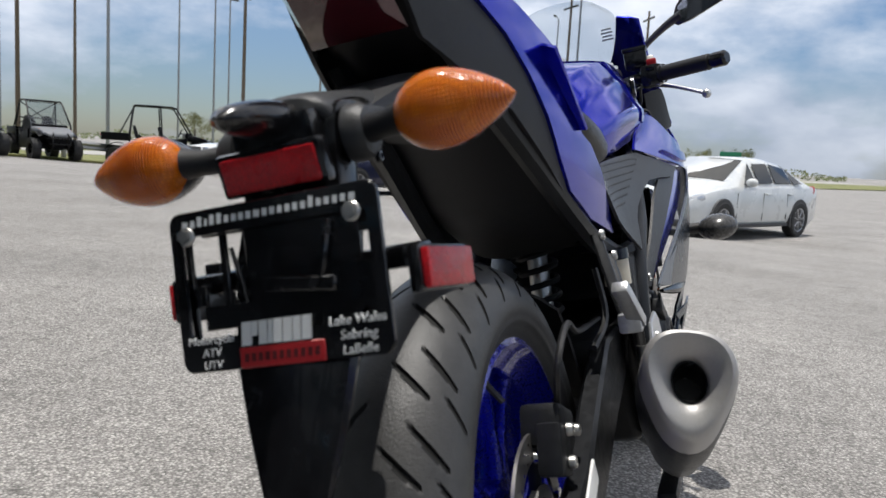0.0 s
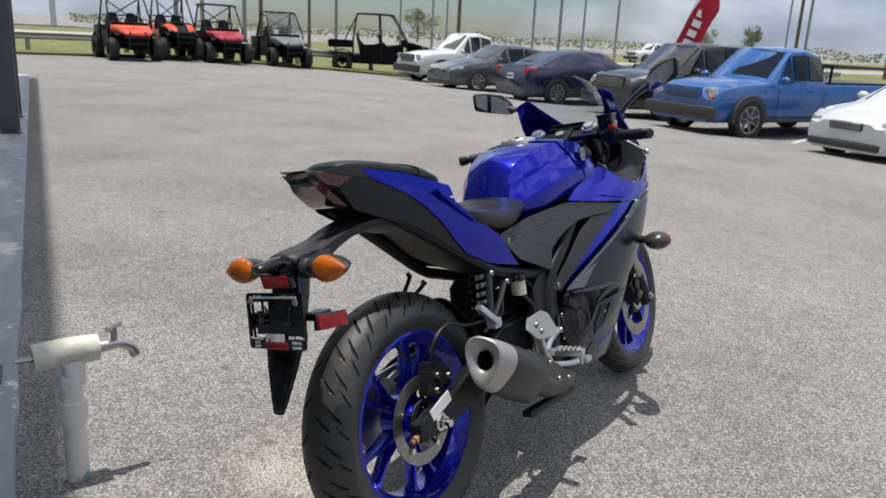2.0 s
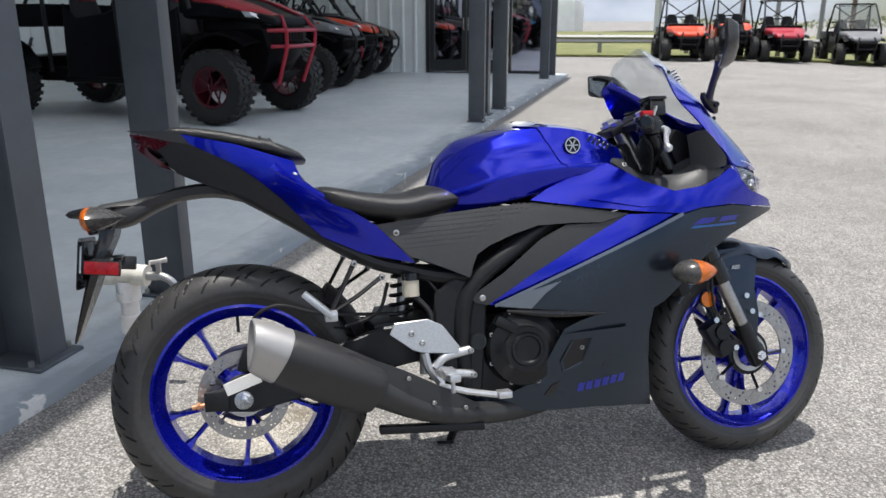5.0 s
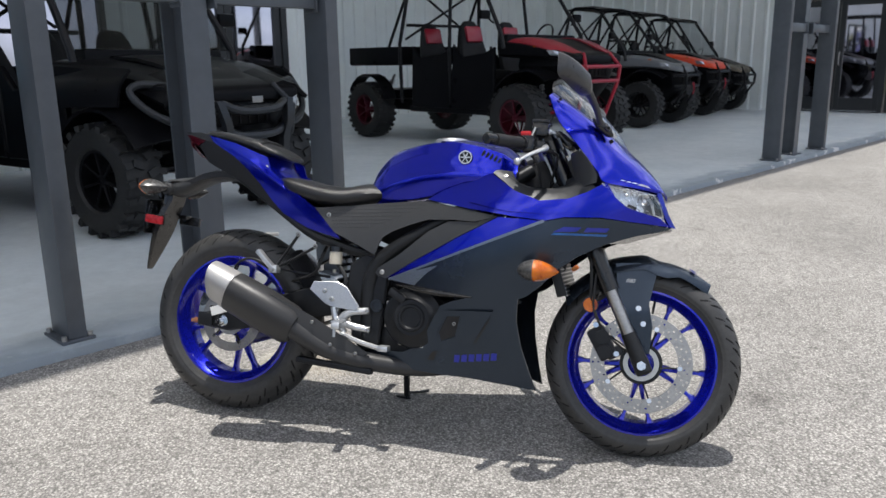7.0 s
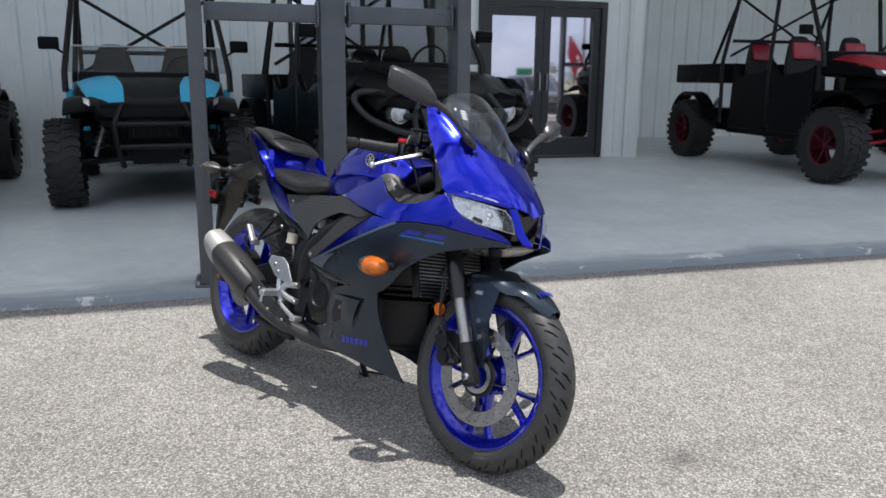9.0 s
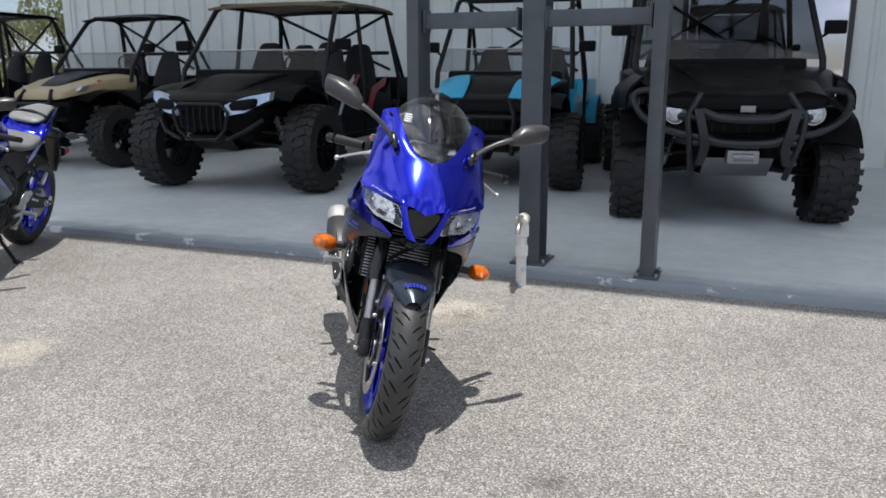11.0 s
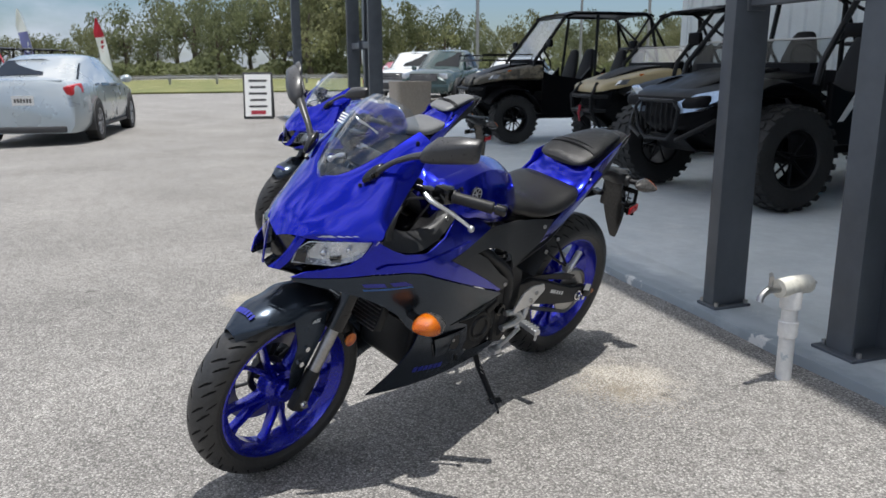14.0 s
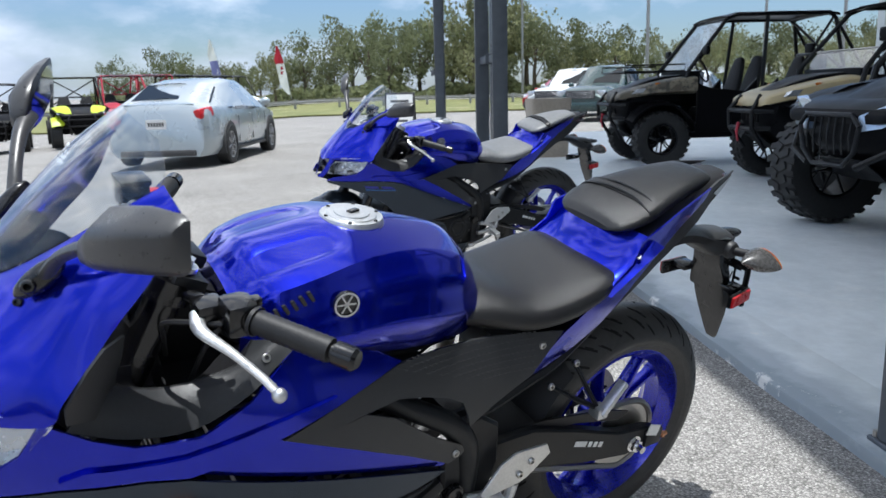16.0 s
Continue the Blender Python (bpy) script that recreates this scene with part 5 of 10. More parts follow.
    rs = smooth_rings([ring_pts(0.196, 0.79, 0.812, 0.125, e=3), ring_pts(0.23, 0.757, 0.815, 0.148, e=3), ring_pts(0.32, 0.725, 0.797, 0.158, e=3), ring_pts(0.41, 0.715, 0.79, 0.152, e=2.8, pinch=0.1),
                       ring_pts(0.48, 0.72, 0.805, 0.132, e=2.6, pinch=0.2), ring_pts(0.55, 0.735, 0.803, 0.11, e=2.4, pinch=0.2), ring_pts(0.615, 0.75, 0.77, 0.09, e=2.2)])
    P("rider_seat", loft(B(), rs), M_SEAT, "black vinyl rider seat")
    # fender stay, plate carrier, flap
    stay = [[Vector((x, y, z + dz)) for y, dz in ((-w, -0.012), (-w, 0.006), (-w * 0.6, 0.014), (w * 0.6, 0.014), (w, 0.006), (w, -0.012), (w * 0.5, -0.02), (-w * 0.5, -0.02))]
            for x, z, w in ((0.05, 0.80, 0.075), (-0.04, 0.822, 0.068), (-0.13, 0.815, 0.055), (-0.21, 0.79, 0.045), (-0.262, 0.772, 0.045))]
    P("fender_stay", loft(B(), smooth_rings(stay, 3)), M_PLASTIC, "black plastic fender stay")
    bm = B()
    carrier = [[Vector((x, y, z)) for x, y in ((x0, -w), (x0 - 0.4 * d, -w * 0.92), (x0 - 0.66 * d, 0), (x0 - 0.4 * d, w * 0.92), (x0, w), (x0 + d, w * 0.9), (x0 + d, -w * 0.9))]
               for x0, w, z, d in ((-0.262, 0.05, 0.792, 0.03), (-0.285, 0.05, 0.785, 0.03), (-0.292, 0.047, 0.765, 0.028), (-0.298, 0.045, 0.72, 0.024), (-0.314, 0.052, 0.68, 0.020), (-0.340, 0.05, 0.60, 0.015), (-0.367, 0.03, 0.52, 0.009), (-0.381, 0.017, 0.478, 0.005), (-0.383, 0.012, 0.47, 0.003))]
    loft(bm, smooth_rings(carrier, 2))
    P("rear_fender_flap", bm, M_BLACK, "tapered glossy black fender flap")
    bm = B()
    loft(bm, smooth_rings([ring_pts(-0.306, 0.772, 0.786, 0.036, 28, 3.2, 0.15, -0.006), ring_pts(-0.298, 0.752, 0.797, 0.045, 28, 3.2, 0.2, -0.008), ring_pts(-0.270, 0.738, 0.803, 0.050, 28, 3.4, 0.2), ring_pts(-0.23, 0.746, 0.808, 0.048, 28, 3.2, 0.25), ring_pts(-0.175, 0.775, 0.817, 0.046, 28, 3, 0.3), ring_pts(-0.11, 0.80, 0.830, 0.048, 28, 3, 0.3)], 3))
    P("stay_cover", bm, M_CHARCOAL, "charcoal cover over the fender stay")
    bm = B()
    rings = []
    for k in range(13):
        f = k / 12
        r = max(0.001, math.sin(math.pi * min(1.0, 0.06 + 0.62 * f ** 0.8)) ** 0.8) if k else 0.001
        x = -0.386 + 0.096 * f
        rings.append([Vector((x, 0.0215 * r * math.cos(2 * math.pi * j / 18), 0.777 + 0.004 * f + 0.0145 * r * math.sin(2 * math.pi * j / 18))) for j in range(18)])
    loft(bm, rings)
    P("plate_lamp", bm, M_BLACK, "pointed black plate lamp pod")
    bm = B()
    box(bm, (0.014, 0.090, 0.034), (-0.324, 0.0, 0.744), (0, -12, 0), bevel=0.004)
    box(bm, (0.03, 0.07, 0.045), (-0.306, 0.0, 0.762), (0, -6, 0), bevel=0.006)
    rf = P("reflector_holder", bm, M_BLACK)
    bm = B()
    box(bm, (0.008, 0.080, 0.0265), (-0.3295, 0.0, 0.7425), (0, -12, 0), bevel=0.002)
    part("reflector", bm, M_RED, rf, "red rear reflector")
    for s in (-1, 1):
        rear_blinker(root, s)
        bm = B()
        box(bm, (0.05, 0.04, 0.016), (-0.30, s * 0.075, 0.665), (0, 0, 0), bevel=0.004)
        h = P("reflector_arm", bm, M_BLACK)
        bm = B()
        box(bm, (0.082, 0.010, 0.034), (-0.292, s * 0.104, 0.652), (0, 6, s * 6), bevel=0.003)
        part("side_reflector_back", bm, M_BLACK, h)
        bm = B()
        box(bm, (0.076, 0.008, 0.029), (-0.292, s * 0.1105, 0.652), (0, 6, s * 6), bevel=0.003)
        part("side_reflector", bm, M_RED, h, "red side reflector")
    if plate_on:
        plate_frame(root)
    # -- tank
    # sections along the tank: x, foot, top, shoulder half width and height, hollow half width and height, widest half width and height
    knots = [(0.486, 0.74, 0.80, 0.05, 0.785, 0.062, 0.775, 0.07, 0.765), (0.515, 0.73, 0.868, 0.06, 0.840, 0.080, 0.812, 0.095, 0.78), (0.565, 0.73, 0.916, 0.080, 0.886, 0.106, 0.85, 0.12, 0.795),
             (0.64, 0.742, 0.937, 0.100, 0.916, 0.130, 0.875, 0.148, 0.815), (0.72, 0.757, 0.949, 0.116, 0.932, 0.146, 0.885, 0.165, 0.83), (0.80, 0.77, 0.953, 0.132, 0.930, 0.158, 0.884, 0.176, 0.836),
             (0.88, 0.79, 0.942, 0.140, 0.916, 0.163, 0.873, 0.178, 0.836), (0.94, 0.812, 0.930, 0.130, 0.898, 0.150, 0.863, 0.164, 0.836), (0.985, 0.83, 0.898, 0.104, 0.874, 0.122, 0.856, 0.134, 0.842)]

    def tank_half(x, grow=0.0):
        """Half a tank section: near-flat top, shoulder crease, hollow flank, rounded foot."""
        i = max(0, min(len(knots) - 2, sum(1 for k in knots if k[0] <= x) - 1))
        k0, k1, k2, k3 = knots[max(0, i - 1)], knots[i], knots[i + 1], knots[min(len(knots) - 1, i + 2)]
        t = (x - k1[0]) / (k2[0] - k1[0])
        zb, zt, sh, zr, yc, zc, w, zm = [0.5 * (2 * b + (c - a) * t + (2 * a - 5 * b + 4 * c - d) * t * t + (3 * b - a - 3 * c + d) * t ** 3) for a, b, c, d in list(zip(k0, k1, k2, k3))[1:]]
        sh, zr, zt, yc, w = sh + grow, zr + grow, zt + grow, yc + grow, w + grow
        top = [(sh * f, zt + (zr - zt) * f ** 1.6) for f in (0.0, 0.12, 0.24, 0.36, 0.48, 0.6, 0.7, 0.8, 0.88, 0.95, 1.0)]
        side = [(sh + (yc - sh) * 0.30, zr - (zr - zc) * 0.30), (sh + (yc - sh) * 0.72 - 0.001, zr - (zr - zc) * 0.72), (yc, zc), (yc + (w - yc) * 0.25, zc + (zm - zc) * 0.35), (yc + (w - yc) * 0.62, zc + (zm - zc) * 0.70), (yc + (w - yc) * 0.92, zc + (zm - zc) * 0.93)]
        foot = [(w, zm), (w - 0.001, zm - 0.012), (0.97 * w, zm - 0.025), (0.86 * w, zb + 0.006), (0.7 * w, zb)]
        return top + side + foot

    def tank_ring(h, x):
        return [Vector((x, -y, z)) for y, z in reversed(h[1:])] + [Vector((x, y, z)) for y, z in h]
    P("fuel_tank", loft(B(), [tank_ring(tank_half(0.486 + 0.499 * k / 40), 0.486 + 0.499 * k / 40) for k in range(41)]), M_BLUE, "glossy metallic blue fuel tank")
    # the front cover, split from the tank along a seam that runs down and forward from the filler
    rows = []
    for k in range(31):
        f = k / 30
        half = []
        for j in range(20):
            zz = j / 19
            x = (0.705 + 0.125 * zz ** 1.3) * (1 - f) + 0.988 * f
            y, z = tank_half(min(x, 0.985), 0.0035)[j]
            # a long dish each side of the centre ridge
            gx, gy = (x - 0.885) / 0.08, (y - 0.070) / 0.026
            z -= 0.009 * max(0.0, min(1.0, 2.2 - 1.9 * (gx ** 4 + gy ** 4) ** 0.25)) if j < 11 else 0.0
            half.append((x, y, z))
        rows.append([Vector((x, -y, z)) for x, y, z in reversed(half[1:])] + [Vector((x, y, z)) for x, y, z in half])
    tc = P("tank_cover", grid_skin(B(), rows, 0.004), M_BLUE, "glossy blue tank front cover with slots")

    def tank_y(x, z):
        h = tank_half(x, 0.0035)
        for (y0, z0), (y1, z1) in zip(h[10:], h[11:]):
            if z0 >= z >= z1:
                return y0 + (y1 - y0) * (z0 - z) / (z0 - z1)
        return h[10][0]
    for s in (-1, 1):
        for i in range(5):
            bm = B()
            x, z = 0.885 + 0.0125 * i, 0.896 - 0.0055 * i
            box(bm, (0.0065, 0.006, 0.028), (x, s * tank_y(x, z), z), (s * -4, 30, 0), bevel=0.001, seg=1)
            part("slot", bm, M_BLACK, tc)
        bm = B()
        c = Vector((0.835, s * (tank_y(0.835, 0.884) + 0.004), 0.884))
        nrm = Vector((0.06, s, 0.02)).normalized()
        q = nrm.to_track_quat("Z", "Y").to_matrix().to_4x4()
        lathe(bm, [(0.0, 0.004), (0.017, 0.004), (0.0175, 0.0055), (0.021, 0.0055), (0.022, 0.0)], 32, Matrix.Translation(c) @ q)
        badge = part("badge", bm, M_BLACK, tc, "round black and silver badge")
        bm = B()
        lathe(bm, [(0.0175, 0.006), (0.0205, 0.006), (0.0205, 0.0066), (0.0175, 0.0066)], 32, Matrix.Translation(c) @ q, True)
        for k in range(3):
            mm = Matrix.Translation(c) @ q @ Matrix.Rotation(radians(60 * k + 30), 4, "Z")
            bmesh.ops.create_cube(bm, size=1, matrix=mm @ Matrix.Translation((0, 0, 0.0052)) @ Matrix.Diagonal((0.0025, 0.031, 0.0016, 1)))
        part("badge_ring", bm, M_ALU, badge, "silver ring with spokes")
    bm = B()
    cm = Matrix.Translation((0.745, 0, 0.9495)) @ Matrix.Rotation(radians(-2), 4, "Y")
    lathe(bm, [(0.0, 0.012), (0.030, 0.012), (0.031, 0.010), (0.042, 0.010), (0.044, 0.008), (0.053, 0.008), (0.057, 0.0), (0.057, -0.01)], 48, cm)
    cap = P("filler_cap", bm, M_ALU, "round brushed steel filler cap")
    bolts(cap, [tuple(cm @ Vector((0.048 * math.cos(radians(60 * k)), 0.048 * math.sin(radians(60 * k)), 0.008))) for k in range(6)], (0, 0, 1), 0.0035, 0.002, M_BLACK)
    bm = B()
    box(bm, (0.022, 0.012, 0.004), (0.742, 0, 0.963), (0, 0, 20), bevel=0.002)
    part("keyhole_flap", bm, M_BLACK, cap)
    return root


def rounded_loop(x0, x1, y0, y1, r, n=5):
    pts = []
    for cx, cy, a0 in ((x1 - r, y1 - r, 0), (x0 + r, y1 - r, 90), (x0 + r, y0 + r, 180), (x1 - r, y0 + r, 270)):
        pts += [(cx + r * math.cos(radians(a0 + 90 * k / n)), cy + r * math.sin(radians(a0 + 90 * k / n))) for k in range(n + 1)]
    return pts


def frame_ring(bm, outer, inner, z0, z1):
    """A flat frame between two loops of as many points."""
    n = len(outer)
    v = [[bm.verts.new((x, y, z)) for x, y in loop] for loop, z in ((outer, z0), (outer, z1 - 0.0008), ([(x * 0.992, y * 0.99) for x, y in outer], z1), (inner, z1), (inner, z0))]
    for a, b in zip(v, v[1:] + v[:1]):
        for k in range(n):
            bm.faces.new((a[k], a[(k + 1) % n], b[(k + 1) % n], b[k]))
    bmesh.ops.recalc_face_normals(bm, faces=bm.faces)
    return bm


def plate_frame(root):
    """The empty plate surround with its printed border."""
    pm = pose(-0.3475, 0, 0.6625, 90, 0, -90) @ Matrix.Rotation(radians(-6), 4, "X")  # local x: to the machine's right seen from behind, y up, z to the rear
    w, h = 0.174, 0.120
    bm = B()
    frame_ring(bm, rounded_loop(-w / 2, w / 2, -h / 2, h / 2, 0.009), rounded_loop(-w / 2 + 0.009, w / 2 - 0.010, -h / 2 + 0.025, h / 2 - 0.019, 0.004), -0.0015, 0.0022)
    fr = part("plate_surround", bm, M_BLACK, root, "black plastic plate surround with white print", m=pm)
    # slotted bracket behind the opening: a wide right plate, a hollow left half
    for x0, x1, y0, y1, z in ((-0.028, 0.060, -0.036, 0.050, -0.008), (0.058, 0.082, -0.040, 0.006, -0.008), (0.058, 0.066, 0.006, 0.050, -0.008), (0.074, 0.082, 0.006, 0.050, -0.008), (0.066, 0.074, 0.026, 0.050, -0.008),
                              (-0.082, -0.066, -0.012, 0.004, -0.008), (-0.070, -0.028, -0.030, -0.012, -0.009), (-0.082, -0.076, -0.052, 0.05, -0.008), (-0.052, -0.046, -0.03, 0.046, -0.010), (-0.066, -0.028, 0.040, 0.050, -0.009),
                              (-0.066, -0.052, 0.012, 0.020, -0.009), (-0.03, 0.05, -0.056, -0.036, -0.010), (-0.09, -0.084, -0.03, 0.0, -0.006)):
        bm = B()
        box(bm, (x1 - x0, y1 - y0, 0.004), ((x0 + x1) / 2, (y0 + y1) / 2, z), bevel=0.0008, seg=1)
        part("bracket_strip", bm, M_BLACK, fr)
    bm = B()
    box(bm, (0.060, 0.012, 0.010), (0.016, -0.004, -0.002 - 0.004), (0, 0, -6), bevel=0.002, seg=1)
    box(bm, (0.006, 0.05, 0.010), (0.038, 0.014, -0.006), (0, 0, -14), bevel=0.002, seg=1)
    tube(bm, [(-0.044, 0.03, -0.012), (-0.040, 0.0, -0.016), (-0.034, -0.028, -0.012)], 0.002, 6)
    part("bracket_brace", bm, M_BLACK, fr)
    for x, y in ((-0.072, 0.042), (0.066, 0.040)):
        bm = B()
        lathe(bm, [(0.0, 0.0035), (0.0062, 0.0035), (0.0072, 0.0025), (0.0072, 0.001), (0.0, 0.001)], 18, Matrix.Translation((x, y, 0)))
        cyl(bm, (x, y, 0.003), (x, y, 0.0075), 0.0048, n=6)
        part("screw", bm, M_STEEL, fr, "zinc hexagon screw")
    bm = B()
    frame_ring(bm, [(x + 0.069, y - 0.030) for x, y in rounded_loop(-0.0095, 0.0095, -0.009, 0.009, 0.005)], [(0.069 + 0.0042 * math.cos(2 * math.pi * (k + 0.5) / 24 + 0.1), -0.030 + 0.0042 * math.sin(2 * math.pi * (k + 0.5) / 24 + 0.1)) for k in range(24)], -0.003, 0.001)
    part("grommet", bm, M_BLACK, fr, "tab with a round hole")
    # trade name as plain bars, readable words as letters
    bm = B()
    x = -0.0745
    for k in range(23):
        bw = 0.0047 if k in (0, 10, 22) else 0.0020 if k in (3,) else 0.0037
        tall = k in (2, 4, 5, 17)
        box(bm, (bw, 0.0076 if tall else 0.0052, 0.0006), (x + bw / 2, h / 2 - 0.0098 + (0.0012 if tall else 0), 0.0024), (0, 0, -8))
        x += bw + 0.00265
    tagged(part("fine_print", bm, M_WHITE, fr), kind="stuff")
    x = -0.0335
    for k, bw in enumerate((0.0092, 0.0055, 0.0078, 0.0042, 0.0082, 0.0082, 0.0070, 0.0085)):
        bm = B()
        b, t = -h / 2 + 0.0165 + (0.0065 if k == 1 else 0), -h / 2 + 0.0335
        vs = [bm.verts.new((xx, yy, zz)) for zz in (0.0022, 0.0036) for xx, yy in ((x, b), (x + bw - 0.0012, b), (x + bw + 0.0008, t), (x + 0.002, t))]
        for q in ((4, 5, 6, 7), (0, 1, 5, 4), (1, 2, 6, 5), (2, 3, 7, 6), (3, 0, 4, 7)):
            bm.faces.new([vs[i] for i in q])
        part("logo_bar", bm, M_WHITE, fr)
        x += bw
    bm = B()
    box(bm, (0.070, 0.0150, 0.0014), (-0.001, -h / 2 + 0.0078, 0.0027), bevel=0.0006, seg=1)
    red = part("logo_stripe", bm, mat("red_print", (0.45, 0.02, 0.025), 0.4), fr, "red printed stripe")
    bm = B()
    x = -0.030
    for k in range(11):
        box(bm, (0.0038, 0.0062, 0.0004), (x, -h / 2 + 0.0078, 0.0035), (0, 0, -8))
        x += 0.0058
    tagged(part("stripe_print", bm, mat("dark_red_print", (0.10, 0.01, 0.012), 0.5), red), kind="stuff")
    for k, word in enumerate(("Motorcycle", "ATV", "UTV")):
        letters("print", word, 0.0088, M_WHITE, fr, Matrix.Translation((-0.0605, -h / 2 + 0.0232 - 0.0092 * k, 0.0022)), shear=0.15)
    for k, word in enumerate(("Lake Wales", "Sebring", "LaBelle")):
        letters("print", word, 0.0096, M_WHITE, fr, Matrix.Translation((0.0605, -h / 2 + 0.0262 - 0.0102 * k, 0.0022)), shear=0.15)
    return fr


def decal(root, name, shapes, fy, material, off=0.0065):
    """Flat printed shapes on the fairing, on both sides."""
    for s in (1, -1):
        for outline in shapes:
            part(name, shell(B(), outline, lambda x, z: fy(x, z) + off, 0.0006, 0.05, s), material, root)


def build_fairing(root, blinkers=True):
    P = lambda name, bm, material, label="", parent=None: part(name, bm, material, parent or root, label)
    panel("upper_side_panel", [(0.721, 0.753), (0.77, 0.782), (0.84, 0.810), (0.922, 0.836), (0.955, 0.815), (1.0, 0.785), (1.076, 0.757), (1.16, 0.766), (1.21, 0.787), (1.262, 0.818), (1.285, 0.775), (1.315, 0.748), (1.40, 0.722), (1.425, 0.70), (1.33, 0.708), (1.25, 0.716), (1.15, 0.712), (1.095, 0.70), (1.0, 0.709), (0.86, 0.728)],
          FAIR, M_BLUE, root, 0.004, label="glossy metallic blue upper side fairing")
    panel("crease_panel", [(0.86, 0.748), (0.99, 0.745), (1.1, 0.737), (1.22, 0.744), (1.25, 0.733), (1.1, 0.719), (0.98, 0.723)], FAIR, M_BLUE, root, 0.011, 0.012, label="raised blue crease")
    mid = panel("mid_side_panel", [(1.425, 0.698), (1.33, 0.706), (1.25, 0.713), (1.15, 0.709), (1.093, 0.697), (0.97, 0.647), (0.85, 0.597), (0.72, 0.543), (0.611, 0.499), (0.632, 0.494), (0.74, 0.482), (0.88, 0.466), (1.024, 0.466), (1.05, 0.478), (1.088, 0.51), (1.135, 0.56), (1.19, 0.60), (1.26, 0.638), (1.34, 0.668), (1.42, 0.69)],
                FAIR, M_GREY, root, 0.006, label="matt dark grey mid fairing")
    panel("diagonal_panel", [(0.955, 0.705), (1.03, 0.703), (1.088, 0.698), (0.97, 0.648), (0.85, 0.598), (0.72, 0.544), (0.611, 0.50), (0.597, 0.503), (0.70, 0.567), (0.83, 0.640)], FAIR, M_BLUE, root, -0.008, label="glossy blue diagonal inner panel")
    # sheen on edge and wedge is put into their colour, right side only
    panel("silver_edge", [(1.092, 0.7025), (0.85, 0.602), (0.611, 0.503), (0.611, 0.496), (0.85, 0.594), (1.095, 0.6945)], FAIR, M_FACET_SHEEN, root, 0.0085, 0.004, label="thin edge strip coloured pale for the light it catches", sides=(-1,))
    panel("silver_wedge", [(0.616, 0.499), (0.685, 0.528), (0.775, 0.552), (0.735, 0.523), (0.70, 0.487)], FAIR, M_FACET_SHEEN, root, 0.008, 0.003, label="wedge coloured pale for a facet catching the sky", sides=(-1,))
    panel("duct_panel", [(0.953, 0.706), (0.885, 0.687), (0.80, 0.688), (0.735, 0.655), (0.64, 0.578), (0.553, 0.522), (0.568, 0.508), (0.597, 0.501), (0.70, 0.566), (0.83, 0.640)], FAIR, M_CHARCOAL, root, -0.004, label="charcoal plastic duct panel")
    cover_y = lambda x, z: FAIR(x, z) - 0.002
    covers = panel("knee_cover", [(0.334, 0.714), (0.43, 0.722), (0.52, 0.733), (0.63, 0.742), (0.726, 0.747), (0.84, 0.728), (0.953, 0.707), (0.885, 0.689), (0.815, 0.692), (0.73, 0.690), (0.67, 0.672), (0.61, 0.648), (0.578, 0.628), (0.565, 0.60), (0.556, 0.572), (0.50, 0.598), (0.41, 0.636)],
                   cover_y, M_CHARCOAL, root, 0.002, label="charcoal knee cover with fine raised texture")
    # raised dashes of the knee cover's texture
    for s, host in zip((1, -1), covers):
        bm = B()
        for i in range(34):
            for j in range(8):
                x = 0.40 + 0.0125 * i + 0.005 * (j % 2)
                z = 0.652 + 0.0115 * j + 0.05 * (x - 0.40) - (0.0 if x < 0.7 else 0.25 * (x - 0.7))
                if z < 0.728 + 0.02 * min(1, (x - 0.4) / 0.3) - max(0, x - 0.72) * 0.2 and z > 0.645 + max(0.0, 0.115 * (x - 0.5) / 0.3) and z > 0.642:
                    box(bm, (0.0085, 0.0008, 0.0028), (x, s * (cover_y(x, z) + 0.002), z), (0, -16, 0))
        tagged(part("knee_texture", bm, M_CHARCOAL, host), kind="stuff")
    low = panel("lower_side_panel", [(1.024, 0.474), (0.96, 0.474), (0.90, 0.470), (0.82, 0.446), (0.785, 0.43), (0.762, 0.39), (0.735, 0.335), (0.70, 0.292), (0.655, 0.272), (0.60, 0.272), (0.52, 0.282), (0.494, 0.268), (0.54, 0.24), (0.622, 0.222), (0.75, 0.214), (0.88, 0.208), (1.0, 0.192), (1.072, 0.178), (1.052, 0.24), (1.03, 0.32), (1.018, 0.40)],
                FAIR, M_GREY, root, 0.004, label="matt dark grey lower fairing")
    for s, host in zip((1, -1), low):
        # a raised scoop; flat black patches imitate the shade in its opening, front-edge slit and notch
        lift = lambda x, z: FAIR(x, z) + 0.0045 + 0.011 * max(0.0, min(1.0, (x - 0.775) / 0.10)) * max(0.0, min(1.0, (z - 0.318) / 0.05))
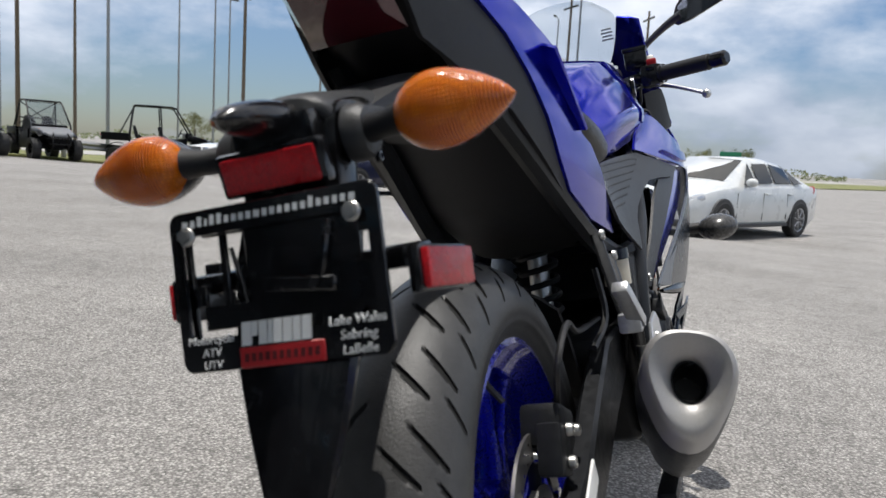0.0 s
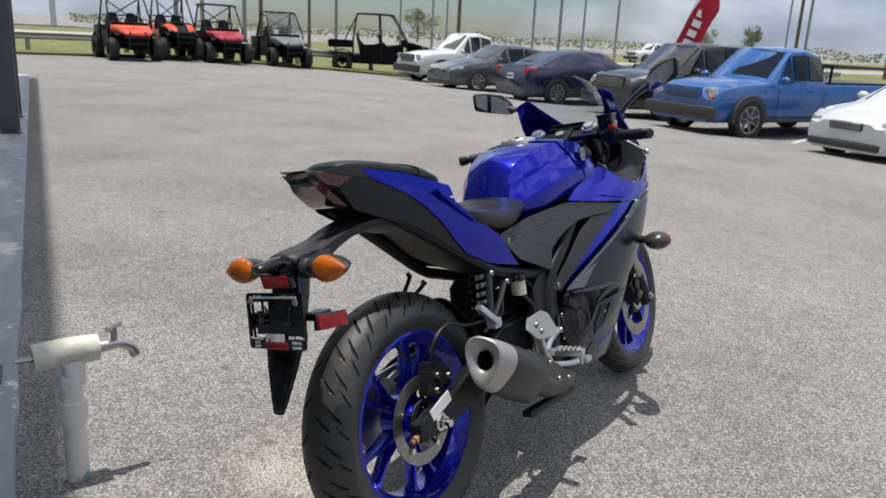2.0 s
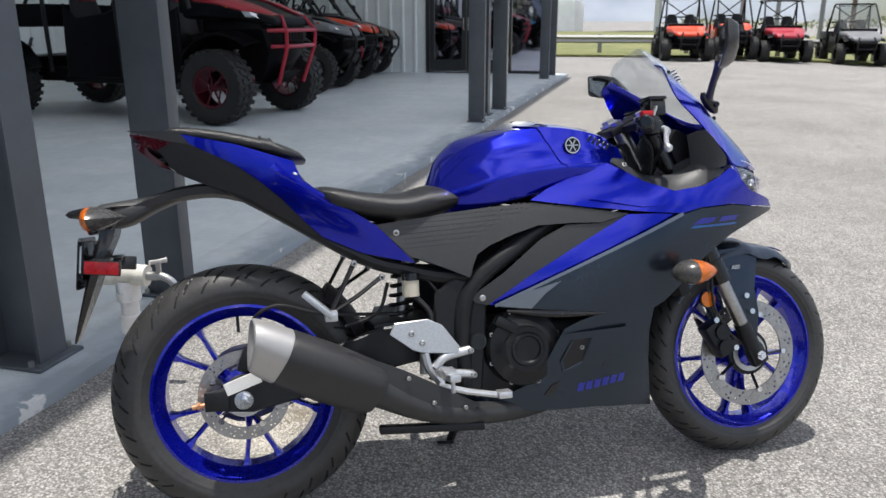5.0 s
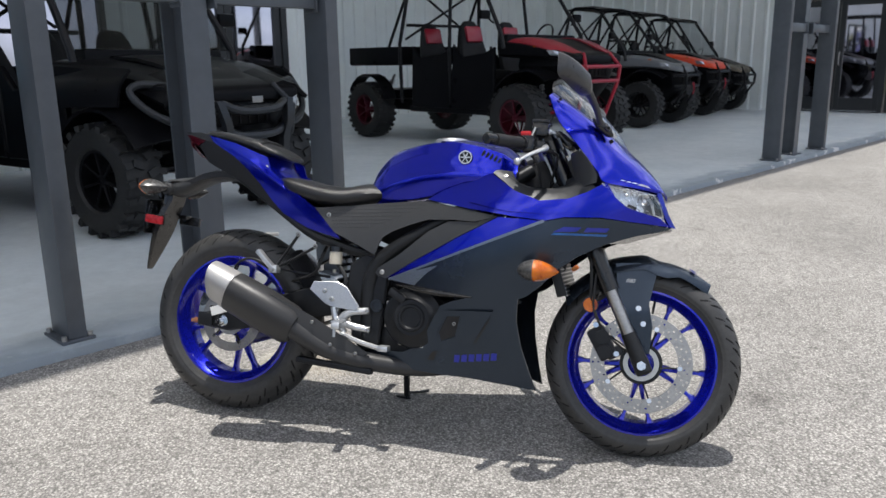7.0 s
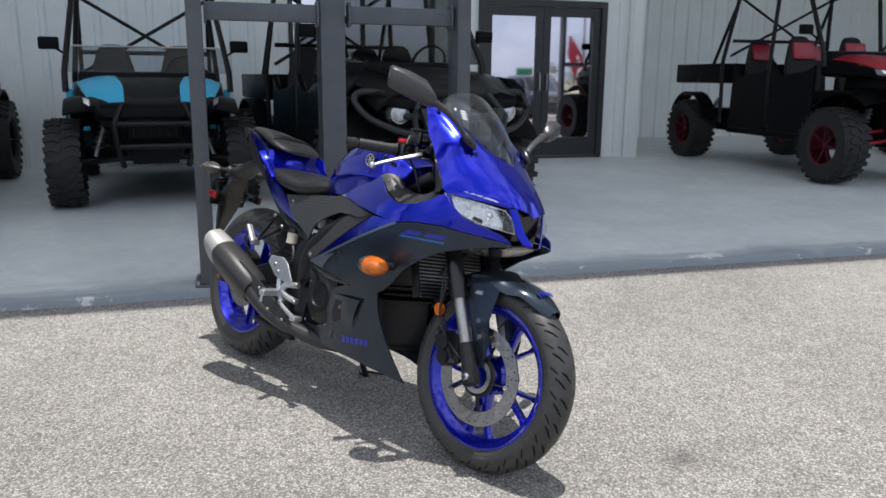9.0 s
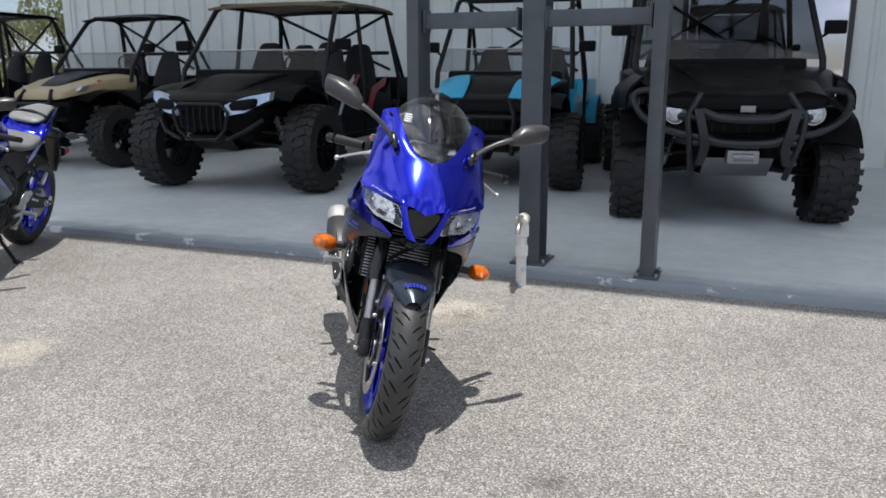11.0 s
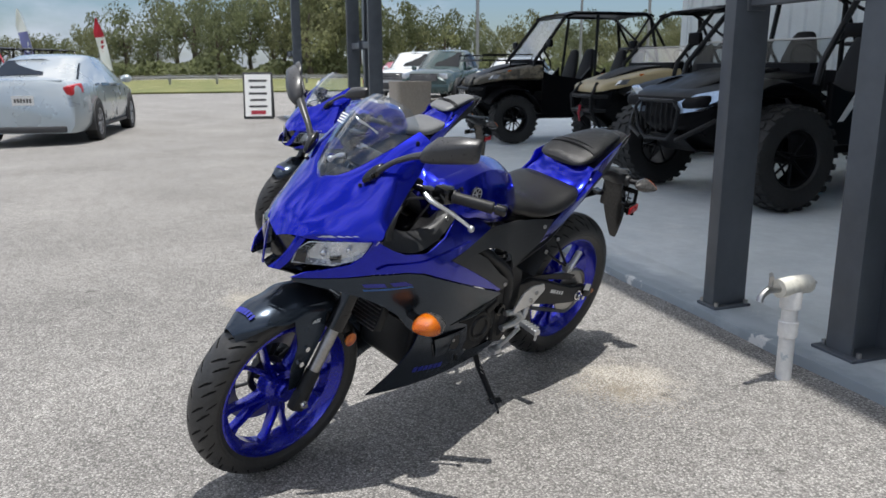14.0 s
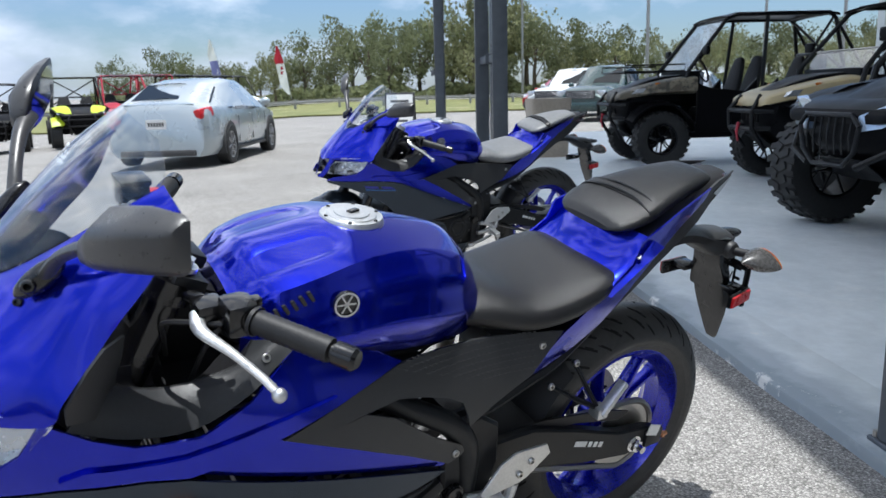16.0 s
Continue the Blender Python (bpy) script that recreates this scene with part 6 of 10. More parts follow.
        for name, pts, fy, material in (("vent_scoop", [(0.775, 0.416), (0.86, 0.421), (0.951, 0.424), (0.934, 0.398), (0.888, 0.321), (0.84, 0.318), (0.833, 0.341), (0.852, 0.403), (0.806, 0.399)], lift, M_GREY),
                                        ("vent_recess", [(0.807, 0.399), (0.853, 0.403), (0.835, 0.338), (0.786, 0.318), (0.779, 0.346)], lambda x, z: FAIR(x, z) + 0.0062, M_PLASTIC),
                                        ("vent_slit", [(0.936, 0.399), (0.942, 0.400), (0.895, 0.320), (0.889, 0.320)], lambda x, z: FAIR(x, z) + 0.0066, M_BLACK),
                                        ("vent_shadow", [(0.738, 0.256), (0.757, 0.283), (0.777, 0.289), (0.761, 0.256)], lambda x, z: FAIR(x, z) + 0.0062, M_BLACK)):
            part(name, shell(B(), pts, fy, 0.005 if name == "vent_scoop" else 0.0025, 0.03, s), material, host)
        bm = B()
        for a, b in (((0.853, 0.404), (0.835, 0.338)), ((0.835, 0.338), (0.786, 0.317)), ((0.786, 0.317), (0.778, 0.346)), ((0.778, 0.346), (0.806, 0.400))):
            tube(bm, [(a[0], s * (FAIR(*a) + 0.005), a[1]), (b[0], s * (FAIR(*b) + 0.005), b[1])], 0.004, 6)
        part("vent_rim", bm, M_GREY, host)
        bolts(host, [(0.830, s * (FAIR(0.83, 0.378) + 0.006), 0.378)], (0, s, 0), 0.006, 0.004, M_STEEL)
        bm = B()
        tube(bm, [(0.64, s * (FAIR(0.64, 0.485) + 0.004), 0.485), (0.76, s * (FAIR(0.76, 0.47) + 0.007), 0.47), (0.885, s * (FAIR(0.885, 0.462) + 0.005), 0.463)], [0.004, 0.010, 0.003], 8, 4)
        part("winglet_trim", bm, M_BLACK, host)
    # printed marks: trade name and model mark as plain shapes
    bars = []
    for k in range(6):
        x = 0.826 + 0.0228 * k
        z = 0.268 + 0.0028 * k
        bars.append([(x, z - 0.011), (x + 0.017, z - 0.0105), (x + 0.020, z + 0.0125), (x + 0.003, z + 0.012)])
    decal(root, "printed_bar", bars, FAIR, M_DECAL2, 0.0048)
    decal(root, "model_mark", [[(1.12, 0.668), (1.15, 0.684), (1.20, 0.685), (1.185, 0.672)], [(1.205, 0.672), (1.215, 0.685), (1.275, 0.686), (1.265, 0.674)]], FAIR, M_DECAL2, 0.0066)
    decal(root, "model_line", [[(1.115, 0.660), (1.125, 0.666), (1.17, 0.666), (1.165, 0.661)], [(1.165, 0.661), (1.17, 0.6665), (1.27, 0.668), (1.265, 0.662)]], FAIR, M_DECAL, 0.0068)
    bolts(root, [(0.383, s * (cover_y(0.383, 0.692) + 0.002), 0.692) for s in (-1, 1)] + [(0.584, s * (FAIR(0.584, 0.52) - 0.003), 0.52) for s in (-1, 1)], (0, -1, 0), 0.008, 0.003)
    bolts(root, [(0.383, cover_y(0.383, 0.692) + 0.002, 0.692), (0.584, FAIR(0.584, 0.52) - 0.003, 0.52)], (0, 1, 0), 0.008, 0.004)
    # -- nose cowl
    I = [(1.088, 0.135, 1.086), (1.155, 0.119, 1.044), (1.225, 0.087, 0.993), (1.277, 0.048, 0.953), (1.302, 0.0, 0.934), (1.348, 0.0, 0.885), (1.388, 0.0, 0.835), (1.415, 0.0, 0.782)]
    O = [(1.084, 0.186, 1.068), (1.115, 0.192, 0.995), (1.165, 0.2, 0.935), (1.205, 0.207, 0.885), (1.237, 0.213, 0.845), (1.256, 0.212, 0.818), (1.325, 0.155, 0.808), (1.388, 0.082, 0.80)]
    C = [(1.087, 0.165, 1.078), (1.135, 0.160, 1.028), (1.20, 0.150, 0.985), (1.245, 0.138, 0.945), (1.29, 0.122, 0.906), (1.335, 0.103, 0.868), (1.372, 0.085, 0.833), (1.398, 0.066, 0.803)]
    Is, Cs, Os = curve_pts(I, 4), curve_pts(C, 4), curve_pts(O, 4)
    for s in (-1, 1):
        # a crowned centre and a flatter flank, meeting in a crease
        for name, A_, B_, crown, cols in (("nose_centre", Is, Cs, 0.007, 7), ("nose_flank", Cs, Os, 0.006, 6)):
            rows = []
            for k, (a, b) in enumerate(zip(A_, B_)):
                v = min(1.0, k / 8)
                row = []
                for i in range(cols + 1):
                    w = i / cols
                    p = a.lerp(b, w) + Vector((0.6, 0.3, 0.75)) * (crown * v * 4 * w * (1 - w))
                    row.append(Vector((p.x, s * p.y, p.z)))
                rows.append(row)
            P(name, grid_skin(B(), rows, 0.004), M_BLUE, "glossy metallic blue nose cowl")
        # prong between nostril and headlight
        bm = B()
        rows = [[Vector((x, s * y, z)) for x, y, z in r] for r in (
            [(1.398, 0.062, 0.803), (1.393, 0.074, 0.801), (1.387, 0.085, 0.798)],
            [(1.411, 0.051, 0.765), (1.408, 0.061, 0.765), (1.40, 0.072, 0.763)],
            [(1.425, 0.035, 0.73), (1.421, 0.046, 0.73), (1.412, 0.060, 0.728)],
            [(1.441, 0.013, 0.70), (1.437, 0.025, 0.70), (1.425, 0.042, 0.70)])]
        grid_skin(bm, smooth_rings(rows, 3), 0.004)
        P("nose_prong", bm, M_BLUE, "blue prong beside the nostril")
        # headlight: reflector, lamp, lens
        hl = [(1.253, 0.212, 0.815), (1.325, 0.154, 0.804), (1.384, 0.092, 0.793), (1.403, 0.070, 0.765), (1.412, 0.066, 0.727), (1.345, 0.155, 0.738), (1.285, 0.198, 0.765)]
        ctr = Vector((1.345, 0.145, 0.773))
        rec = B()
        vs = [rec.verts.new((x - 0.004, s * (y - 0.002), z)) for x, y, z in hl]
        inn = [rec.verts.new((ctr.x - 0.024 + (x - ctr.x) * 0.86, s * (ctr.y - 0.018 + (y - ctr.y) * 0.86), ctr.z + (z - ctr.z) * 0.84)) for x, y, z in hl]
        for i in range(len(hl)):
            rec.faces.new((vs[i], vs[(i + 1) % len(hl)], inn[(i + 1) % len(hl)], inn[i]))
        rec.faces.new(inn)
        bmesh.ops.recalc_face_normals(rec, faces=rec.faces)
        bmesh.ops.solidify(rec, geom=rec.faces[:], thickness=0.002)
        hs = P("headlight", rec, mat("headlight_reflector", (0.70, 0.72, 0.74), 0.26, metal=0.7, grain=0.12, grain_scale=40), "clear headlight with bright reflector")
        bm = B()
        box(bm, (0.03, 0.008, 0.010), (1.325, s * 0.135, 0.752), (0, 15, s * -50), bevel=0.003)
        part("lamp_block", bm, M_BLACK, hs)
        bm = B()
        bm.faces.new([bm.verts.new((x - 0.006, s * (y - 0.004), z)) for x, y, z in ((1.384, 0.092, 0.793), (1.403, 0.070, 0.765), (1.412, 0.066, 0.727), (1.392, 0.096, 0.731), (1.386, 0.094, 0.765), (1.368, 0.112, 0.796))])
        bmesh.ops.solidify(bm, geom=bm.faces[:], thickness=0.002)
        part("headlight_mask", bm, M_BLACK, hs, "black inner mask")
        bm = B()
        ball(bm, (1.355, s * 0.122, 0.768), 0.010, (0.8, 1, 1))
        ball(bm, (1.31, s * 0.165, 0.785), 0.008, (0.8, 1, 0.8))
        part("lamp", bm, M_CHROME, hs)
        bm = B()
        cv = bm.verts.new((ctr.x + 0.014, s * (ctr.y + 0.012), ctr.z))
        vs = [bm.verts.new((x, s * y, z)) for x, y, z in hl]
        for i in range(len(hl)):
            bm.faces.new((cv, vs[i], vs[(i + 1) % len(hl)]))
        bmesh.ops.subdivide_edges(bm, edges=bm.edges[:], cuts=2, use_grid_fill=True, smooth=0.4)
        bmesh.ops.recalc_face_normals(bm, faces=bm.faces)
        part("headlight_glass", bm, M_LENS, hs, "clear headlight lens").visible_shadow = False
        # white print on the cowl's flank, above the headlight
        for u0, u1, w0, w1 in ((0.50, 0.80, 0.16, 0.30), (0.38, 0.47, 0.17, 0.26), (0.28, 0.355, 0.17, 0.24), (0.18, 0.255, 0.17, 0.22)):
            q = []
            for u, w in ((u0, w0), (u1, w0 + 0.02), (u1 - 0.12 * (u0 == 0.50), w1), (u0 + 0.02, w1)):
                k = 20 + 8 * u
                i = min(27, int(k))
                p = Os[i].lerp(Os[i + 1], k - i).lerp(Cs[i].lerp(Cs[i + 1], k - i), w) + Vector((0.6, 0.3, 0.75)) * (0.006 * 4 * w * (1 - w)) + Vector((0.45, 0.5, 0.74)) * 0.0035
                q.append(p)
            bm = B()
            bm.faces.new([bm.verts.new((p.x, s * p.y, p.z)) for p in q])
            bmesh.ops.solidify(bm, geom=bm.faces[:], thickness=0.0012)
            P("white_print", bm, M_WHITE, "small white printed flash")
        # charcoal inner panel beside the cockpit: a strip along the cowl, a shelf, and a dark well
        edge = [(1.235, 0.208, 0.800), (1.16, 0.206, 0.765), (1.076, 0.206, 0.755), (1.0, 0.203, 0.786), (0.96, 0.196, 0.815), (0.928, 0.190, 0.838)]
        midl = [(1.205, 0.190, 0.830), (1.162, 0.187, 0.796), (1.09, 0.184, 0.779), (1.02, 0.182, 0.797), (0.972, 0.178, 0.832), (0.940, 0.174, 0.848)]
        rim = [(1.190, 0.165, 0.862), (1.165, 0.160, 0.822), (1.11, 0.156, 0.799), (1.052, 0.156, 0.799), (1.0, 0.158, 0.812), (0.976, 0.155, 0.846)]
        lip = [(1.18, 0.150, 0.845), (1.15, 0.144, 0.800), (1.10, 0.141, 0.778), (1.052, 0.141, 0.778), (1.006, 0.143, 0.792), (0.98, 0.140, 0.825)]
        deep = [(1.11, 0.10, 0.81), (1.10, 0.09, 0.76), (1.06, 0.09, 0.75), (1.03, 0.09, 0.76), (1.0, 0.09, 0.79), (0.97, 0.1, 0.81)]
        lines = [curve_pts([(x, s * y, z) for x, y, z in r], 4) for r in (edge, midl, rim)]
        P("cockpit_panel", grid_skin(B(), smooth_rings(lines, 3), 0.004), M_CHARCOAL, "charcoal inner cockpit panel")
        lines = [curve_pts([(x, s * y, z) for x, y, z in r], 4) for r in (rim, lip, deep)]
        P("cockpit_well", grid_skin(B(), lines, 0.003), M_PLASTIC, "black cockpit well")
        rows = [[Vector((x, s * y, z)) for x, y, z in r] for r in ([(1.186, 0.204, 0.908), (1.168, 0.186, 0.906), (1.155, 0.165, 0.90)], [(1.207, 0.208, 0.884), (1.182, 0.192, 0.878), (1.160, 0.165, 0.868)],
                                                                   [(1.236, 0.211, 0.838), (1.200, 0.197, 0.832), (1.166, 0.158, 0.845)], [(1.235, 0.212, 0.815), (1.203, 0.199, 0.806), (1.17, 0.158, 0.82)])]
        P("cockpit_strip", grid_skin(B(), rows, 0.004), M_CHARCOAL, "charcoal trim strip along the cowl")
        bolts(root, [(0.966, s * 0.183, 0.829)], (0, s, 0.8), 0.007, 0.003, M_STEEL)
        bolts(root, [(1.112, s * 0.158, 1.062), (1.262, s * 0.118, 0.945)], (0.6, s, 0.5), 0.006, 0.004, M_BLACK)
        # mirror
        bm = B()
        ball(bm, (1.238, s * 0.138, 0.983), 0.026, (1.5, 0.55, 0.6), rot=(0, 42, s * -20))
        base = P("mirror_foot", bm, M_BLACK, "glossy black mirror foot")
        bolts(base, [(1.252, s * 0.147, 0.978)], (0.4, s, 0.3), 0.009, 0.006, M_BLACK)
        bm = B()
        tube(bm, [(1.232, s * 0.146, 0.990), (1.222, s * 0.185, 1.026), (1.206, s * 0.238, 1.058), (1.188, s * 0.28, 1.074)], [0.011, 0.010, 0.012, 0.016], 10, 4, flat=0.75)
        part("mirror_arm", bm, M_MIRRORBACK, base, "black mirror arm")
        bm = B()
        rings = []
        for t, up, dn, dd in ((0.0, 0.013, 0.013, 0.012), (0.05, 0.026, 0.020, 0.019), (0.24, 0.045, 0.027, 0.027), (0.60, 0.040, 0.033, 0.026), (0.93, 0.027, 0.038, 0.020), (0.985, 0.021, 0.034, 0.015), (1.0, 0.014, 0.026, 0.010)):
            c = Vector((1.196, s * 0.262, 1.068)).lerp(Vector((1.135, s * 0.398, 1.122)), t)
            ring = []
            for cx, cz in ((-0.24, 0.93), (-0.18, 1.0), (0.1, 0.98), (0.75, 0.62), (0.95, 0.45), (1.0, 0.25), (1.0, -0.35), (0.92, -0.62), (0.6, -0.88), (0.1, -1.0), (-0.18, -1.0), (-0.24, -0.93)):
                ring.append(c + Vector((dd * 1.15 * cx, s * 0.3 * dd * max(0.0, cx), cz * (up if cz > 0 else dn))))
            rings.append(ring)
        loft(bm, rings)
        mr = part("mirror_housing", bm, M_MIRRORBACK, base, "black angular mirror housing")
        bm = B()
        pts = []
        for t, hh in ((0.08, 0.020), (0.35, 0.031), (0.65, 0.031), (0.9, 0.020)):
            pts.append((t, hh))
        outline = [(t, hh) for t, hh in pts] + [(t, -hh) for t, hh in reversed(pts)]
        fs = []
        for t, hh in outline:
            c = Vector((1.196, s * 0.262, 1.070)).lerp(Vector((1.135, s * 0.398, 1.124)), t)
            fs.append(bm.verts.new(c + Vector((-0.0085, 0, hh))))
        bm.faces.new(fs)
        bmesh.ops.solidify(bm, geom=bm.faces[:], thickness=0.002)
        part("mirror_glass", bm, M_MIRROR, mr, "mirror glass", smooth=False)
        if blinkers:
            front_blinker(root, s)
    # nostril
    bm = B()
    box(bm, (0.10, 0.11, 0.09), (1.345, 0, 0.75), bevel=0.004, seg=1)
    P("nostril", bm, M_BLACK, "dark intake nostril")
    bm = B()
    grid_skin(bm, [[Vector((1.425, 0.03, 0.70)), Vector((1.432, 0, 0.695)), Vector((1.425, -0.03, 0.70))], [Vector((1.30, 0.14, 0.665)), Vector((1.31, 0, 0.65)), Vector((1.30, -0.14, 0.665))], [Vector((1.16, 0.16, 0.64)), Vector((1.18, 0, 0.66)), Vector((1.16, -0.16, 0.64))]], 0.004)
    P("chin_panel", bm, M_BLACK, "black chin underpanel")
    # windscreen
    C = curve_pts([(1.305, 0, 0.931), (1.278, 0, 0.982), (1.225, 0, 1.045), (1.170, 0, 1.098), (1.118, 0, 1.138), (1.100, 0, 1.150)], 4)
    E = curve_pts([(1.300, 0.012, 0.937), (1.276, 0.05, 0.957), (1.223, 0.089, 0.998), (1.153, 0.121, 1.049), (1.088, 0.131, 1.090), (1.080, 0.085, 1.130)], 4)
    rows = []
    for c, e in zip(C, E):
        row = []
        for i in range(-8, 9):
            w = i / 8
            p = c.lerp(e, w * w)
            row.append(Vector((p.x, e.y * w * (1.15 - 0.15 * abs(w)), p.z)))
        rows.append(row)
    ws = P("windscreen", grid_skin(B(), rows, 0.003), M_SCREEN, "smoked clear windscreen")
    ws.visible_shadow = False
    bm = B()
    for i in range(4):
        box(bm, (0.0008, 0.028 - 0.004 * (i % 2), 0.005), (1.172 - 0.0045 * i, -0.100, 1.052 + 0.0075 * i), (0, -40, 0))
    P("screen_sticker", bm, M_WHITE, "small white sticker bars")
    # cockpit: dash, black filler, ignition, radiator
    bm = B()
    box(bm, (0.028, 0.14, 0.07), (1.12, 0, 0.955), (0, -52, 0), bevel=0.01)
    dash = P("instrument_panel", bm, M_BLACK, "black instrument panel")
    bm = B()
    box(bm, (0.004, 0.12, 0.052), (1.1105, 0, 0.9675), (0, -52, 0), bevel=0.001, seg=1)
    part("display", bm, M_PANE, dash, "dark glass display")
    bm = B()
    box(bm, (0.16, 0.2, 0.16), (1.19, 0, 0.82), (0, 30, 0), bevel=0.02)
    box(bm, (0.1, 0.06, 0.18), (1.05, 0, 0.80), (0, -25, 0), bevel=0.02)
    P("cockpit_core", bm, M_PLASTIC, "black cockpit bracketry")
    # added dark sheet, keeps sunlit ground from showing through gaps below the cockpit
    bm = B()
    box(bm, (0.27, 0.34, 0.012), (1.055, 0, 0.752), (0, -3, 0), bevel=0.003, seg=1)
    P("inner_liner", bm, M_PLASTIC, "black filler sheet added under the cockpit to close gaps")
    bm = B()
    box(bm, (0.03, 0.30, 0.20), (1.115, 0, 0.575), (0, -18, 0), bevel=0.004)
    rad = P("radiator", bm, M_FRAME, "black finned radiator")
    for i in range(17):
        bm = B()
        box(bm, (0.004, 0.285, 0.0035), (1.133 - 0.0034 * (i - 8), 0, 0.570 + 0.0108 * (i - 8)), (0, -18, 0))
        part("fin", bm, M_STEEL, rad)
    bm = B()
    tube(bm, [(1.16, 0.1, 0.66), (1.14, 0.0, 0.60), (1.13, -0.08, 0.53)], 0.008, 8, 4)
    tube(bm, [(1.05, -0.14, 0.60), (1.0, -0.15, 0.54), (0.9, -0.14, 0.5)], 0.016, 8, 4)
    P("radiator_hose", bm, M_HOSE)
    # the nose is drawn out a little ahead of the lamps' rear corners
    for ob in root.children_recursive:
        if ob.type == "MESH":
            for v in ob.data.vertices:
                if v.co.x > 1.25:
                    v.co.x += 0.10 * (v.co.x - 1.25)
    return root


def build_front(root, steer=2.5):
    """Forks, wheel, fender, bars: turned together about the steering axis."""
    axis_p, axis_d = Vector((1.350, 0, 0.272)), Vector((-0.4226, 0, 0.9063))
    T = Matrix.Translation(axis_p) @ Matrix.Rotation(radians(steer), 4, axis_d) @ Matrix.Translation(-axis_p)
    A0 = Vector((1.378, 0, 0.290))
    D = axis_d
    made = []

    def P(name, bm, material, label="", parent=None):
        bm.transform(T)
        return part(name, bm, material, parent or root, label)
    fw = wheel(root, A0, 0.291, 0.056, 0.149, -1, 20)
    fw.matrix_basis = T @ fw.matrix_basis
    for s in (-1, 1):
        b = A0 + Vector((0, s * 0.098, 0))
        bm = B()
        cyl(bm, b - D * 0.02, b + D * 0.10, 0.024, 0.022, 18)
        box(bm, (0.05, 0.032, 0.06), tuple(b), (0, -25, 0), bevel=0.01)
        leg = P("fork_bottom", bm, M_FRAME, "black fork bottom")
        bm = B()
        cyl(bm, b + D * 0.09, b + D * 0.26, 0.0185, n=18)
        P("fork_tube", bm, M_DISC, "dull steel fork tube")
        bm = B()
        cyl(bm, b + D * 0.235, b + D * 0.30, 0.029, n=18)
        cyl(bm, b + D * 0.25, b + D * 0.74, 0.026, n=18)
        P("fork_upper", bm, M_BLACK, "black upper fork leg")
        bm = B()
        cyl(bm, b + D * 0.74, b + D * 0.752, 0.020, n=6)
        cyl(bm, b + D * 0.735, b + D * 0.742, 0.027, n=18)
        P("fork_cap", bm, M_ALU, "silver fork cap")
        bm = B()
        p = A0 + Vector((0, s * 0.112, 0))
        cyl(bm, p, p + Vector((0, s * 0.012, 0)), 0.014, n=6)
        cyl(bm, p, p + Vector((0, s * 0.02, 0)), 0.008, n=12)
        P("front_axle_nut", bm, M_CHROME, "bright steel axle nut")
        bm = B()
        q = A0 + Vector((-0.155, s * 0.108, 0.168))
        cyl(bm, q, q + Vector((0, s * 0.008, 0)), 0.024, n=24)
        rb = P("fork_reflector_back", bm, M_BLACK)
        bm = B()
        cyl(bm, q + Vector((0, s * 0.007, 0)), q + Vector((0, s * 0.011, 0)), 0.021, n=24)
        P("fork_reflector", bm, M_AMBER, "round amber reflector", rb)
        bm = B()
        tube(bm, [b + D * 0.235 + Vector((-0.02, 0, 0)), q + Vector((0, -s * 0.002, 0))], 0.006, 6)
        P("reflector_bracket", bm, M_BLACK)
        # fender side blade running down the fork
        blade = [(1.29, 0.585), (1.36, 0.59), (1.41, 0.56), (1.392, 0.47), (1.405, 0.40), (1.40, 0.32), (1.372, 0.322), (1.345, 0.40), (1.325, 0.45), (1.30, 0.50)]
        bm = shell(B(), blade, lambda x, z: 0.074 + 0.012 * max(0.0, 1 - abs(z - 0.45) / 0.15), 0.004, 0.03, s)
        bl = P("fender_blade", bm, M_GREY, "dark grey fender blade")
        for pz in ((1.362, 0.455), (1.378, 0.41)):
            bm = B()
            cyl(bm, (pz[0], s * 0.082, pz[1]), (pz[0], s * 0.093, pz[1]), 0.008, n=12)
            P("fender_bolt", bm, M_CHROME, "", bl)
        me = text_mesh("ABS", 0.016, shear=0.3)
        me.materials.append(M_WHITE)
        me.transform(T @ pose(1.335, s * 0.083, 0.535, 90, 0, 0 if s < 0 else 180))
        o = new("print", me)
        o.parent = root
    # fender top: an arch over the wheel, drawn out ahead
    rows = []
    for k in range(15):
        a = radians(140 - 6.3 * k)
        r = 0.312 + (0.012 if 3 < k < 9 else 0.0)
        hw = 0.084 - 0.056 * max(0.0, (k - 8) / 6) ** 2.2
        c = A0 + Vector((r * math.cos(a), 0, r * math.sin(a)))
        rows.append([c + Vector((-(j / 8) ** 2 * 0.020 * math.cos(a), hw * math.sin(j / 8 * 1.45) / math.sin(1.45), -(1 - math.cos(j / 8 * 1.45)) * 0.050 * (1 if k < 11 else 0.7))) for j in range(-8, 9)])
    P("front_fender", grid_skin(B(), smooth_rings(rows, 2), 0.004), M_GREY, "matt dark grey front fender")
    for k in range(6):
        y = -0.035 + 0.012 * k
        a = radians(64)
        r = 0.3175
        bm = B()
        box(bm, (0.018, 0.009, 0.001), tuple(A0 + Vector((r * math.cos(a), y + 0.003, r * math.sin(a) - 5.5 * y * y))), (0, 90 - 64, 0))
        P("printed_bar", bm, M_DECAL2)
    # front caliper on the right leg, hoses
    bm = B()
    box(bm, (0.055, 0.05, 0.10), (1.262, -0.088, 0.345), (0, -30, 0), bevel=0.010)
    box(bm, (0.05, 0.03, 0.03), (1.30, -0.09, 0.32), (0, -30, 0), bevel=0.006)
    cyl(bm, (1.262, -0.11, 0.365), (1.262, -0.122, 0.365), 0.021, n=16)
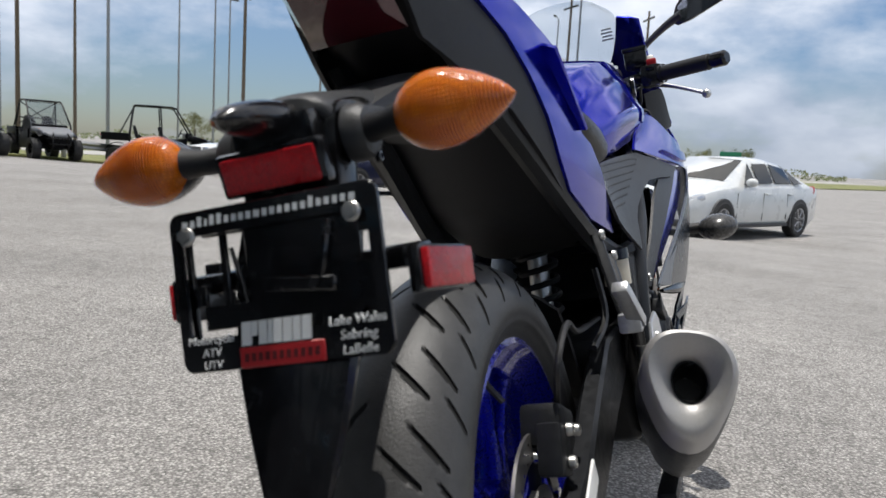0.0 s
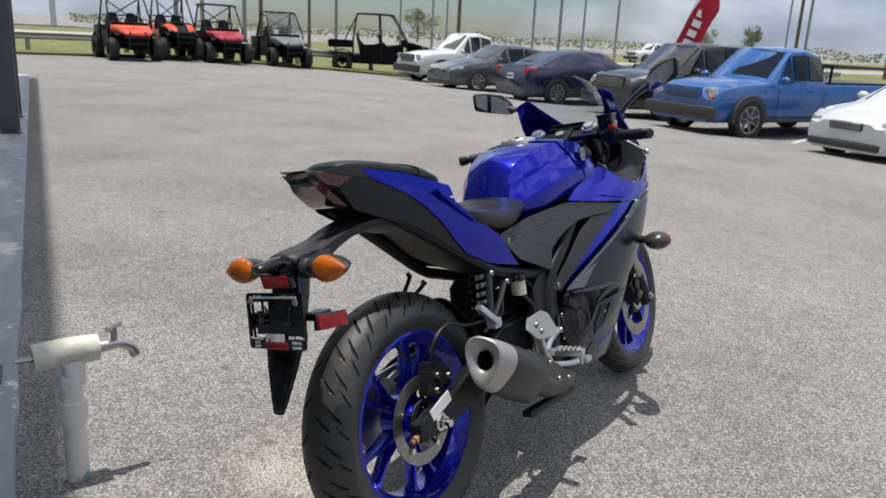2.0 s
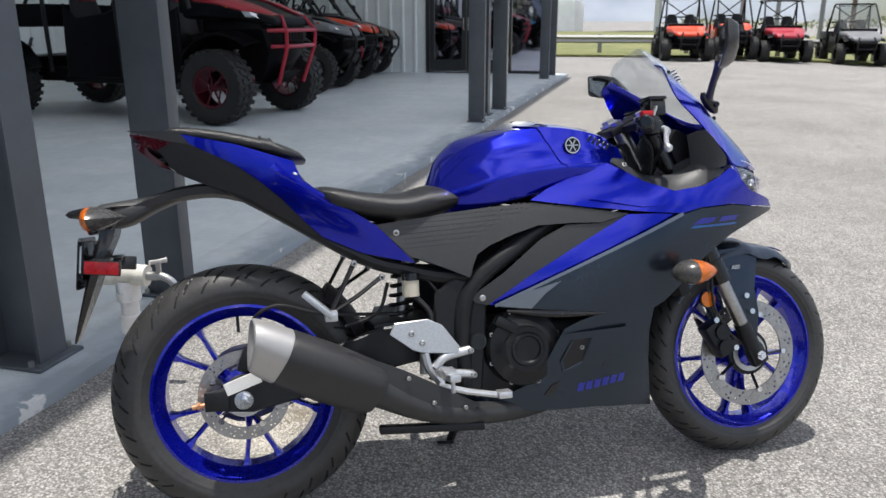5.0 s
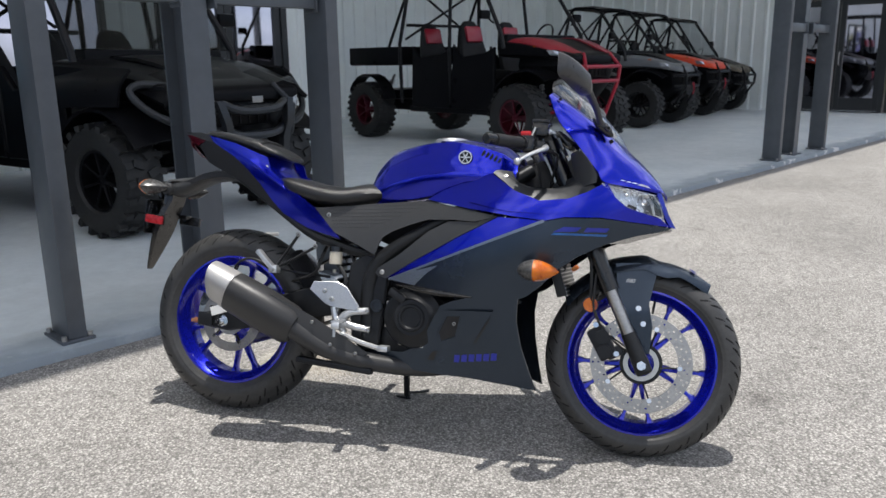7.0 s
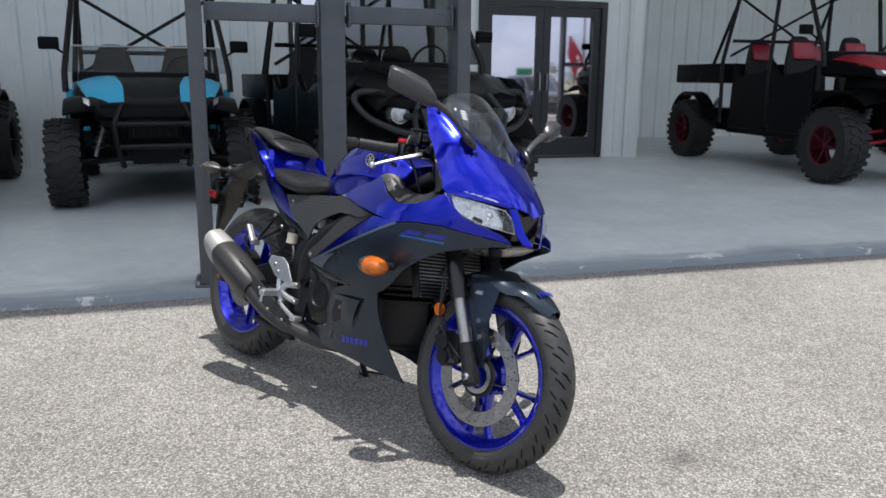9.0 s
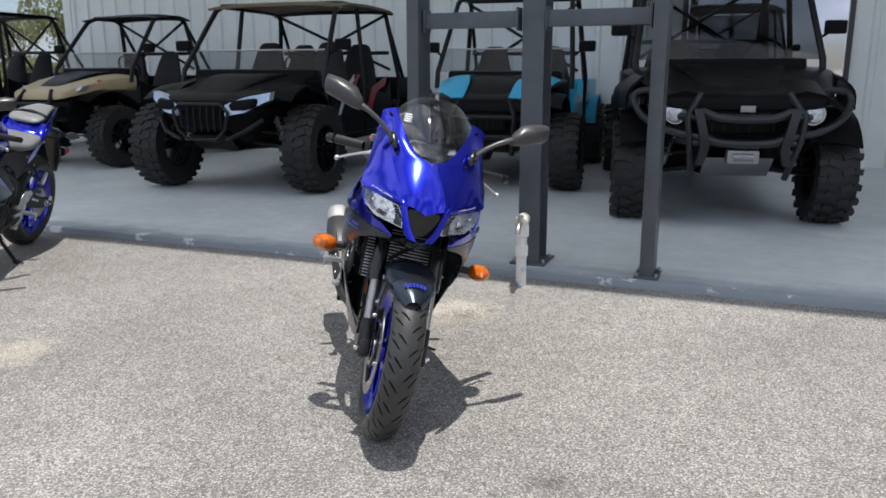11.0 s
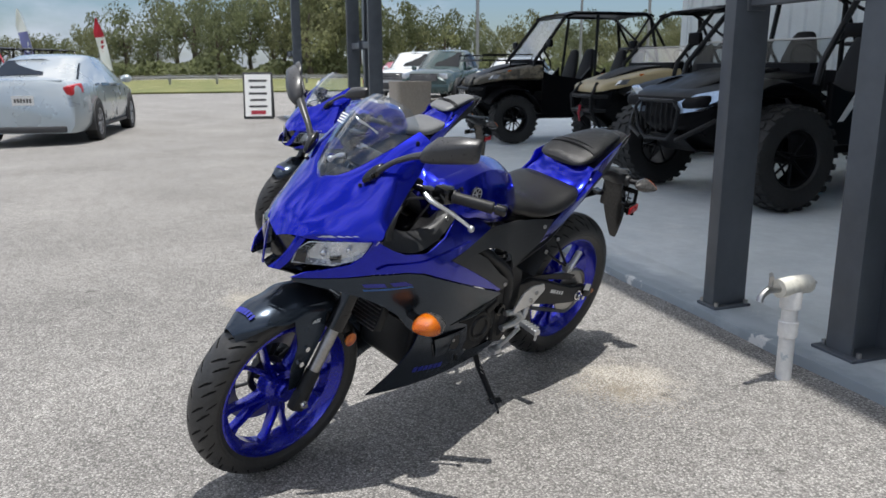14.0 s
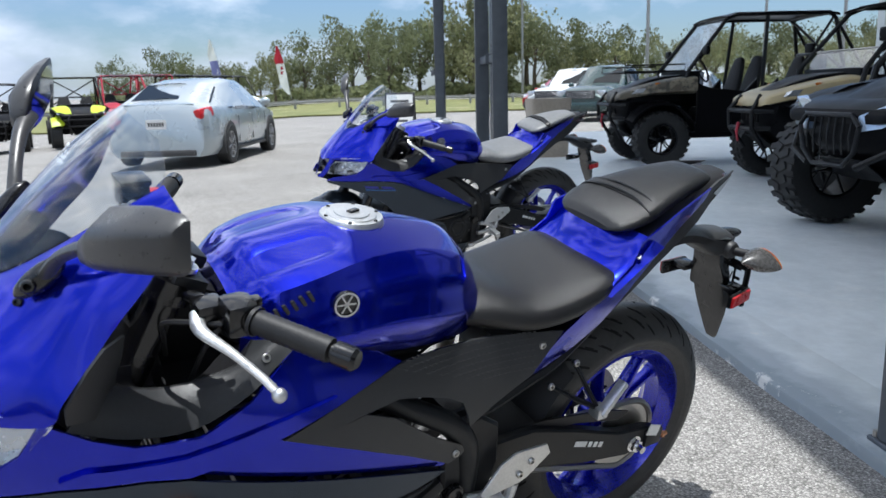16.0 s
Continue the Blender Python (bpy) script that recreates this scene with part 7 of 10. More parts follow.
    cyl(bm, (1.270, -0.11, 0.322), (1.270, -0.122, 0.322), 0.021, n=16)
    ca = P("front_caliper", bm, M_FRAME, "black front brake caliper")
    for p in ((1.242, -0.116, 0.40), (1.305, -0.108, 0.318)):
        bm = B()
        cyl(bm, p, (p[0], p[1] - 0.008, p[2]), 0.008, n=12)
        P("caliper_bolt", bm, M_CHROME, "", ca)
    bm = B()
    tube(bm, [(1.255, -0.1, 0.395), (1.225, -0.115, 0.47), (1.22, -0.12, 0.56), (1.20, -0.09, 0.70), (1.15, -0.08, 0.85)], 0.0045, 6, 5)
    tube(bm, [(1.36, -0.09, 0.31), (1.29, -0.11, 0.36), (1.235, -0.125, 0.44), (1.235, -0.12, 0.55)], 0.0035, 6, 5)
    P("front_hose", bm, M_HOSE)
    # triple clamps and steering stem
    topc = A0 + D * 0.715
    bm = B()
    box(bm, (0.05, 0.26, 0.022), tuple(topc + Vector((-0.015, 0, 0))), (0, -25, 0), bevel=0.006)
    box(bm, (0.09, 0.07, 0.022), tuple(topc + Vector((-0.03, 0, 0))), (0, -25, 0), bevel=0.006)
    P("top_clamp", bm, M_FRAME, "black top triple clamp")
    bm = B()
    box(bm, (0.07, 0.26, 0.035), tuple(A0 + D * 0.47 + Vector((-0.015, 0, 0))), (0, -25, 0), bevel=0.01)
    P("lower_clamp", bm, M_FRAME)
    bm = B()
    st = A0 + D * 0.715 + Vector((-0.032, 0, 0))
    cyl(bm, st - D * 0.25, st + D * 0.005, 0.022, n=16)
    cyl(bm, st + D * 0.01, st + D * 0.02, 0.017, n=6)
    P("steering_stem", bm, M_STEEL, "steel steering stem nut")
    bm = B()
    cyl(bm, st + D * 0.0 + Vector((0.055, 0, 0.0)), st + D * 0.03 + Vector((0.055, 0, 0.0)), 0.017, n=16)
    P("ignition_lock", bm, M_BLACK)
    for s in (-1, 1):
        c = A0 + D * 0.70 + Vector((0, s * 0.098, 0))
        e = Vector((0.935, s * 0.338, 0.912))
        g = (e - c).normalized()
        bm = B()
        cyl(bm, c - D * 0.014, c + D * 0.018, 0.034, n=18)
        cyl(bm, c, e - g * 0.01, 0.011, n=12)
        P("clip_on_bar", bm, M_BLACK, "black clip-on handlebar")
        bm = B()
        r_pts = []
        for k in range(25):
            r_pts.append((0.0165 + (0.0014 if k % 2 else 0), k * 0.0048))
        q = g.to_track_quat("Z", "Y").to_matrix().to_4x4()
        lathe(bm, [(0.0, 0.0)] + r_pts + [(0.0, 25 * 0.0048)], 18, Matrix.Translation(e - g * 0.135) @ q)
        lathe(bm, [(0.019, -0.004), (0.021, -0.004), (0.021, 0.002), (0.019, 0.002)], 18, Matrix.Translation(e - g * 0.135) @ q, True)
        grip = P("grip", bm, M_HOSE, "ribbed black rubber grip")
        bm = B()
        lathe(bm, [(0.0, 0.032), (0.012, 0.032), (0.0165, 0.027), (0.0165, 0.0), (0.0, 0.0)], 18, Matrix.Translation(e - g * 0.012) @ q)
        P("bar_end", bm, M_BLACK, "black bar end weight", grip)
        hb = e - g * 0.165
        bm = B()
        box(bm, (0.045, 0.05, 0.05), tuple(hb), (0, 0, s * -30 * 0), bevel=0.012)
        box(bm, (0.02, 0.018, 0.012), tuple(hb + Vector((-0.022, 0, 0.016))), bevel=0.003)
        sw = P("switch_block", bm, M_BLACK, "black switch block")
        if s < 0:
            bm = B()
            box(bm, (0.03, 0.022, 0.014), tuple(hb + Vector((-0.006, -0.004, 0.03))), bevel=0.004)
            P("stop_switch", bm, M_REDSWITCH, "red stop switch", sw)
            bm = B()
            cup = Vector((1.054, -0.168, 0.0))
            box(bm, (0.046, 0.052, 0.040), (cup.x, cup.y, 0.966), bevel=0.007)
            box(bm, (0.050, 0.056, 0.010), (cup.x, cup.y, 0.990), bevel=0.004)
            tube(bm, [(cup.x, cup.y, 0.95), (cup.x + 0.004, cup.y - 0.01, 0.925), tuple(hb + Vector((0.03, 0.02, 0.0)))], 0.008, 8, 3)
            P("brake_fluid_cup", bm, M_BLACK, "square black brake fluid cup")
            bm = B()
            box(bm, (0.006, 0.020, 0.050), (cup.x - 0.020, cup.y - 0.030, 0.945), (0, 20, 0), bevel=0.002)
            P("cup_bracket", bm, M_STEEL, "bright steel cup bracket")
        bm = B()
        box(bm, (0.04, 0.04, 0.026), tuple(hb + g * -0.035 + Vector((0.012, 0, 0.0))), bevel=0.007)
        P("lever_perch", bm, M_BLACK)
        lv0 = hb - g * 0.03 + Vector((0.03, 0, -0.002))
        lv = [lv0, lv0 + g * 0.032 + Vector((0.022, 0, -0.010)), lv0 + g * 0.080 + Vector((0.020, 0, -0.026)), lv0 + g * 0.130 + Vector((0.020, 0, -0.046)), lv0 + g * 0.158 + Vector((0.024, 0, -0.058))]
        bm = B()
        tube(bm, lv, [0.011, 0.010, 0.007, 0.0065, 0.0065], 10, 4, flat=0.7)
        ball(bm, tuple(lv[-1]), 0.0105)
        P("hand_lever", bm, M_ALU, "polished aluminium hand lever")
        bm = B()
        tube(bm, [hb + Vector((0.02, 0, -0.01)), hb + Vector((0.08, -s * 0.05, -0.02)), (1.10, s * 0.13, 0.87), (1.08, s * 0.07, 0.80)], 0.004, 6, 5)
        tube(bm, [hb + Vector((0.0, -s * 0.03, -0.02)), (1.05, s * 0.16, 0.86), (1.06, s * 0.12, 0.78)], 0.004, 6, 5)
        P("control_cable", bm, M_HOSE)
    return root


LEAN = 13.5
bike_at = Matrix.Rotation(radians(-LEAN), 4, "X")
hero = build_bike(bike_at, "glossy blue and dark grey sport motorcycle leaning on its side stand")
build_fairing(hero)
build_front(hero)

# ---- side-by-side utility vehicles (x ahead, y left, z up) ----
M_UTV_BLACK = mat("utv_black_plastic", (0.006, 0.006, 0.007), 0.34, spec=0.09, grain=0.12, grain_scale=40, stain=0.15, stain_scale=4)
M_CAGE = mat("utv_cage_paint", (0.006, 0.006, 0.007), 0.4, spec=0.35, grain=0.1, grain_scale=30)
M_KNOB = mat("mud_tyre_rubber", (0.017, 0.017, 0.017), 0.62, grain=0.25, grain_scale=40, stain=0.3, stain_scale=6, bump=0.3, bump_scale=200)
M_LAMPGLASS = mat("lamp_glass", (0.55, 0.57, 0.60), 0.08, metal=0.5, coat=1.0, grain=0.3, grain_scale=30)
M_UTV_SEAT = mat("utv_seat_fabric", (0.012, 0.012, 0.013), 0.7, grain=0.2, grain_scale=90, bump=0.3, bump_scale=300)
M_UTV_GLASS = glass_mat("polycarbonate_screen", (0.9, 0.93, 0.95), 0.04, 0.88, 0.5)
M_DIRTY_ALU = mat("dull_alloy", (0.30, 0.30, 0.30), 0.42, metal=0.8, grain=0.15, grain_scale=50)
UTV_PAINT = {
    "black": M_UTV_BLACK,
    "cyan": mat("cyan_plastic", (0.012, 0.42, 0.70), 0.35, coat=0.3, stain=0.06, stain_scale=5),
    "beige": mat("sand_plastic", (0.48, 0.39, 0.22), 0.42, coat=0.2, stain=0.06, stain_scale=5),
    "red": mat("red_plastic", (0.35, 0.012, 0.03), 0.35, coat=0.3, stain=0.06, stain_scale=5),
    "orange": mat("orange_plastic", (0.70, 0.06, 0.015), 0.35, coat=0.3, stain=0.06, stain_scale=5),
    "grey": mat("grey_plastic", (0.16, 0.165, 0.17), 0.4, coat=0.2, stain=0.06, stain_scale=5),
    "white": mat("white_plastic", (0.62, 0.63, 0.62), 0.4, coat=0.2, stain=0.06, stain_scale=5),
    "lime": mat("lime_plastic", (0.50, 0.62, 0.02), 0.4, coat=0.2, stain=0.06, stain_scale=5),
    "blue": mat("blue_plastic", (0.02, 0.06, 0.35), 0.4, coat=0.2, stain=0.06, stain_scale=5),
    "camo": patchy_mat("camouflage_plastic", (0.045, 0.04, 0.03), (0.20, 0.17, 0.12), 9.0, 0.46, 0.54, 0.5, 0.1, 0.1, (0.09, 0.075, 0.05), 5.0, 0.52, 0.56),
}
KNOBBY = {}


def knobby(R, w, hub, mud):
    """Meshes of a mud tyre with lugs, and of its wheel; shared by all of one size."""
    key = (R, w, hub, mud)
    if key in KNOBBY:
        return KNOBBY[key]
    bm = B()
    r0 = R * 0.52
    lathe(bm, [(r0, -w * 0.36), (r0 + 0.02, -w * 0.46), (R * 0.78, -w * 0.5), (R * 0.9, -w * 0.47), (R * 0.945, -w * 0.3), (R * 0.955, 0), (R * 0.945, w * 0.3), (R * 0.9, w * 0.47), (R * 0.78, w * 0.5), (r0 + 0.02, w * 0.46), (r0, w * 0.36)], 40, MY)
    tyre = bpy.data.meshes.new("mud_tyre")
    bm.to_mesh(tyre)
    bm.free()
    tyre.materials.append(M_KNOB)
    bm = B()
    n, g = (20, 1.0) if mud else (26, 0.5)
    for k in range(n):
        for s in (-1, 1):
            a = 360 * (k + (0.5 if s > 0 else 0)) / n
            m = Matrix.Rotation(radians(a), 4, "Y")
            for y, r, sz, tilt in ((s * w * 0.17, R * 0.965, (R * 0.07 * g, w * 0.28, R * 0.13), s * 22), (s * w * 0.42, R * 0.93, (R * 0.11 * g, w * 0.2, R * 0.11), s * -8)):
                q = m @ Matrix.Translation((r, y, 0)) @ Matrix.Rotation(radians(tilt), 4, "X")
                bmesh.ops.create_cube(bm, size=1, matrix=q @ Matrix.Diagonal((*sz, 1)))
    tread = bpy.data.meshes.new("tread")
    bm.to_mesh(tread)
    bm.free()
    tread.materials.append(M_KNOB)
    bm = B()
    lathe(bm, [(r0 + 0.006, -w * 0.40), (r0 - 0.012, -w * 0.38), (r0 - 0.02, -w * 0.1), (r0 - 0.02, w * 0.1), (r0 - 0.012, w * 0.38), (r0 + 0.006, w * 0.40)], 32, MY)
    for k in range(7):
        a = 2 * math.pi * k / 7
        for s in (-1, 1):
            tube(bm, [(0.03 * math.cos(a), s * w * 0.26, 0.03 * math.sin(a)), ((r0 - 0.012) * math.cos(a + 0.1), s * w * 0.34, (r0 - 0.012) * math.sin(a + 0.1))], [0.018, 0.013], 6, flat=0.6)
    lathe(bm, [(0, -w * 0.30), (0.045, -w * 0.29), (0.05, -w * 0.2), (0.05, w * 0.2), (0.045, w * 0.29), (0, w * 0.30)], 20, MY)
    rim = bpy.data.meshes.new("rim")
    bm.to_mesh(rim)
    bm.free()
    rim.materials.append(hub)
    for me in (tyre, rim):
        me.polygons.foreach_set("use_smooth", [True] * len(me.polygons))
        me.set_sharp_from_angle(angle=radians(35))
    KNOBBY[key] = (tyre, rim, tread)
    return KNOBBY[key]


def build_utv(m, label, paint="black", accent=None, width=1.6, wb=2.1, R=0.36, tw=0.28, hood=0.98, top=1.85, roof=True, rows=1, rim=None, cage=None, style="sport",
              screen="half", bumper=None, winch=False, group="utility vehicles", far=False, rack=False, trim=None, own_face=False):
    root = thing("utility_vehicle", label, "utility vehicle", m, group)
    P = lambda name, bm, material, label="", parent=None: part(name, bm, material, parent or root, label)
    col = UTV_PAINT[paint]
    acc = UTV_PAINT[accent] if accent else col
    cagem = cage or M_CAGE
    hw = width / 2 - tw / 2
    xf, xr = 0.0, -wb           # axles
    tyre, rimm, tread = knobby(R, tw, rim or M_UTV_BLACK, style == "round")
    for x in (xf, xr):
        for s in (-1, 1):
            t = shared("tyre", tyre, root, pose(x, s * hw, R, 0, 37 * (x + s), 0))
            shared("rim", rimm, t, Matrix())
            tagged(shared("tread", tread, t, Matrix()), kind="stuff")
            if not far:
                ins = hw - tw * 0.35
                for dz, dx in ((0.0, 0.12), (0.0, -0.12), (0.12, 0.1), (0.12, -0.1)):
                    bm = B()
                    tube(bm, [(x + dx, s * 0.17, R + 0.06 + dz), (x, s * ins, R - 0.02 + dz)], 0.018, 7)
                    P("suspension_arm", bm, trim or M_CAGE)
                bm = B()
                tube(bm, [(x, s * 0.16, R + 0.03), (x, s * 0.28, R + 0.02), (x, s * ins, R)], [0.03, 0.02, 0.04], 8)
                P("drive_shaft", bm, M_CAGE)
                bm = B()
                a, b = Vector((x + (0.06 if x == xf else -0.06), s * ins * 0.78, R + 0.05)), Vector((x - 0.02, s * 0.33, R + 0.52))
                n = 60
                ax = (b - a)
                e1 = ax.cross(Vector((0, 1, 0))).normalized()
                e2 = ax.cross(e1).normalized()
                tube(bm, [a + ax * (0.12 + 0.7 * k / n) + 0.038 * (math.cos(k * 0.8) * e1 + math.sin(k * 0.8) * e2) for k in range(n + 1)], 0.008, 5)
                cyl(bm, a, b, 0.02, n=10)
                P("shock_absorber", bm, M_DIRTY_ALU, "coil-over shock absorber")
    # tub
    floor_z = R + 0.02
    cab_l = 0.95 + 0.85 * (rows - 1)
    x_dash = -0.42
    x_back = x_dash - cab_l
    bm = B()
    box(bm, (wb - 2 * R * 0.62 + 0.1, width * 0.62, 0.16), (-wb / 2, 0, floor_z + 0.06), bevel=0.03)
    box(bm, (cab_l, width * 0.80, 0.08), ((x_dash + x_back) / 2, 0, floor_z + 0.02), bevel=0.02)
    P("chassis", bm, M_UTV_BLACK, "black chassis tub")
    for s in (-1, 1):
        y = s * width * 0.40
        for k in range(rows):
            x1 = x_dash - 0.05 - 0.85 * k
            dr = [(x1, floor_z + 0.05), (x1, hood - 0.1), (x1 - 0.15, hood - 0.16), (x1 - 0.62, hood - 0.22), (x1 - 0.78, hood - 0.05), (x1 - 0.82, floor_z + 0.05)]
            P("side_door", plate(B(), dr, y - 0.03, y + 0.03, 0.012), acc if style == "sport" and accent and k == 0 and not trim else M_UTV_BLACK, "half height side door")
    # nose: hood, fenders, fascia
    nf = R + 0.16          # nose length ahead of the axle
    half_n = width * 0.32 if style == "sport" else width * 0.40
    rings = []
    for x, w, zb, zt in ((x_dash - 0.02, half_n * 1.18, hood - 0.24, hood - 0.005), (-0.15, half_n * 1.12, hood - 0.24, hood - 0.035), (0.15, half_n, hood - 0.25, hood - 0.10), (nf - 0.06, half_n * 0.82, hood - 0.30, hood - 0.20), (nf, half_n * 0.7, hood - 0.31, hood - 0.26)):
        rings.append(ring_pts(x, zb, zt, w, 28, 6))
    P("hood", loft(B(), smooth_rings(rings, 3)), col if style != "stripe" else M_UTV_BLACK, f"{paint} moulded hood")
    if not far:
        bm = B()
        loft(bm, smooth_rings([ring_pts(x, hood + z - 0.06, hood + z, half_n * w, 16, 5) for x, z, w in ((x_dash, 0.02, 0.62), (-0.1, 0.0, 0.56), (0.16, -0.075, 0.44), (nf - 0.09, -0.20, 0.30))], 2))
        P("hood_scoop", bm, M_UTV_BLACK, "raised black hood centre")
    if accent or style == "stripe":
        for s in (-1, 1):
            bm = B()
            rows_ = []
            for x, y0, y1, z in ((x_dash, 0.55, 1.12, hood + 0.02), (-0.1, 0.52, 1.08, hood + 0.012), (0.18, 0.42, 0.98, hood - 0.055), (nf - 0.08, 0.40, 0.80, hood - 0.185)):
                rows_.append([Vector((x, s * half_n * (y0 + (y1 - y0) * j / 4), z - 0.06 * (j / 4) ** 3)) for j in range(5)])
            P("hood_side_panel", grid_skin(B(), smooth_rings(rows_, 3), 0.02), UTV_PAINT[accent] if accent else col, "coloured hood side panel")
    bm = B()
    levels = []
    z_top = hood - 0.24
    for k, (w, ahead_x, back_x) in enumerate(((0.34, nf - 0.30, -0.3), (0.46, nf - 0.16, -0.3), (0.62, nf - 0.05, -0.3), (0.84, nf - 0.04, -0.3), (0.80, nf - 0.10, -0.3))):
        z = floor_z + (z_top - floor_z) * (0.0, 0.25, 0.5, 0.85, 1.0)[k]
        w *= half_n
        levels.append([Vector((x, y, z)) for x, y in ((back_x, -w), (ahead_x - 0.1, -w), (ahead_x, -w * 0.62), (ahead_x, w * 0.62), (ahead_x - 0.1, w), (back_x, w))])
    loft(bm, levels)
    P("nose_body", bm, M_UTV_BLACK, "black nose and grille surround")
    bm = B()
    grid_skin(bm, [[Vector((x, half_n * 0.34 * j / 2, z)) for j in (-2, -1, 0, 1, 2)] for x, z in ((nf - 0.08, floor_z + 0.13), (nf - 0.26, floor_z - 0.01), (-0.3, floor_z - 0.05))], 0.01)
    P("skid_plate", bm, M_DIRTY_ALU if style == "round" else M_UTV_BLACK, "skid plate under the nose")
    if not own_face:
        bm = B()
        box(bm, (0.03, half_n * 0.75, 0.17), (nf - 0.045, 0, hood - 0.40), bevel=0.012)
        gr = P("grille", bm, M_UTV_BLACK)
    if not far and not own_face:
        for k in range(6):
            bm = B()
            box(bm, (0.012, 0.012, 0.14), (nf - 0.026, half_n * 0.3 * (k - 2.5) / 2.5, hood - 0.40), bevel=0.003, seg=1)
            part("grille_bar", bm, M_CAGE, gr)
    for s in (-1, 1):
        bm = B()
        if style == "round":
            cyl(bm, (nf - 0.16, s * 0.47, hood - 0.335), (nf - 0.025, s * 0.47, hood - 0.34), 0.078, n=24)
            ball(bm, (nf - 0.025, s * 0.47, hood - 0.34), 0.070, (0.4, 1, 1))
        else:
            loft(bm, [[Vector((x, s * half_n * y, hood + z)) for x, y, z in r] for r in (
                [(nf - 0.05, 0.46, -0.27), (nf - 0.06, 0.46, -0.23), (nf - 0.16, 0.46, -0.22), (nf - 0.14, 0.46, -0.28)],
                [(nf - 0.05, 0.66, -0.30), (nf - 0.10, 0.70, -0.21), (nf - 0.22, 0.70, -0.20), (nf - 0.18, 0.66, -0.31)],
                [(nf - 0.20, 0.96, -0.20), (nf - 0.24, 0.98, -0.155), (nf - 0.34, 0.98, -0.15), (nf - 0.30, 0.96, -0.21)])])
        if own_face:
            bm.free()
        else:
            P("headlight", bm, M_LAMPGLASS, "clear headlight")
        # fender flare
        bm = B()
        sporty = style == "sport"
        fr_, y_out = (R + 0.17, hw - tw * 0.1) if sporty else (R + 0.10, hw + tw * 0.4)
        fl = [[Vector((xf + fr_ * math.cos(a), s * (half_n * 0.7 + (y_out - half_n * 0.7) * j / 3), R + fr_ * math.sin(a) + 0.03 - 0.04 * (j / 3) ** 2)) for j in range(4)] for a in np.linspace(radians(52 if sporty else 30), radians(150 if sporty else 165), 10)]
        P("fender_flare", grid_skin(bm, fl, 0.02), M_UTV_BLACK if style != "stripe" else col, "moulded fender flare")
        bm = B()
        fl = [[Vector((xr + (R + 0.07) * math.cos(a), s * (width * 0.36 + (hw + tw * 0.3 - width * 0.36) * j / 3), R + (R + 0.07) * math.sin(a) + 0.04)) for j in range(4)] for a in np.linspace(radians(15), radians(150), 9)]
        P("rear_fender_flare", grid_skin(bm, fl, 0.02), acc if accent and not trim else M_UTV_BLACK, "rear fender flare")
    bz = hood - 0.38
    bw = half_n * 0.85
    if not own_face:
        bm = B()
        for z, k in ((bz - 0.16, 0.72), (bz + 0.02, 0.85)):
            tube(bm, [(nf - 0.12, -bw * k, z), (nf + 0.06, -bw * k * 0.8, z), (nf + 0.06, bw * k * 0.8, z), (nf - 0.12, bw * k, z)], 0.024, 8)
        for s in (-1, 1):
            tube(bm, [(nf - 0.1, s * bw * 0.55, floor_z - 0.02), (nf + 0.06, s * bw * 0.62, bz - 0.16), (nf + 0.07, s * bw * 0.66, bz + 0.02), (nf - 0.04, s * bw * 0.5, hood - 0.2)], 0.024, 8)
        P("bumper", bm, bumper or M_CAGE, "tubular front bumper")
    if winch:
        bm = B()
        tube(bm, [(nf + 0.08, 0.0, bz - 0.1), (nf + 0.1, 0.0, bz - 0.2), (nf + 0.08, 0.0, bz - 0.3)], [0.02, 0.014, 0.008], 6)
        P("winch_strap", bm, UTV_PAINT["red"], "red winch strap")
    # cab: dash, wheel, seats, cage, roof
    bm = B()
    box(bm, (0.2, width * 0.7, 0.24), (x_dash - 0.02, 0, hood - 0.06), bevel=0.04)
    P("dashboard", bm, M_UTV_BLACK)
    bm = B()
    lathe(bm, [(0.155, -0.012), (0.17, -0.012), (0.17, 0.012), (0.155, 0.012)], 24, Matrix.Translation((x_dash - 0.22, width * 0.19, hood + 0.06)) @ Matrix.Rotation(radians(-65), 4, "Y"), True)
    tube(bm, [(x_dash - 0.05, width * 0.19, hood), (x_dash - 0.22, width * 0.19, hood + 0.06)], 0.02, 6)
    P("steering_wheel", bm, M_CAGE)
    lift = max(0.0, hood - 1.20)
    for k in range(rows):
        for s in (-1, 1):
            xs = x_dash - 0.58 - 0.85 * k
            bm = B()
            box(bm, (0.48, 0.46, 0.14), (xs, s * width * 0.19, floor_z + 0.26 + lift), (0, -8, 0), bevel=0.05)
            st = P("seat", bm, M_UTV_SEAT, "black bucket seat")
            bm = B()
            loft(bm, smooth_rings([ring_pts(0, -0.07, 0.07, 0.22, 16, 3), ring_pts(0.3, -0.06, 0.06, 0.24, 16, 3), ring_pts(0.52, -0.055, 0.055, 0.19, 16, 3), ring_pts(0.70, -0.045, 0.045, 0.13, 16, 2.6), ring_pts(0.74, -0.02, 0.02, 0.08, 16, 2.4)], 2))
            bm.transform(Matrix.Translation((xs - 0.22, s * width * 0.19, floor_z + 0.30 + lift)) @ Matrix.Rotation(radians(-104), 4, "Y"))
            part("backrest", bm, M_UTV_SEAT , st)
            if trim:
                bm = B()
                box(bm, (0.05, 0.30, 0.22), (xs - 0.285, s * width * 0.19, floor_z + 0.84 + lift), (0, -14, 0), bevel=0.03)
                part("headrest_patch", bm, trim, st, "red headrest patch")
    ct, cw = top - 0.05, width * 0.36
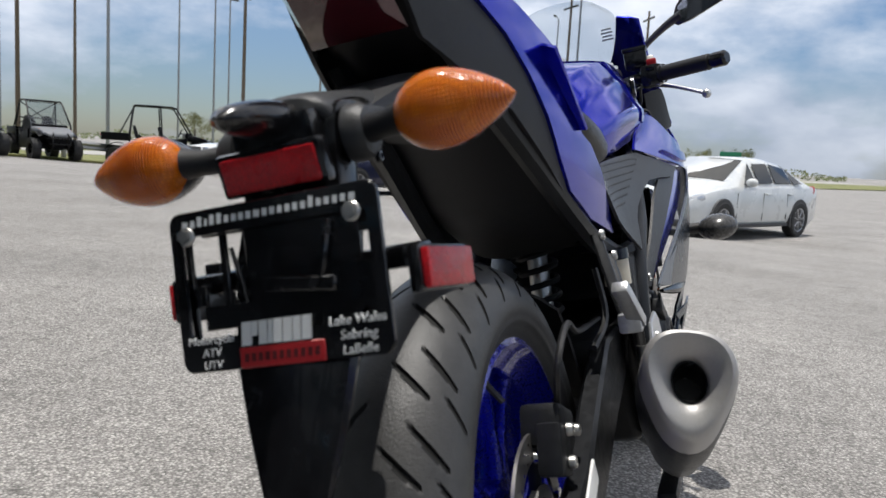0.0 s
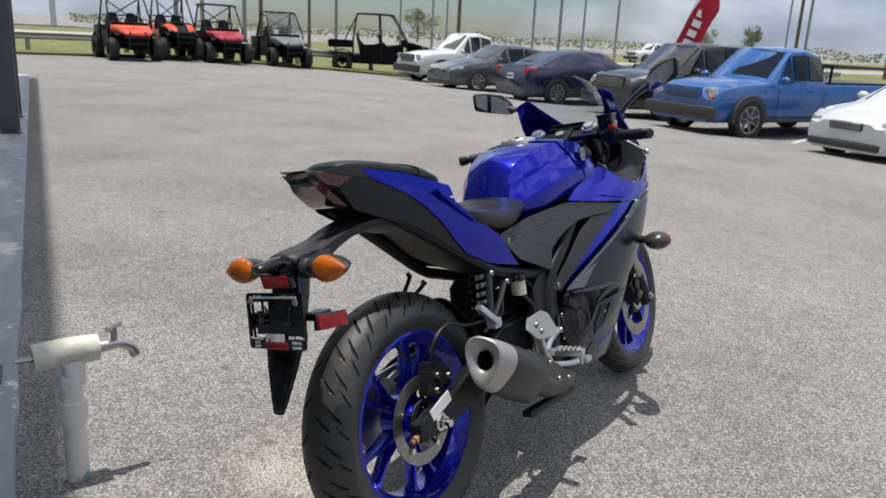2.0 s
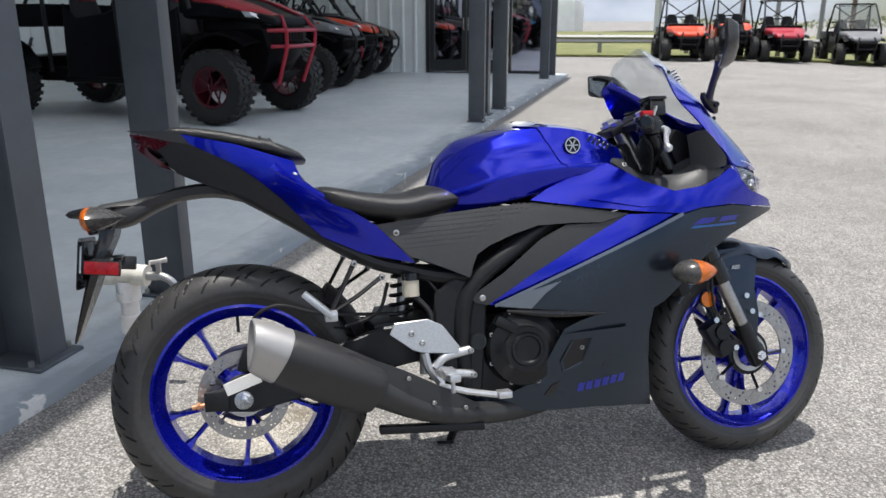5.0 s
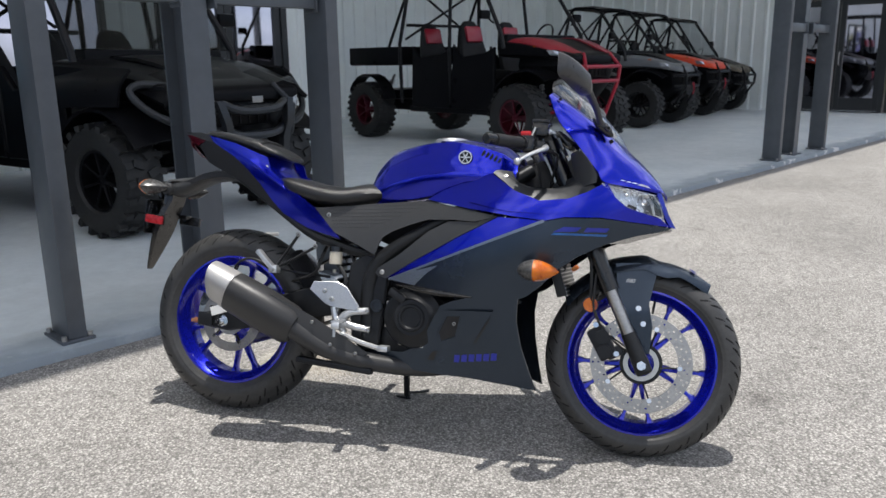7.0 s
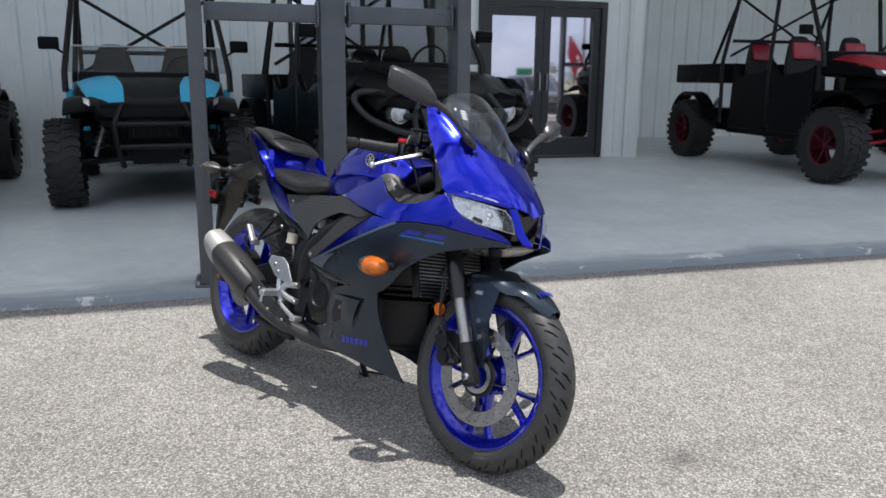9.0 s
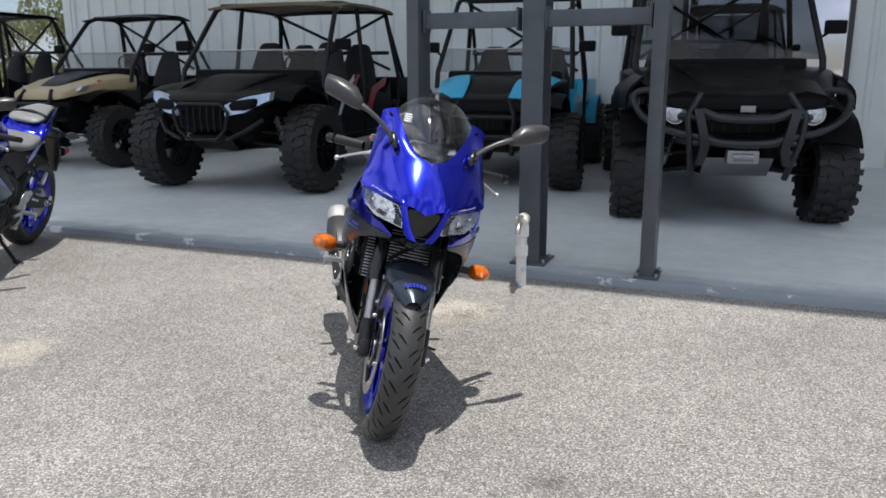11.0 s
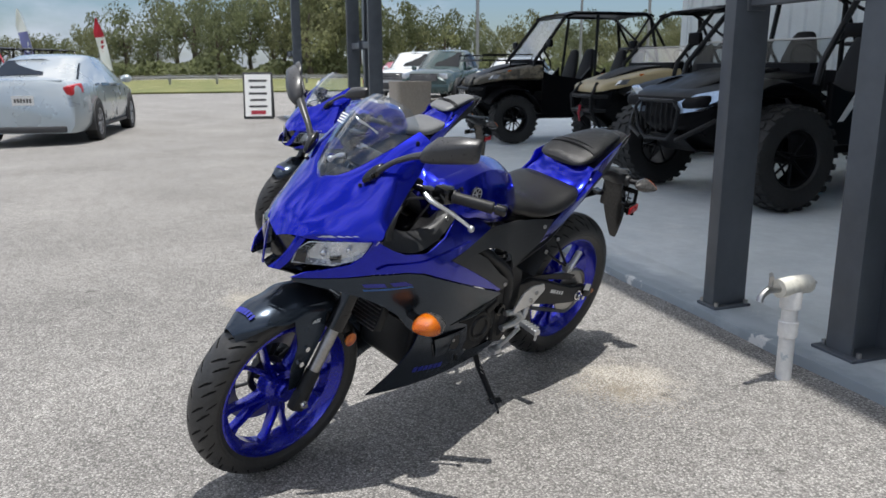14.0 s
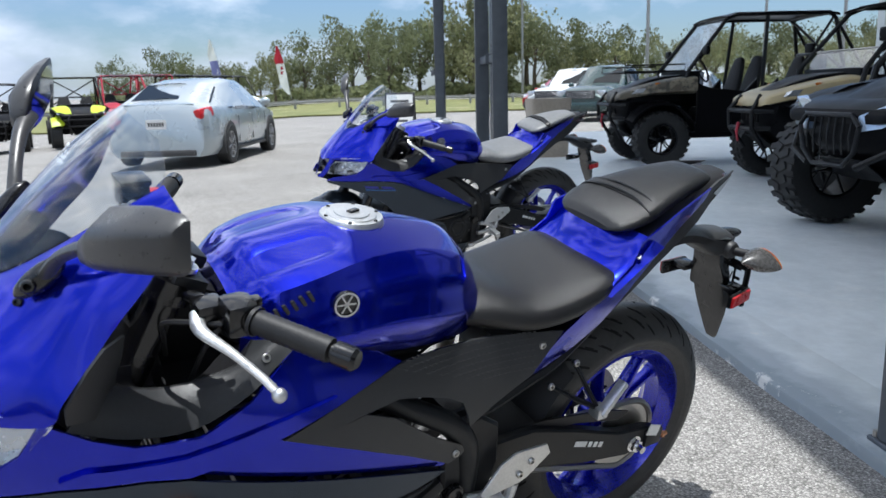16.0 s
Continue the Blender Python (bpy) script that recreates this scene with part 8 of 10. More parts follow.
    xw, xb = x_dash - 0.42, x_back - 0.05
    for s in (-1, 1):
        bm = B()
        tube(bm, [(x_dash + 0.12, s * width * 0.41, hood - 0.12), (x_dash + 0.08, s * width * 0.41, hood + 0.05), (xw, s * cw, ct - 0.06), (xw - 0.15, s * cw, ct), (xb + 0.1, s * cw, ct), (xb, s * cw, ct - 0.07), (xb - 0.12, s * width * 0.41, hood - 0.02), (xb - 0.12, s * width * 0.40, floor_z + 0.1)], 0.027, 8)
        for k in range(1, rows):
            xk = x_dash - 0.05 - 0.85 * k
            tube(bm, [(xk - 0.06, s * cw, ct), (xk, s * width * 0.41, hood - 0.1), (xk, s * width * 0.40, floor_z + 0.1)], 0.025, 8)
        tube(bm, [(xb + 0.02, s * cw, ct - 0.05), (xb - 0.45, s * width * 0.38, hood - 0.05)], 0.022, 8)
        P("cage_side", bm, cagem, "tubular roll cage side")
    for a, b, r in (((xw - 0.12, -cw, ct), (xw - 0.12, cw, ct), 0.025), ((xb + 0.08, -cw, ct), (xb + 0.08, cw, ct), 0.025), ((xb - 0.06, -cw, hood + 0.25), (xb - 0.06, cw, hood + 0.25), 0.022),
                    ((xb + 0.02, -cw, ct - 0.04), (xb - 0.1, cw, hood + 0.05), 0.018), ((xb + 0.02, cw, ct - 0.04), (xb - 0.1, -cw, hood + 0.05), 0.018)):
        bm = B()
        tube(bm, [a, b], r, 8)
        P("cage_crossbar", bm, cagem)
    if not far:
        # mirrors, harness bar and door grab rails
        for s in (-1, 1):
            bm = B()
            box(bm, (0.05, 0.17, 0.11), (x_dash - 0.10, s * (width * 0.41 + 0.12), hood + 0.30), bevel=0.02)
            tube(bm, [(x_dash - 0.08, s * width * 0.40, hood + 0.2), (x_dash - 0.09, s * (width * 0.41 + 0.1), hood + 0.28)], 0.012, 6)
            P("side_mirror", bm, M_UTV_BLACK)
    if roof:
        rr = []
        for x, z in ((xw + 0.02, ct - 0.0), (xw - 0.2, ct + 0.035), ((xw + xb) / 2, ct + 0.05), (xb + 0.1, ct + 0.035), (xb - 0.02, ct + 0.005)):
            rr.append([Vector((x, cw * 1.12 * j / 5, z - 0.03 * abs(j / 5) ** 3)) for j in range(-5, 6)])
        P("roof", grid_skin(B(), smooth_rings(rr, 3), 0.025), roof if not isinstance(roof, bool) else M_UTV_BLACK, "moulded roof panel")
    if screen:
        a, b = Vector((x_dash + 0.07, 0, hood + 0.05)), Vector((xw, 0, ct - 0.06))
        hgt = 0.32 if screen == "half" else 1.0
        bm = B()
        grid_skin(bm, [[a.lerp(b, t * hgt) + Vector((0, width * (0.40 - 0.045 * t * hgt) * j / 3, 0)) for j in range(-3, 4)] for t in (0, 0.5, 1)], 0.006)
        sc = P("windscreen", bm, M_UTV_GLASS if style != "round" else glass_mat("laminated_screen", (0.75, 0.78, 0.78), 0.02, 0.62, 0.3, 1.5), "clear half windscreen" if screen == "half" else "clear full windscreen")
        sc.visible_shadow = False
        bm = B()
        q = a.lerp(b, hgt)
        tube(bm, [q + Vector((0, -width * 0.37, 0)), q + Vector((0, width * 0.37, 0))], 0.010, 6)
        # half screens get a bright steel edge that imitates glare on the plastic
        part("screen_edge", bm, M_STEEL if screen == "half" else cagem, sc)
    # rear bed
    bm = B()
    x0 = xb - 0.15
    x1 = xr - R - 0.12
    w = width * 0.40
    for sx, sy, sz, cx, cy, cz in ((x0 - x1, 2 * w, 0.04, (x0 + x1) / 2, 0, hood - 0.30), (0.04, 2 * w, 0.26, x1, 0, hood - 0.18), (0.04, 2 * w, 0.26, x0, 0, hood - 0.18)):
        box(bm, (abs(sx), sy, sz), (cx, cy, cz), bevel=0.012)
    for s in (-1, 1):
        box(bm, (abs(x0 - x1), 0.05, 0.26), ((x0 + x1) / 2, s * w, hood - 0.18), bevel=0.012)
    P("cargo_bed", bm, acc if accent and not trim else (col if style == "stripe" else M_UTV_BLACK), "open cargo bed")
    bm = B()
    box(bm, (0.7, width * 0.5, 0.3), (xr, 0, R + 0.15), bevel=0.05)
    P("drivetrain", bm, M_UTV_BLACK)
    for s in (-1, 1):
        bm = B()
        box(bm, (0.03, 0.12, 0.06), (x1 - 0.025, s * w * 0.8, hood - 0.14), bevel=0.01)
        P("tail_light", bm, M_RED, "red tail light")
        if style in ("sport", "camo"):
            bm = B()
            box(bm, (0.06, 0.03, 0.03), (0.05, s * (half_n * 1.0), hood - 0.10), bevel=0.008)
            P("side_marker", bm, M_AMBER, "amber marker lamp")
    if rack:
        zr = hood + 0.06
        bm = B()
        tube(bm, [(-0.3, -half_n, zr), (nf - 0.05, -half_n, zr), (nf - 0.05, half_n, zr), (-0.3, half_n, zr), (-0.3, -half_n, zr)], 0.012, 6)
        rk = P("hood_rack", bm, M_CAGE, "black tubular hood rack")
        lines = [[(-0.3, y, zr), (nf - 0.05, y, zr)] for y in np.linspace(-half_n, half_n, 6)[1:-1]] + [[(0.1, -half_n, zr), (0.1, half_n, zr)]]
        for q in (-1, 1):
            lines.append([(-0.3, q * half_n, zr), (-0.3, q * half_n, zr + 0.08), (nf - 0.05, q * half_n, zr + 0.08), (nf - 0.05, q * half_n, zr)])
            lines.append([(0.0, q * half_n * 0.8, zr), (0.0, q * half_n * 0.8, hood - 0.05)])
        for line in lines:
            bm = B()
            tube(bm, line, 0.010, 5)
            part("rack_bar", bm, M_CAGE, rk)
    return root


def face(u, n, turn=0.0, z=SLAB):
    """A pose on the porch, front axle at (u, n), facing the lot."""
    return MB @ pose(u, n, z, 0, 0, -90 + turn)


round_c = build_utv(face(2.15, 2.1, 11), "black four-seat utility vehicle with round headlights and mud tyres", "black", None, 1.76, 3.0, 0.39, 0.29, 1.20, 2.12, True, 2, style="round", screen="full", bumper=mat("satin_bumper", (0.03, 0.032, 0.035), 0.36, metal=0.3))
build_utv(face(-0.08, 3.1, 5), "black and cyan two-seat sport utility vehicle with half windscreen", "black", "cyan", 1.72, 2.3, 0.385, 0.27, 1.10, 1.98, False, 1, style="sport", screen="half", cage=M_CAGE)
sport_c = build_utv(face(-2.45, 2.1, 4), "black four-seat sport utility vehicle with red and white door marks", "black", None, 1.98, 3.1, 0.43, 0.31, 1.12, 1.90, mat("tan_roof", (0.16, 0.11, 0.06), 0.5, stain=0.1, stain_scale=3), 2, style="sport", screen="half", own_face=True)


def sport_face(root, nf, hood, half_n):
    """The nose of the black sport machine: eight-sided grille, slanted pale lamps, side intakes."""
    oct_ = [(0.29, 0.06), (0.22, 0.13), (-0.22, 0.13), (-0.29, 0.06), (-0.25, -0.10), (-0.15, -0.19), (0.15, -0.19), (0.25, -0.10)]
    c = Vector((nf + 0.03, 0, hood - 0.385))
    bm = B()
    tube(bm, [c + Vector((0.03 * z, y, z)) for y, z in oct_ + oct_[:1]], 0.016, 8)
    gr = part("grille", bm, M_FRAME, root, "eight-sided black grille frame")
    for k in range(7):
        bm = B()
        y = -0.21 + 0.07 * k
        h = 0.12 if abs(y) < 0.16 else 0.09
        tube(bm, [c + Vector((-0.004, y, -h)), c + Vector((0.008, y, 0)), c + Vector((-0.004, y, h))], 0.006, 6)
        part("grille_bar", bm, M_FRAME, gr)
    lamp = mat("cool_lamp_glass", (0.50, 0.60, 0.74), 0.12, metal=0.4, coat=1.0, grain=0.2, grain_scale=30)
    for q in (-1, 1):
        bm = B()
        loft(bm, [[Vector((x, q * y, hood + z)) for x, y, z in r] for r in (
            [(nf + 0.02, 0.25, -0.36), (nf + 0.01, 0.25, -0.26), (nf - 0.06, 0.25, -0.26), (nf - 0.06, 0.25, -0.36)],
            [(nf - 0.02, 0.42, -0.33), (nf - 0.05, 0.43, -0.19), (nf - 0.14, 0.43, -0.18), (nf - 0.12, 0.42, -0.33)],
            [(nf - 0.14, 0.62, -0.22), (nf - 0.16, 0.63, -0.15), (nf - 0.24, 0.63, -0.14), (nf - 0.22, 0.62, -0.22)])])
        part("headlight", bm, lamp, root, "slanted pale blue headlight")
        bm = B()
        tube(bm, [(nf, q * 0.24, hood - 0.58), (nf - 0.02, q * 0.42, hood - 0.50), (nf - 0.14, q * 0.55, hood - 0.40)], 0.022, 8)
        part("nose_rail", bm, M_CAGE, root)


sport_face(sport_c, 0.59, 1.12, 0.634)


def round_face(root, nf):
    """The bull bar and wide lamp brows of the black four-seat machine."""
    satin = mat("satin_bull_bar", (0.03, 0.032, 0.035), 0.34, metal=0.3, grain=0.1, grain_scale=40)
    for q in (-1, 1):
        bm = B()
        loft(bm, smooth_rings([[Vector((nf + dx, q * (0.30 + dy), z)) for dx, dy, z in ((0.08, -0.028, z0), (0.08, 0.028, z0), (0.03, 0.028, z0), (0.03, -0.028, z0))] for z0 in (0.50,)] +
                              [[Vector((nf + o + dx, q * (y + dy), z0)) for dx, dy in ((0.05, -0.03), (0.05, 0.03), (0.0, 0.03), (0.0, -0.03))] for o, y, z0 in ((0.06, 0.27, 0.62), (0.09, 0.29, 0.74), (0.06, 0.33, 0.90))], 2))
        part("bumper_upright", bm, satin, root, "flat satin grey bumper upright")
        bm = B()
        tube(bm, [(nf + 0.07, q * 0.30, 0.70), (nf + 0.0, q * 0.52, 0.74), (nf - 0.12, q * 0.70, 0.84), (nf - 0.24, q * 0.76, 0.97), (nf - 0.22, q * 0.66, 1.02), (nf - 0.10, q * 0.42, 0.98)], 0.026, 8, 4)
        part("bumper_wing", bm, satin, root, "satin grey tube round the headlight")
        bm = B()
        rows = [[Vector((nf - 0.03 - 0.10 * k, q * (0.28 + 0.13 * j), 1.02 + 0.03 * k - 0.03 * (j - 1) ** 2)) for j in range(4)] for k in range(4)]
        grid_skin(bm, rows, 0.03)
        part("lamp_brow", bm, M_UTV_BLACK, root, "black moulded brow over the headlight")
        bm = B()
        rows = [[Vector((x, q * y, z)) for x, y, z in r] for r in (
            [(nf - 0.30, 0.70, 1.12), (-0.10, 0.74, 1.14), (-0.42, 0.76, 1.12)], [(nf - 0.28, 0.80, 1.02), (-0.10, 0.88, 1.04), (-0.42, 0.88, 1.02)], [(nf - 0.30, 0.82, 0.88), (-0.10, 0.90, 0.88), (-0.42, 0.88, 0.86)])]
        grid_skin(bm, smooth_rings(rows, 3), 0.02)
        part("front_fender", bm, M_UTV_BLACK, root, "tall black front fender")
    bm = B()
    for z, x in ((0.66, 0.10), (0.83, 0.11)):
        tube(bm, [(nf + x - 0.03, -0.30, z + 0.05), (nf + x, -0.15, z), (nf + x, 0.15, z), (nf + x - 0.03, 0.30, z + 0.05)], 0.03, 8, 4)
    part("bumper_crossbar", bm, satin, root, "satin grey bumper crossbars")
    bm = B()
    box(bm, (0.10, 0.22, 0.10), (nf + 0.03, 0, 0.56), bevel=0.015)
    cyl(bm, (nf + 0.06, -0.07, 0.56), (nf + 0.06, 0.07, 0.56), 0.035, n=14)
    part("winch", bm, M_DIRTY_ALU, root, "small alloy winch")
    bm = B()
    box(bm, (0.01, 0.10, 0.045), (nf + 0.115, 0, 0.90), bevel=0.004)
    part("nose_badge", bm, M_DIRTY_ALU, root, "small pale badge")


round_face(round_c, 0.55)
build_utv(face(-5.6, 3.1, -3), "sand beige and black two-seat utility vehicle with dark roof", "beige", None, 1.62, 2.2, 0.38, 0.28, 1.14, 1.90, True, 1, style="sport", screen="half", winch=True)
build_utv(face(-8.15, 2.4, -4), "camouflage crew utility vehicle with hood rack and full roof", "camo", None, 1.55, 2.9, 0.37, 0.27, 1.18, 1.98, True, 2, style="camo", screen="full", winch=True, rack=True)
build_utv(face(7.9, 2.85, -4), "black and red four-seat sport utility vehicle with red bumper", "black", "red", 1.98, 3.1, 0.43, 0.32, 1.41, 2.32, True, 2, rim=mat("red_black_rim", (0.10, 0.008, 0.02), 0.35, metal=0.5), style="sport", screen=None, bumper=UTV_PAINT["red"], winch=False, trim=UTV_PAINT["red"])
build_utv(face(11.75, 3.55, 6), "grey utility vehicle with black roof and mud tyres", "grey", None, 1.65, 2.2, 0.39, 0.28, 1.22, 2.05, True, 1, style="sport", screen=None, winch=True)
build_utv(face(13.75, 3.9, 6), "orange utility vehicle with black roof", "orange", None, 1.62, 2.2, 0.39, 0.28, 1.24, 2.05, True, 1, style="sport", screen=None, winch=True)
build_utv(face(15.7, 4.2, 6), "dark camouflage utility vehicle with full windscreen", "camo", None, 1.55, 2.1, 0.37, 0.27, 1.14, 2.0, True, 1, style="camo", screen="full")
# door graphics of the four-seat machine
for s in (-1, 1):
    for col, pts in ((UTV_PAINT["white"], [(-0.62, 0.70), (-0.56, 0.70), (-0.78, 1.0), (-1.0, 1.12), (-1.0, 1.06), (-0.84, 0.96)]), (UTV_PAINT["red"], [(-1.45, 0.72), (-1.30, 0.74), (-1.5, 0.98), (-1.95, 1.1), (-1.9, 1.0), (-1.62, 0.92)]),
                     (UTV_PAINT["red"], [(-1.0, 0.98), (-0.96, 1.0), (-1.08, 1.12), (-1.16, 1.12)])):
        part("door_mark", plate(B(), pts, s * 0.829, s * 0.833, 0.0), col, sport_c, smooth=False)

# shown off on the lot's far edge
for n, paint, t in ((-2.85, "orange", 8), (-5.8, "red", 5), (-8.1, "grey", 4)):
    build_utv(MB @ pose(25.2 - 0.35 * (n + 5), n, fall(n), 0, 0, 180 + t), f"{paint} utility vehicle parked at the edge of the grass", paint, None, 1.5, 1.9, 0.34, 0.26, 1.05, 1.9, paint != "grey", 1, style="sport", screen="full" if paint == "grey" else None, group="vehicles by the grass", far=True)
build_utv(MB @ pose(25.5, -4.33, 0.0, 0, 0, 186), "black utility vehicle with roof parked by the grass", "black", "orange", 1.30, 2.0, 0.36, 0.26, 1.1, 2.0, True, 1, style="sport", screen=None, group="vehicles by the grass", far=True)
build_utv(MB @ pose(27.6, -13.5, fall(-13.5) + 0.025, 0, 0, 250), "tall black utility vehicle parked by the guardrail", "black", None, 1.6, 2.8, 0.40, 0.28, 1.3, 2.3, True, 2, style="sport", screen=None, group="vehicles by the grass", far=True)
# a row across the lot
ROWFAR = [("black", -20.9, -11.8), ("lime", -20.7, -9.4), ("red", -22.0, -8.4), ("red", -23.6, -7.8), ("grey", -25.4, -7.4), ("white", -27.5, -7.0), ("grey", -29.5, -6.6), ("white", -31.5, -6.3)]

# ---- parked cars and trucks (x ahead, y left, z up; origin under the middle) ----
M_CARGLASS = mat("car_glass", (0.010, 0.012, 0.014), 0.04, spec=0.45)
M_CARTYRE = mat("car_tyre", (0.02, 0.02, 0.02), 0.7, grain=0.2, grain_scale=40)
M_ALLOY = mat("alloy_wheel", (0.42, 0.42, 0.43), 0.35, metal=0.8, grain=0.1, grain_scale=40)
M_BUMPER = mat("grey_bumper_plastic", (0.05, 0.05, 0.052), 0.6, grain=0.1, grain_scale=60)


def car_paint(name, col, metal=0.2):
    return mat(name, col, 0.3, metal=metal, coat=0.9, grain=0.03, grain_scale=300, stain=0.04, stain_scale=2)


PAINTS = {"white": car_paint("white_car_paint", (0.62, 0.64, 0.64), 0.0), "silver": car_paint("silver_car_paint", (0.40, 0.45, 0.48), 0.4), "navy": car_paint("navy_car_paint", (0.012, 0.016, 0.05)),
          "graphite": car_paint("graphite_car_paint", (0.06, 0.068, 0.075)), "black": car_paint("black_car_paint", (0.012, 0.013, 0.015)), "blue": car_paint("blue_truck_paint", (0.015, 0.10, 0.33), 0.1),
          "red": car_paint("red_car_paint", (0.35, 0.02, 0.02), 0.0), "green": car_paint("dark_green_paint", (0.02, 0.05, 0.05))}
CAR_WHEEL = {}


def car_wheel_meshes(R, w=0.21, spokes=7):
    key = (R, w, spokes)
    if key not in CAR_WHEEL:
        bm = B()
        r0 = R * 0.66
        lathe(bm, [(r0, -w / 2 * 0.8), (r0 + 0.02, -w / 2), (R * 0.93, -w / 2), (R, -w / 2 * 0.75), (R, w / 2 * 0.75), (R * 0.93, w / 2), (r0 + 0.02, w / 2), (r0, w / 2 * 0.8)], 40, MY)
        t = bpy.data.meshes.new("tyre")
        bm.to_mesh(t)
        bm.free()
        t.materials.append(M_CARTYRE)
        bm = B()
        lathe(bm, [(r0 + 0.004, -w * 0.44), (r0 - 0.015, -w * 0.42), (r0 - 0.03, 0), (r0 - 0.015, w * 0.42), (r0 + 0.004, w * 0.44)], 36, MY)
        for s in (-1, 1):
            lathe(bm, [(0, s * w * 0.36), (0.06, s * w * 0.36), (0.065, s * w * 0.28)], 18, MY)
            for k in range(spokes):
                a = 2 * math.pi * k / spokes
                tube(bm, [(0.04 * math.cos(a), s * w * 0.33, 0.04 * math.sin(a)), ((r0 - 0.01) * math.cos(a), s * w * 0.38, (r0 - 0.01) * math.sin(a))], [0.03, 0.022], 6, flat=0.5)
        r = bpy.data.meshes.new("rim")
        bm.to_mesh(r)
        bm.free()
        r.materials.append(M_ALLOY)
        for me in (t, r):
            me.polygons.foreach_set("use_smooth", [True] * len(me.polygons))
            me.set_sharp_from_angle(angle=radians(40))
        CAR_WHEEL[key] = (t, r)
    return CAR_WHEEL[key]


def build_car(m, label, paint, kind="sedan"):
    root = thing("car" if kind != "pickup" else "pickup_truck", label, "car" if kind != "pickup" else "pickup truck", m, "parked cars")
    P = lambda name, bm, material, label="", parent=None: part(name, bm, material, parent or root, label)
    col = PAINTS[paint]
    if kind == "sedan":
        L, W, R, zb, wbf, wbr = 4.6, 1.8, 0.33, 0.2, 1.38, -1.38
        # x, half width, belt height, roof height, roof half width
        st = [(-2.30, 0.74, 0.80, 0.86, 0.60), (-2.22, 0.82, 0.93, 1.00, 0.66), (-1.75, 0.88, 0.97, 1.06, 0.68), (-1.05, 0.90, 0.95, 1.36, 0.58), (-0.35, 0.90, 0.94, 1.44, 0.60), (0.25, 0.90, 0.92, 1.42, 0.60),
              (1.05, 0.90, 0.90, 0.98, 0.70), (1.7, 0.87, 0.82, 0.88, 0.66), (2.12, 0.80, 0.70, 0.76, 0.58), (2.28, 0.70, 0.60, 0.66, 0.5)]
        screen_f, screen_r, cab = (5, 6), (2, 3), (3, 5)
    elif kind == "suv":
        L, W, R, zb, wbf, wbr = 4.8, 1.9, 0.37, 0.26, 1.42, -1.42
        st = [(-2.35, 0.84, 0.9, 1.0, 0.7), (-2.32, 0.90, 1.08, 1.2, 0.74), (-2.05, 0.92, 1.10, 1.68, 0.66), (-1.1, 0.93, 1.09, 1.78, 0.70), (-0.3, 0.93, 1.08, 1.78, 0.70), (0.3, 0.93, 1.06, 1.74, 0.68),
              (1.0, 0.93, 1.05, 1.14, 0.76), (1.7, 0.91, 1.0, 1.08, 0.74), (2.2, 0.88, 0.92, 1.0, 0.7), (2.36, 0.80, 0.75, 0.85, 0.6)]
        screen_f, screen_r, cab = (5, 6), (1, 2), (2, 5)
    else:
        L, W, R, zb, wbf, wbr = 5.3, 1.9, 0.39, 0.32, 1.65, -1.6
        st = [(-2.65, 0.86, 1.0, 1.02, 0.80), (-2.60, 0.90, 1.08, 1.09, 0.84), (-1.6, 0.92, 1.08, 1.09, 0.85), (-0.42, 0.92, 1.08, 1.10, 0.85), (-0.36, 0.92, 1.08, 1.66, 0.66), (0.1, 0.93, 1.07, 1.76, 0.68), (0.5, 0.93, 1.06, 1.72, 0.66),
              (1.1, 0.92, 1.05, 1.14, 0.78), (1.8, 0.90, 1.02, 1.10, 0.76), (2.35, 0.88, 0.92, 1.0, 0.7), (2.55, 0.82, 0.72, 0.82, 0.62)]
        screen_f, screen_r, cab = (6, 7), (3, 4), (4, 6)
    rings = []
    for x, hw, zk, zr, rw in st:
        half = [(hw * 0.86, zb), (hw * 0.97, zb + 0.12), (hw, zb + 0.3), (hw * 0.985, zk - 0.06), (hw * 0.955, zk), (rw * 1.04, zr - 0.07), (rw * 0.9, zr - 0.02), (rw * 0.5, zr), (0.0, zr + 0.005)]
        ring = [Vector((x, y, z)) for y, z in half] + [Vector((x, -y, z)) for y, z in reversed(half[:-1])]
        rings.append(ring)
    P("body", loft(B(), rings), col, f"glossy {paint} painted body")

    def pane(name, pts, lift, label="dark tinted glass"):
        bm = B()
        vs = [bm.verts.new(p) for p in pts]
        bm.faces.new(vs)
        bmesh.ops.recalc_face_normals(bm, faces=bm.faces)
        f = bm.faces[:][0]
        f.normal_update()
        nrm = f.normal.copy()
        c = f.calc_center_median()
        if nrm.dot(c - Vector((0, 0, 0.8))) < 0:
            nrm = -nrm
        for v in vs:
            v.co += nrm * lift
        bmesh.ops.solidify(bm, geom=bm.faces[:], thickness=0.006)
        return P(name, bm, M_CARGLASS, label)

    def mixp(a, b, t):
        return a.lerp(b, t)
    for (i, j), nm in ((screen_f, "windscreen"), (screen_r, "rear_window")):
        lo, hi = (j, i) if nm == "windscreen" else (i, j)
        a, b = rings[lo], rings[hi]
        n = len(a)
        pane(nm, [mixp(a[6], b[6], 0.08), mixp(a[6], b[6], 0.92), mixp(a[8], b[8], 0.93), mixp(a[n - 6], b[n - 6], 0.92), mixp(a[n - 6], b[n - 6], 0.08), mixp(a[8], b[8], 0.1)], 0.014)
    for s in (0, 1):
        for k in range(cab[0], cab[1]):
            a, b = rings[k], rings[k + 1]
            n = len(a)
            idx = (4, 5) if s == 0 else (n - 4, n - 5)
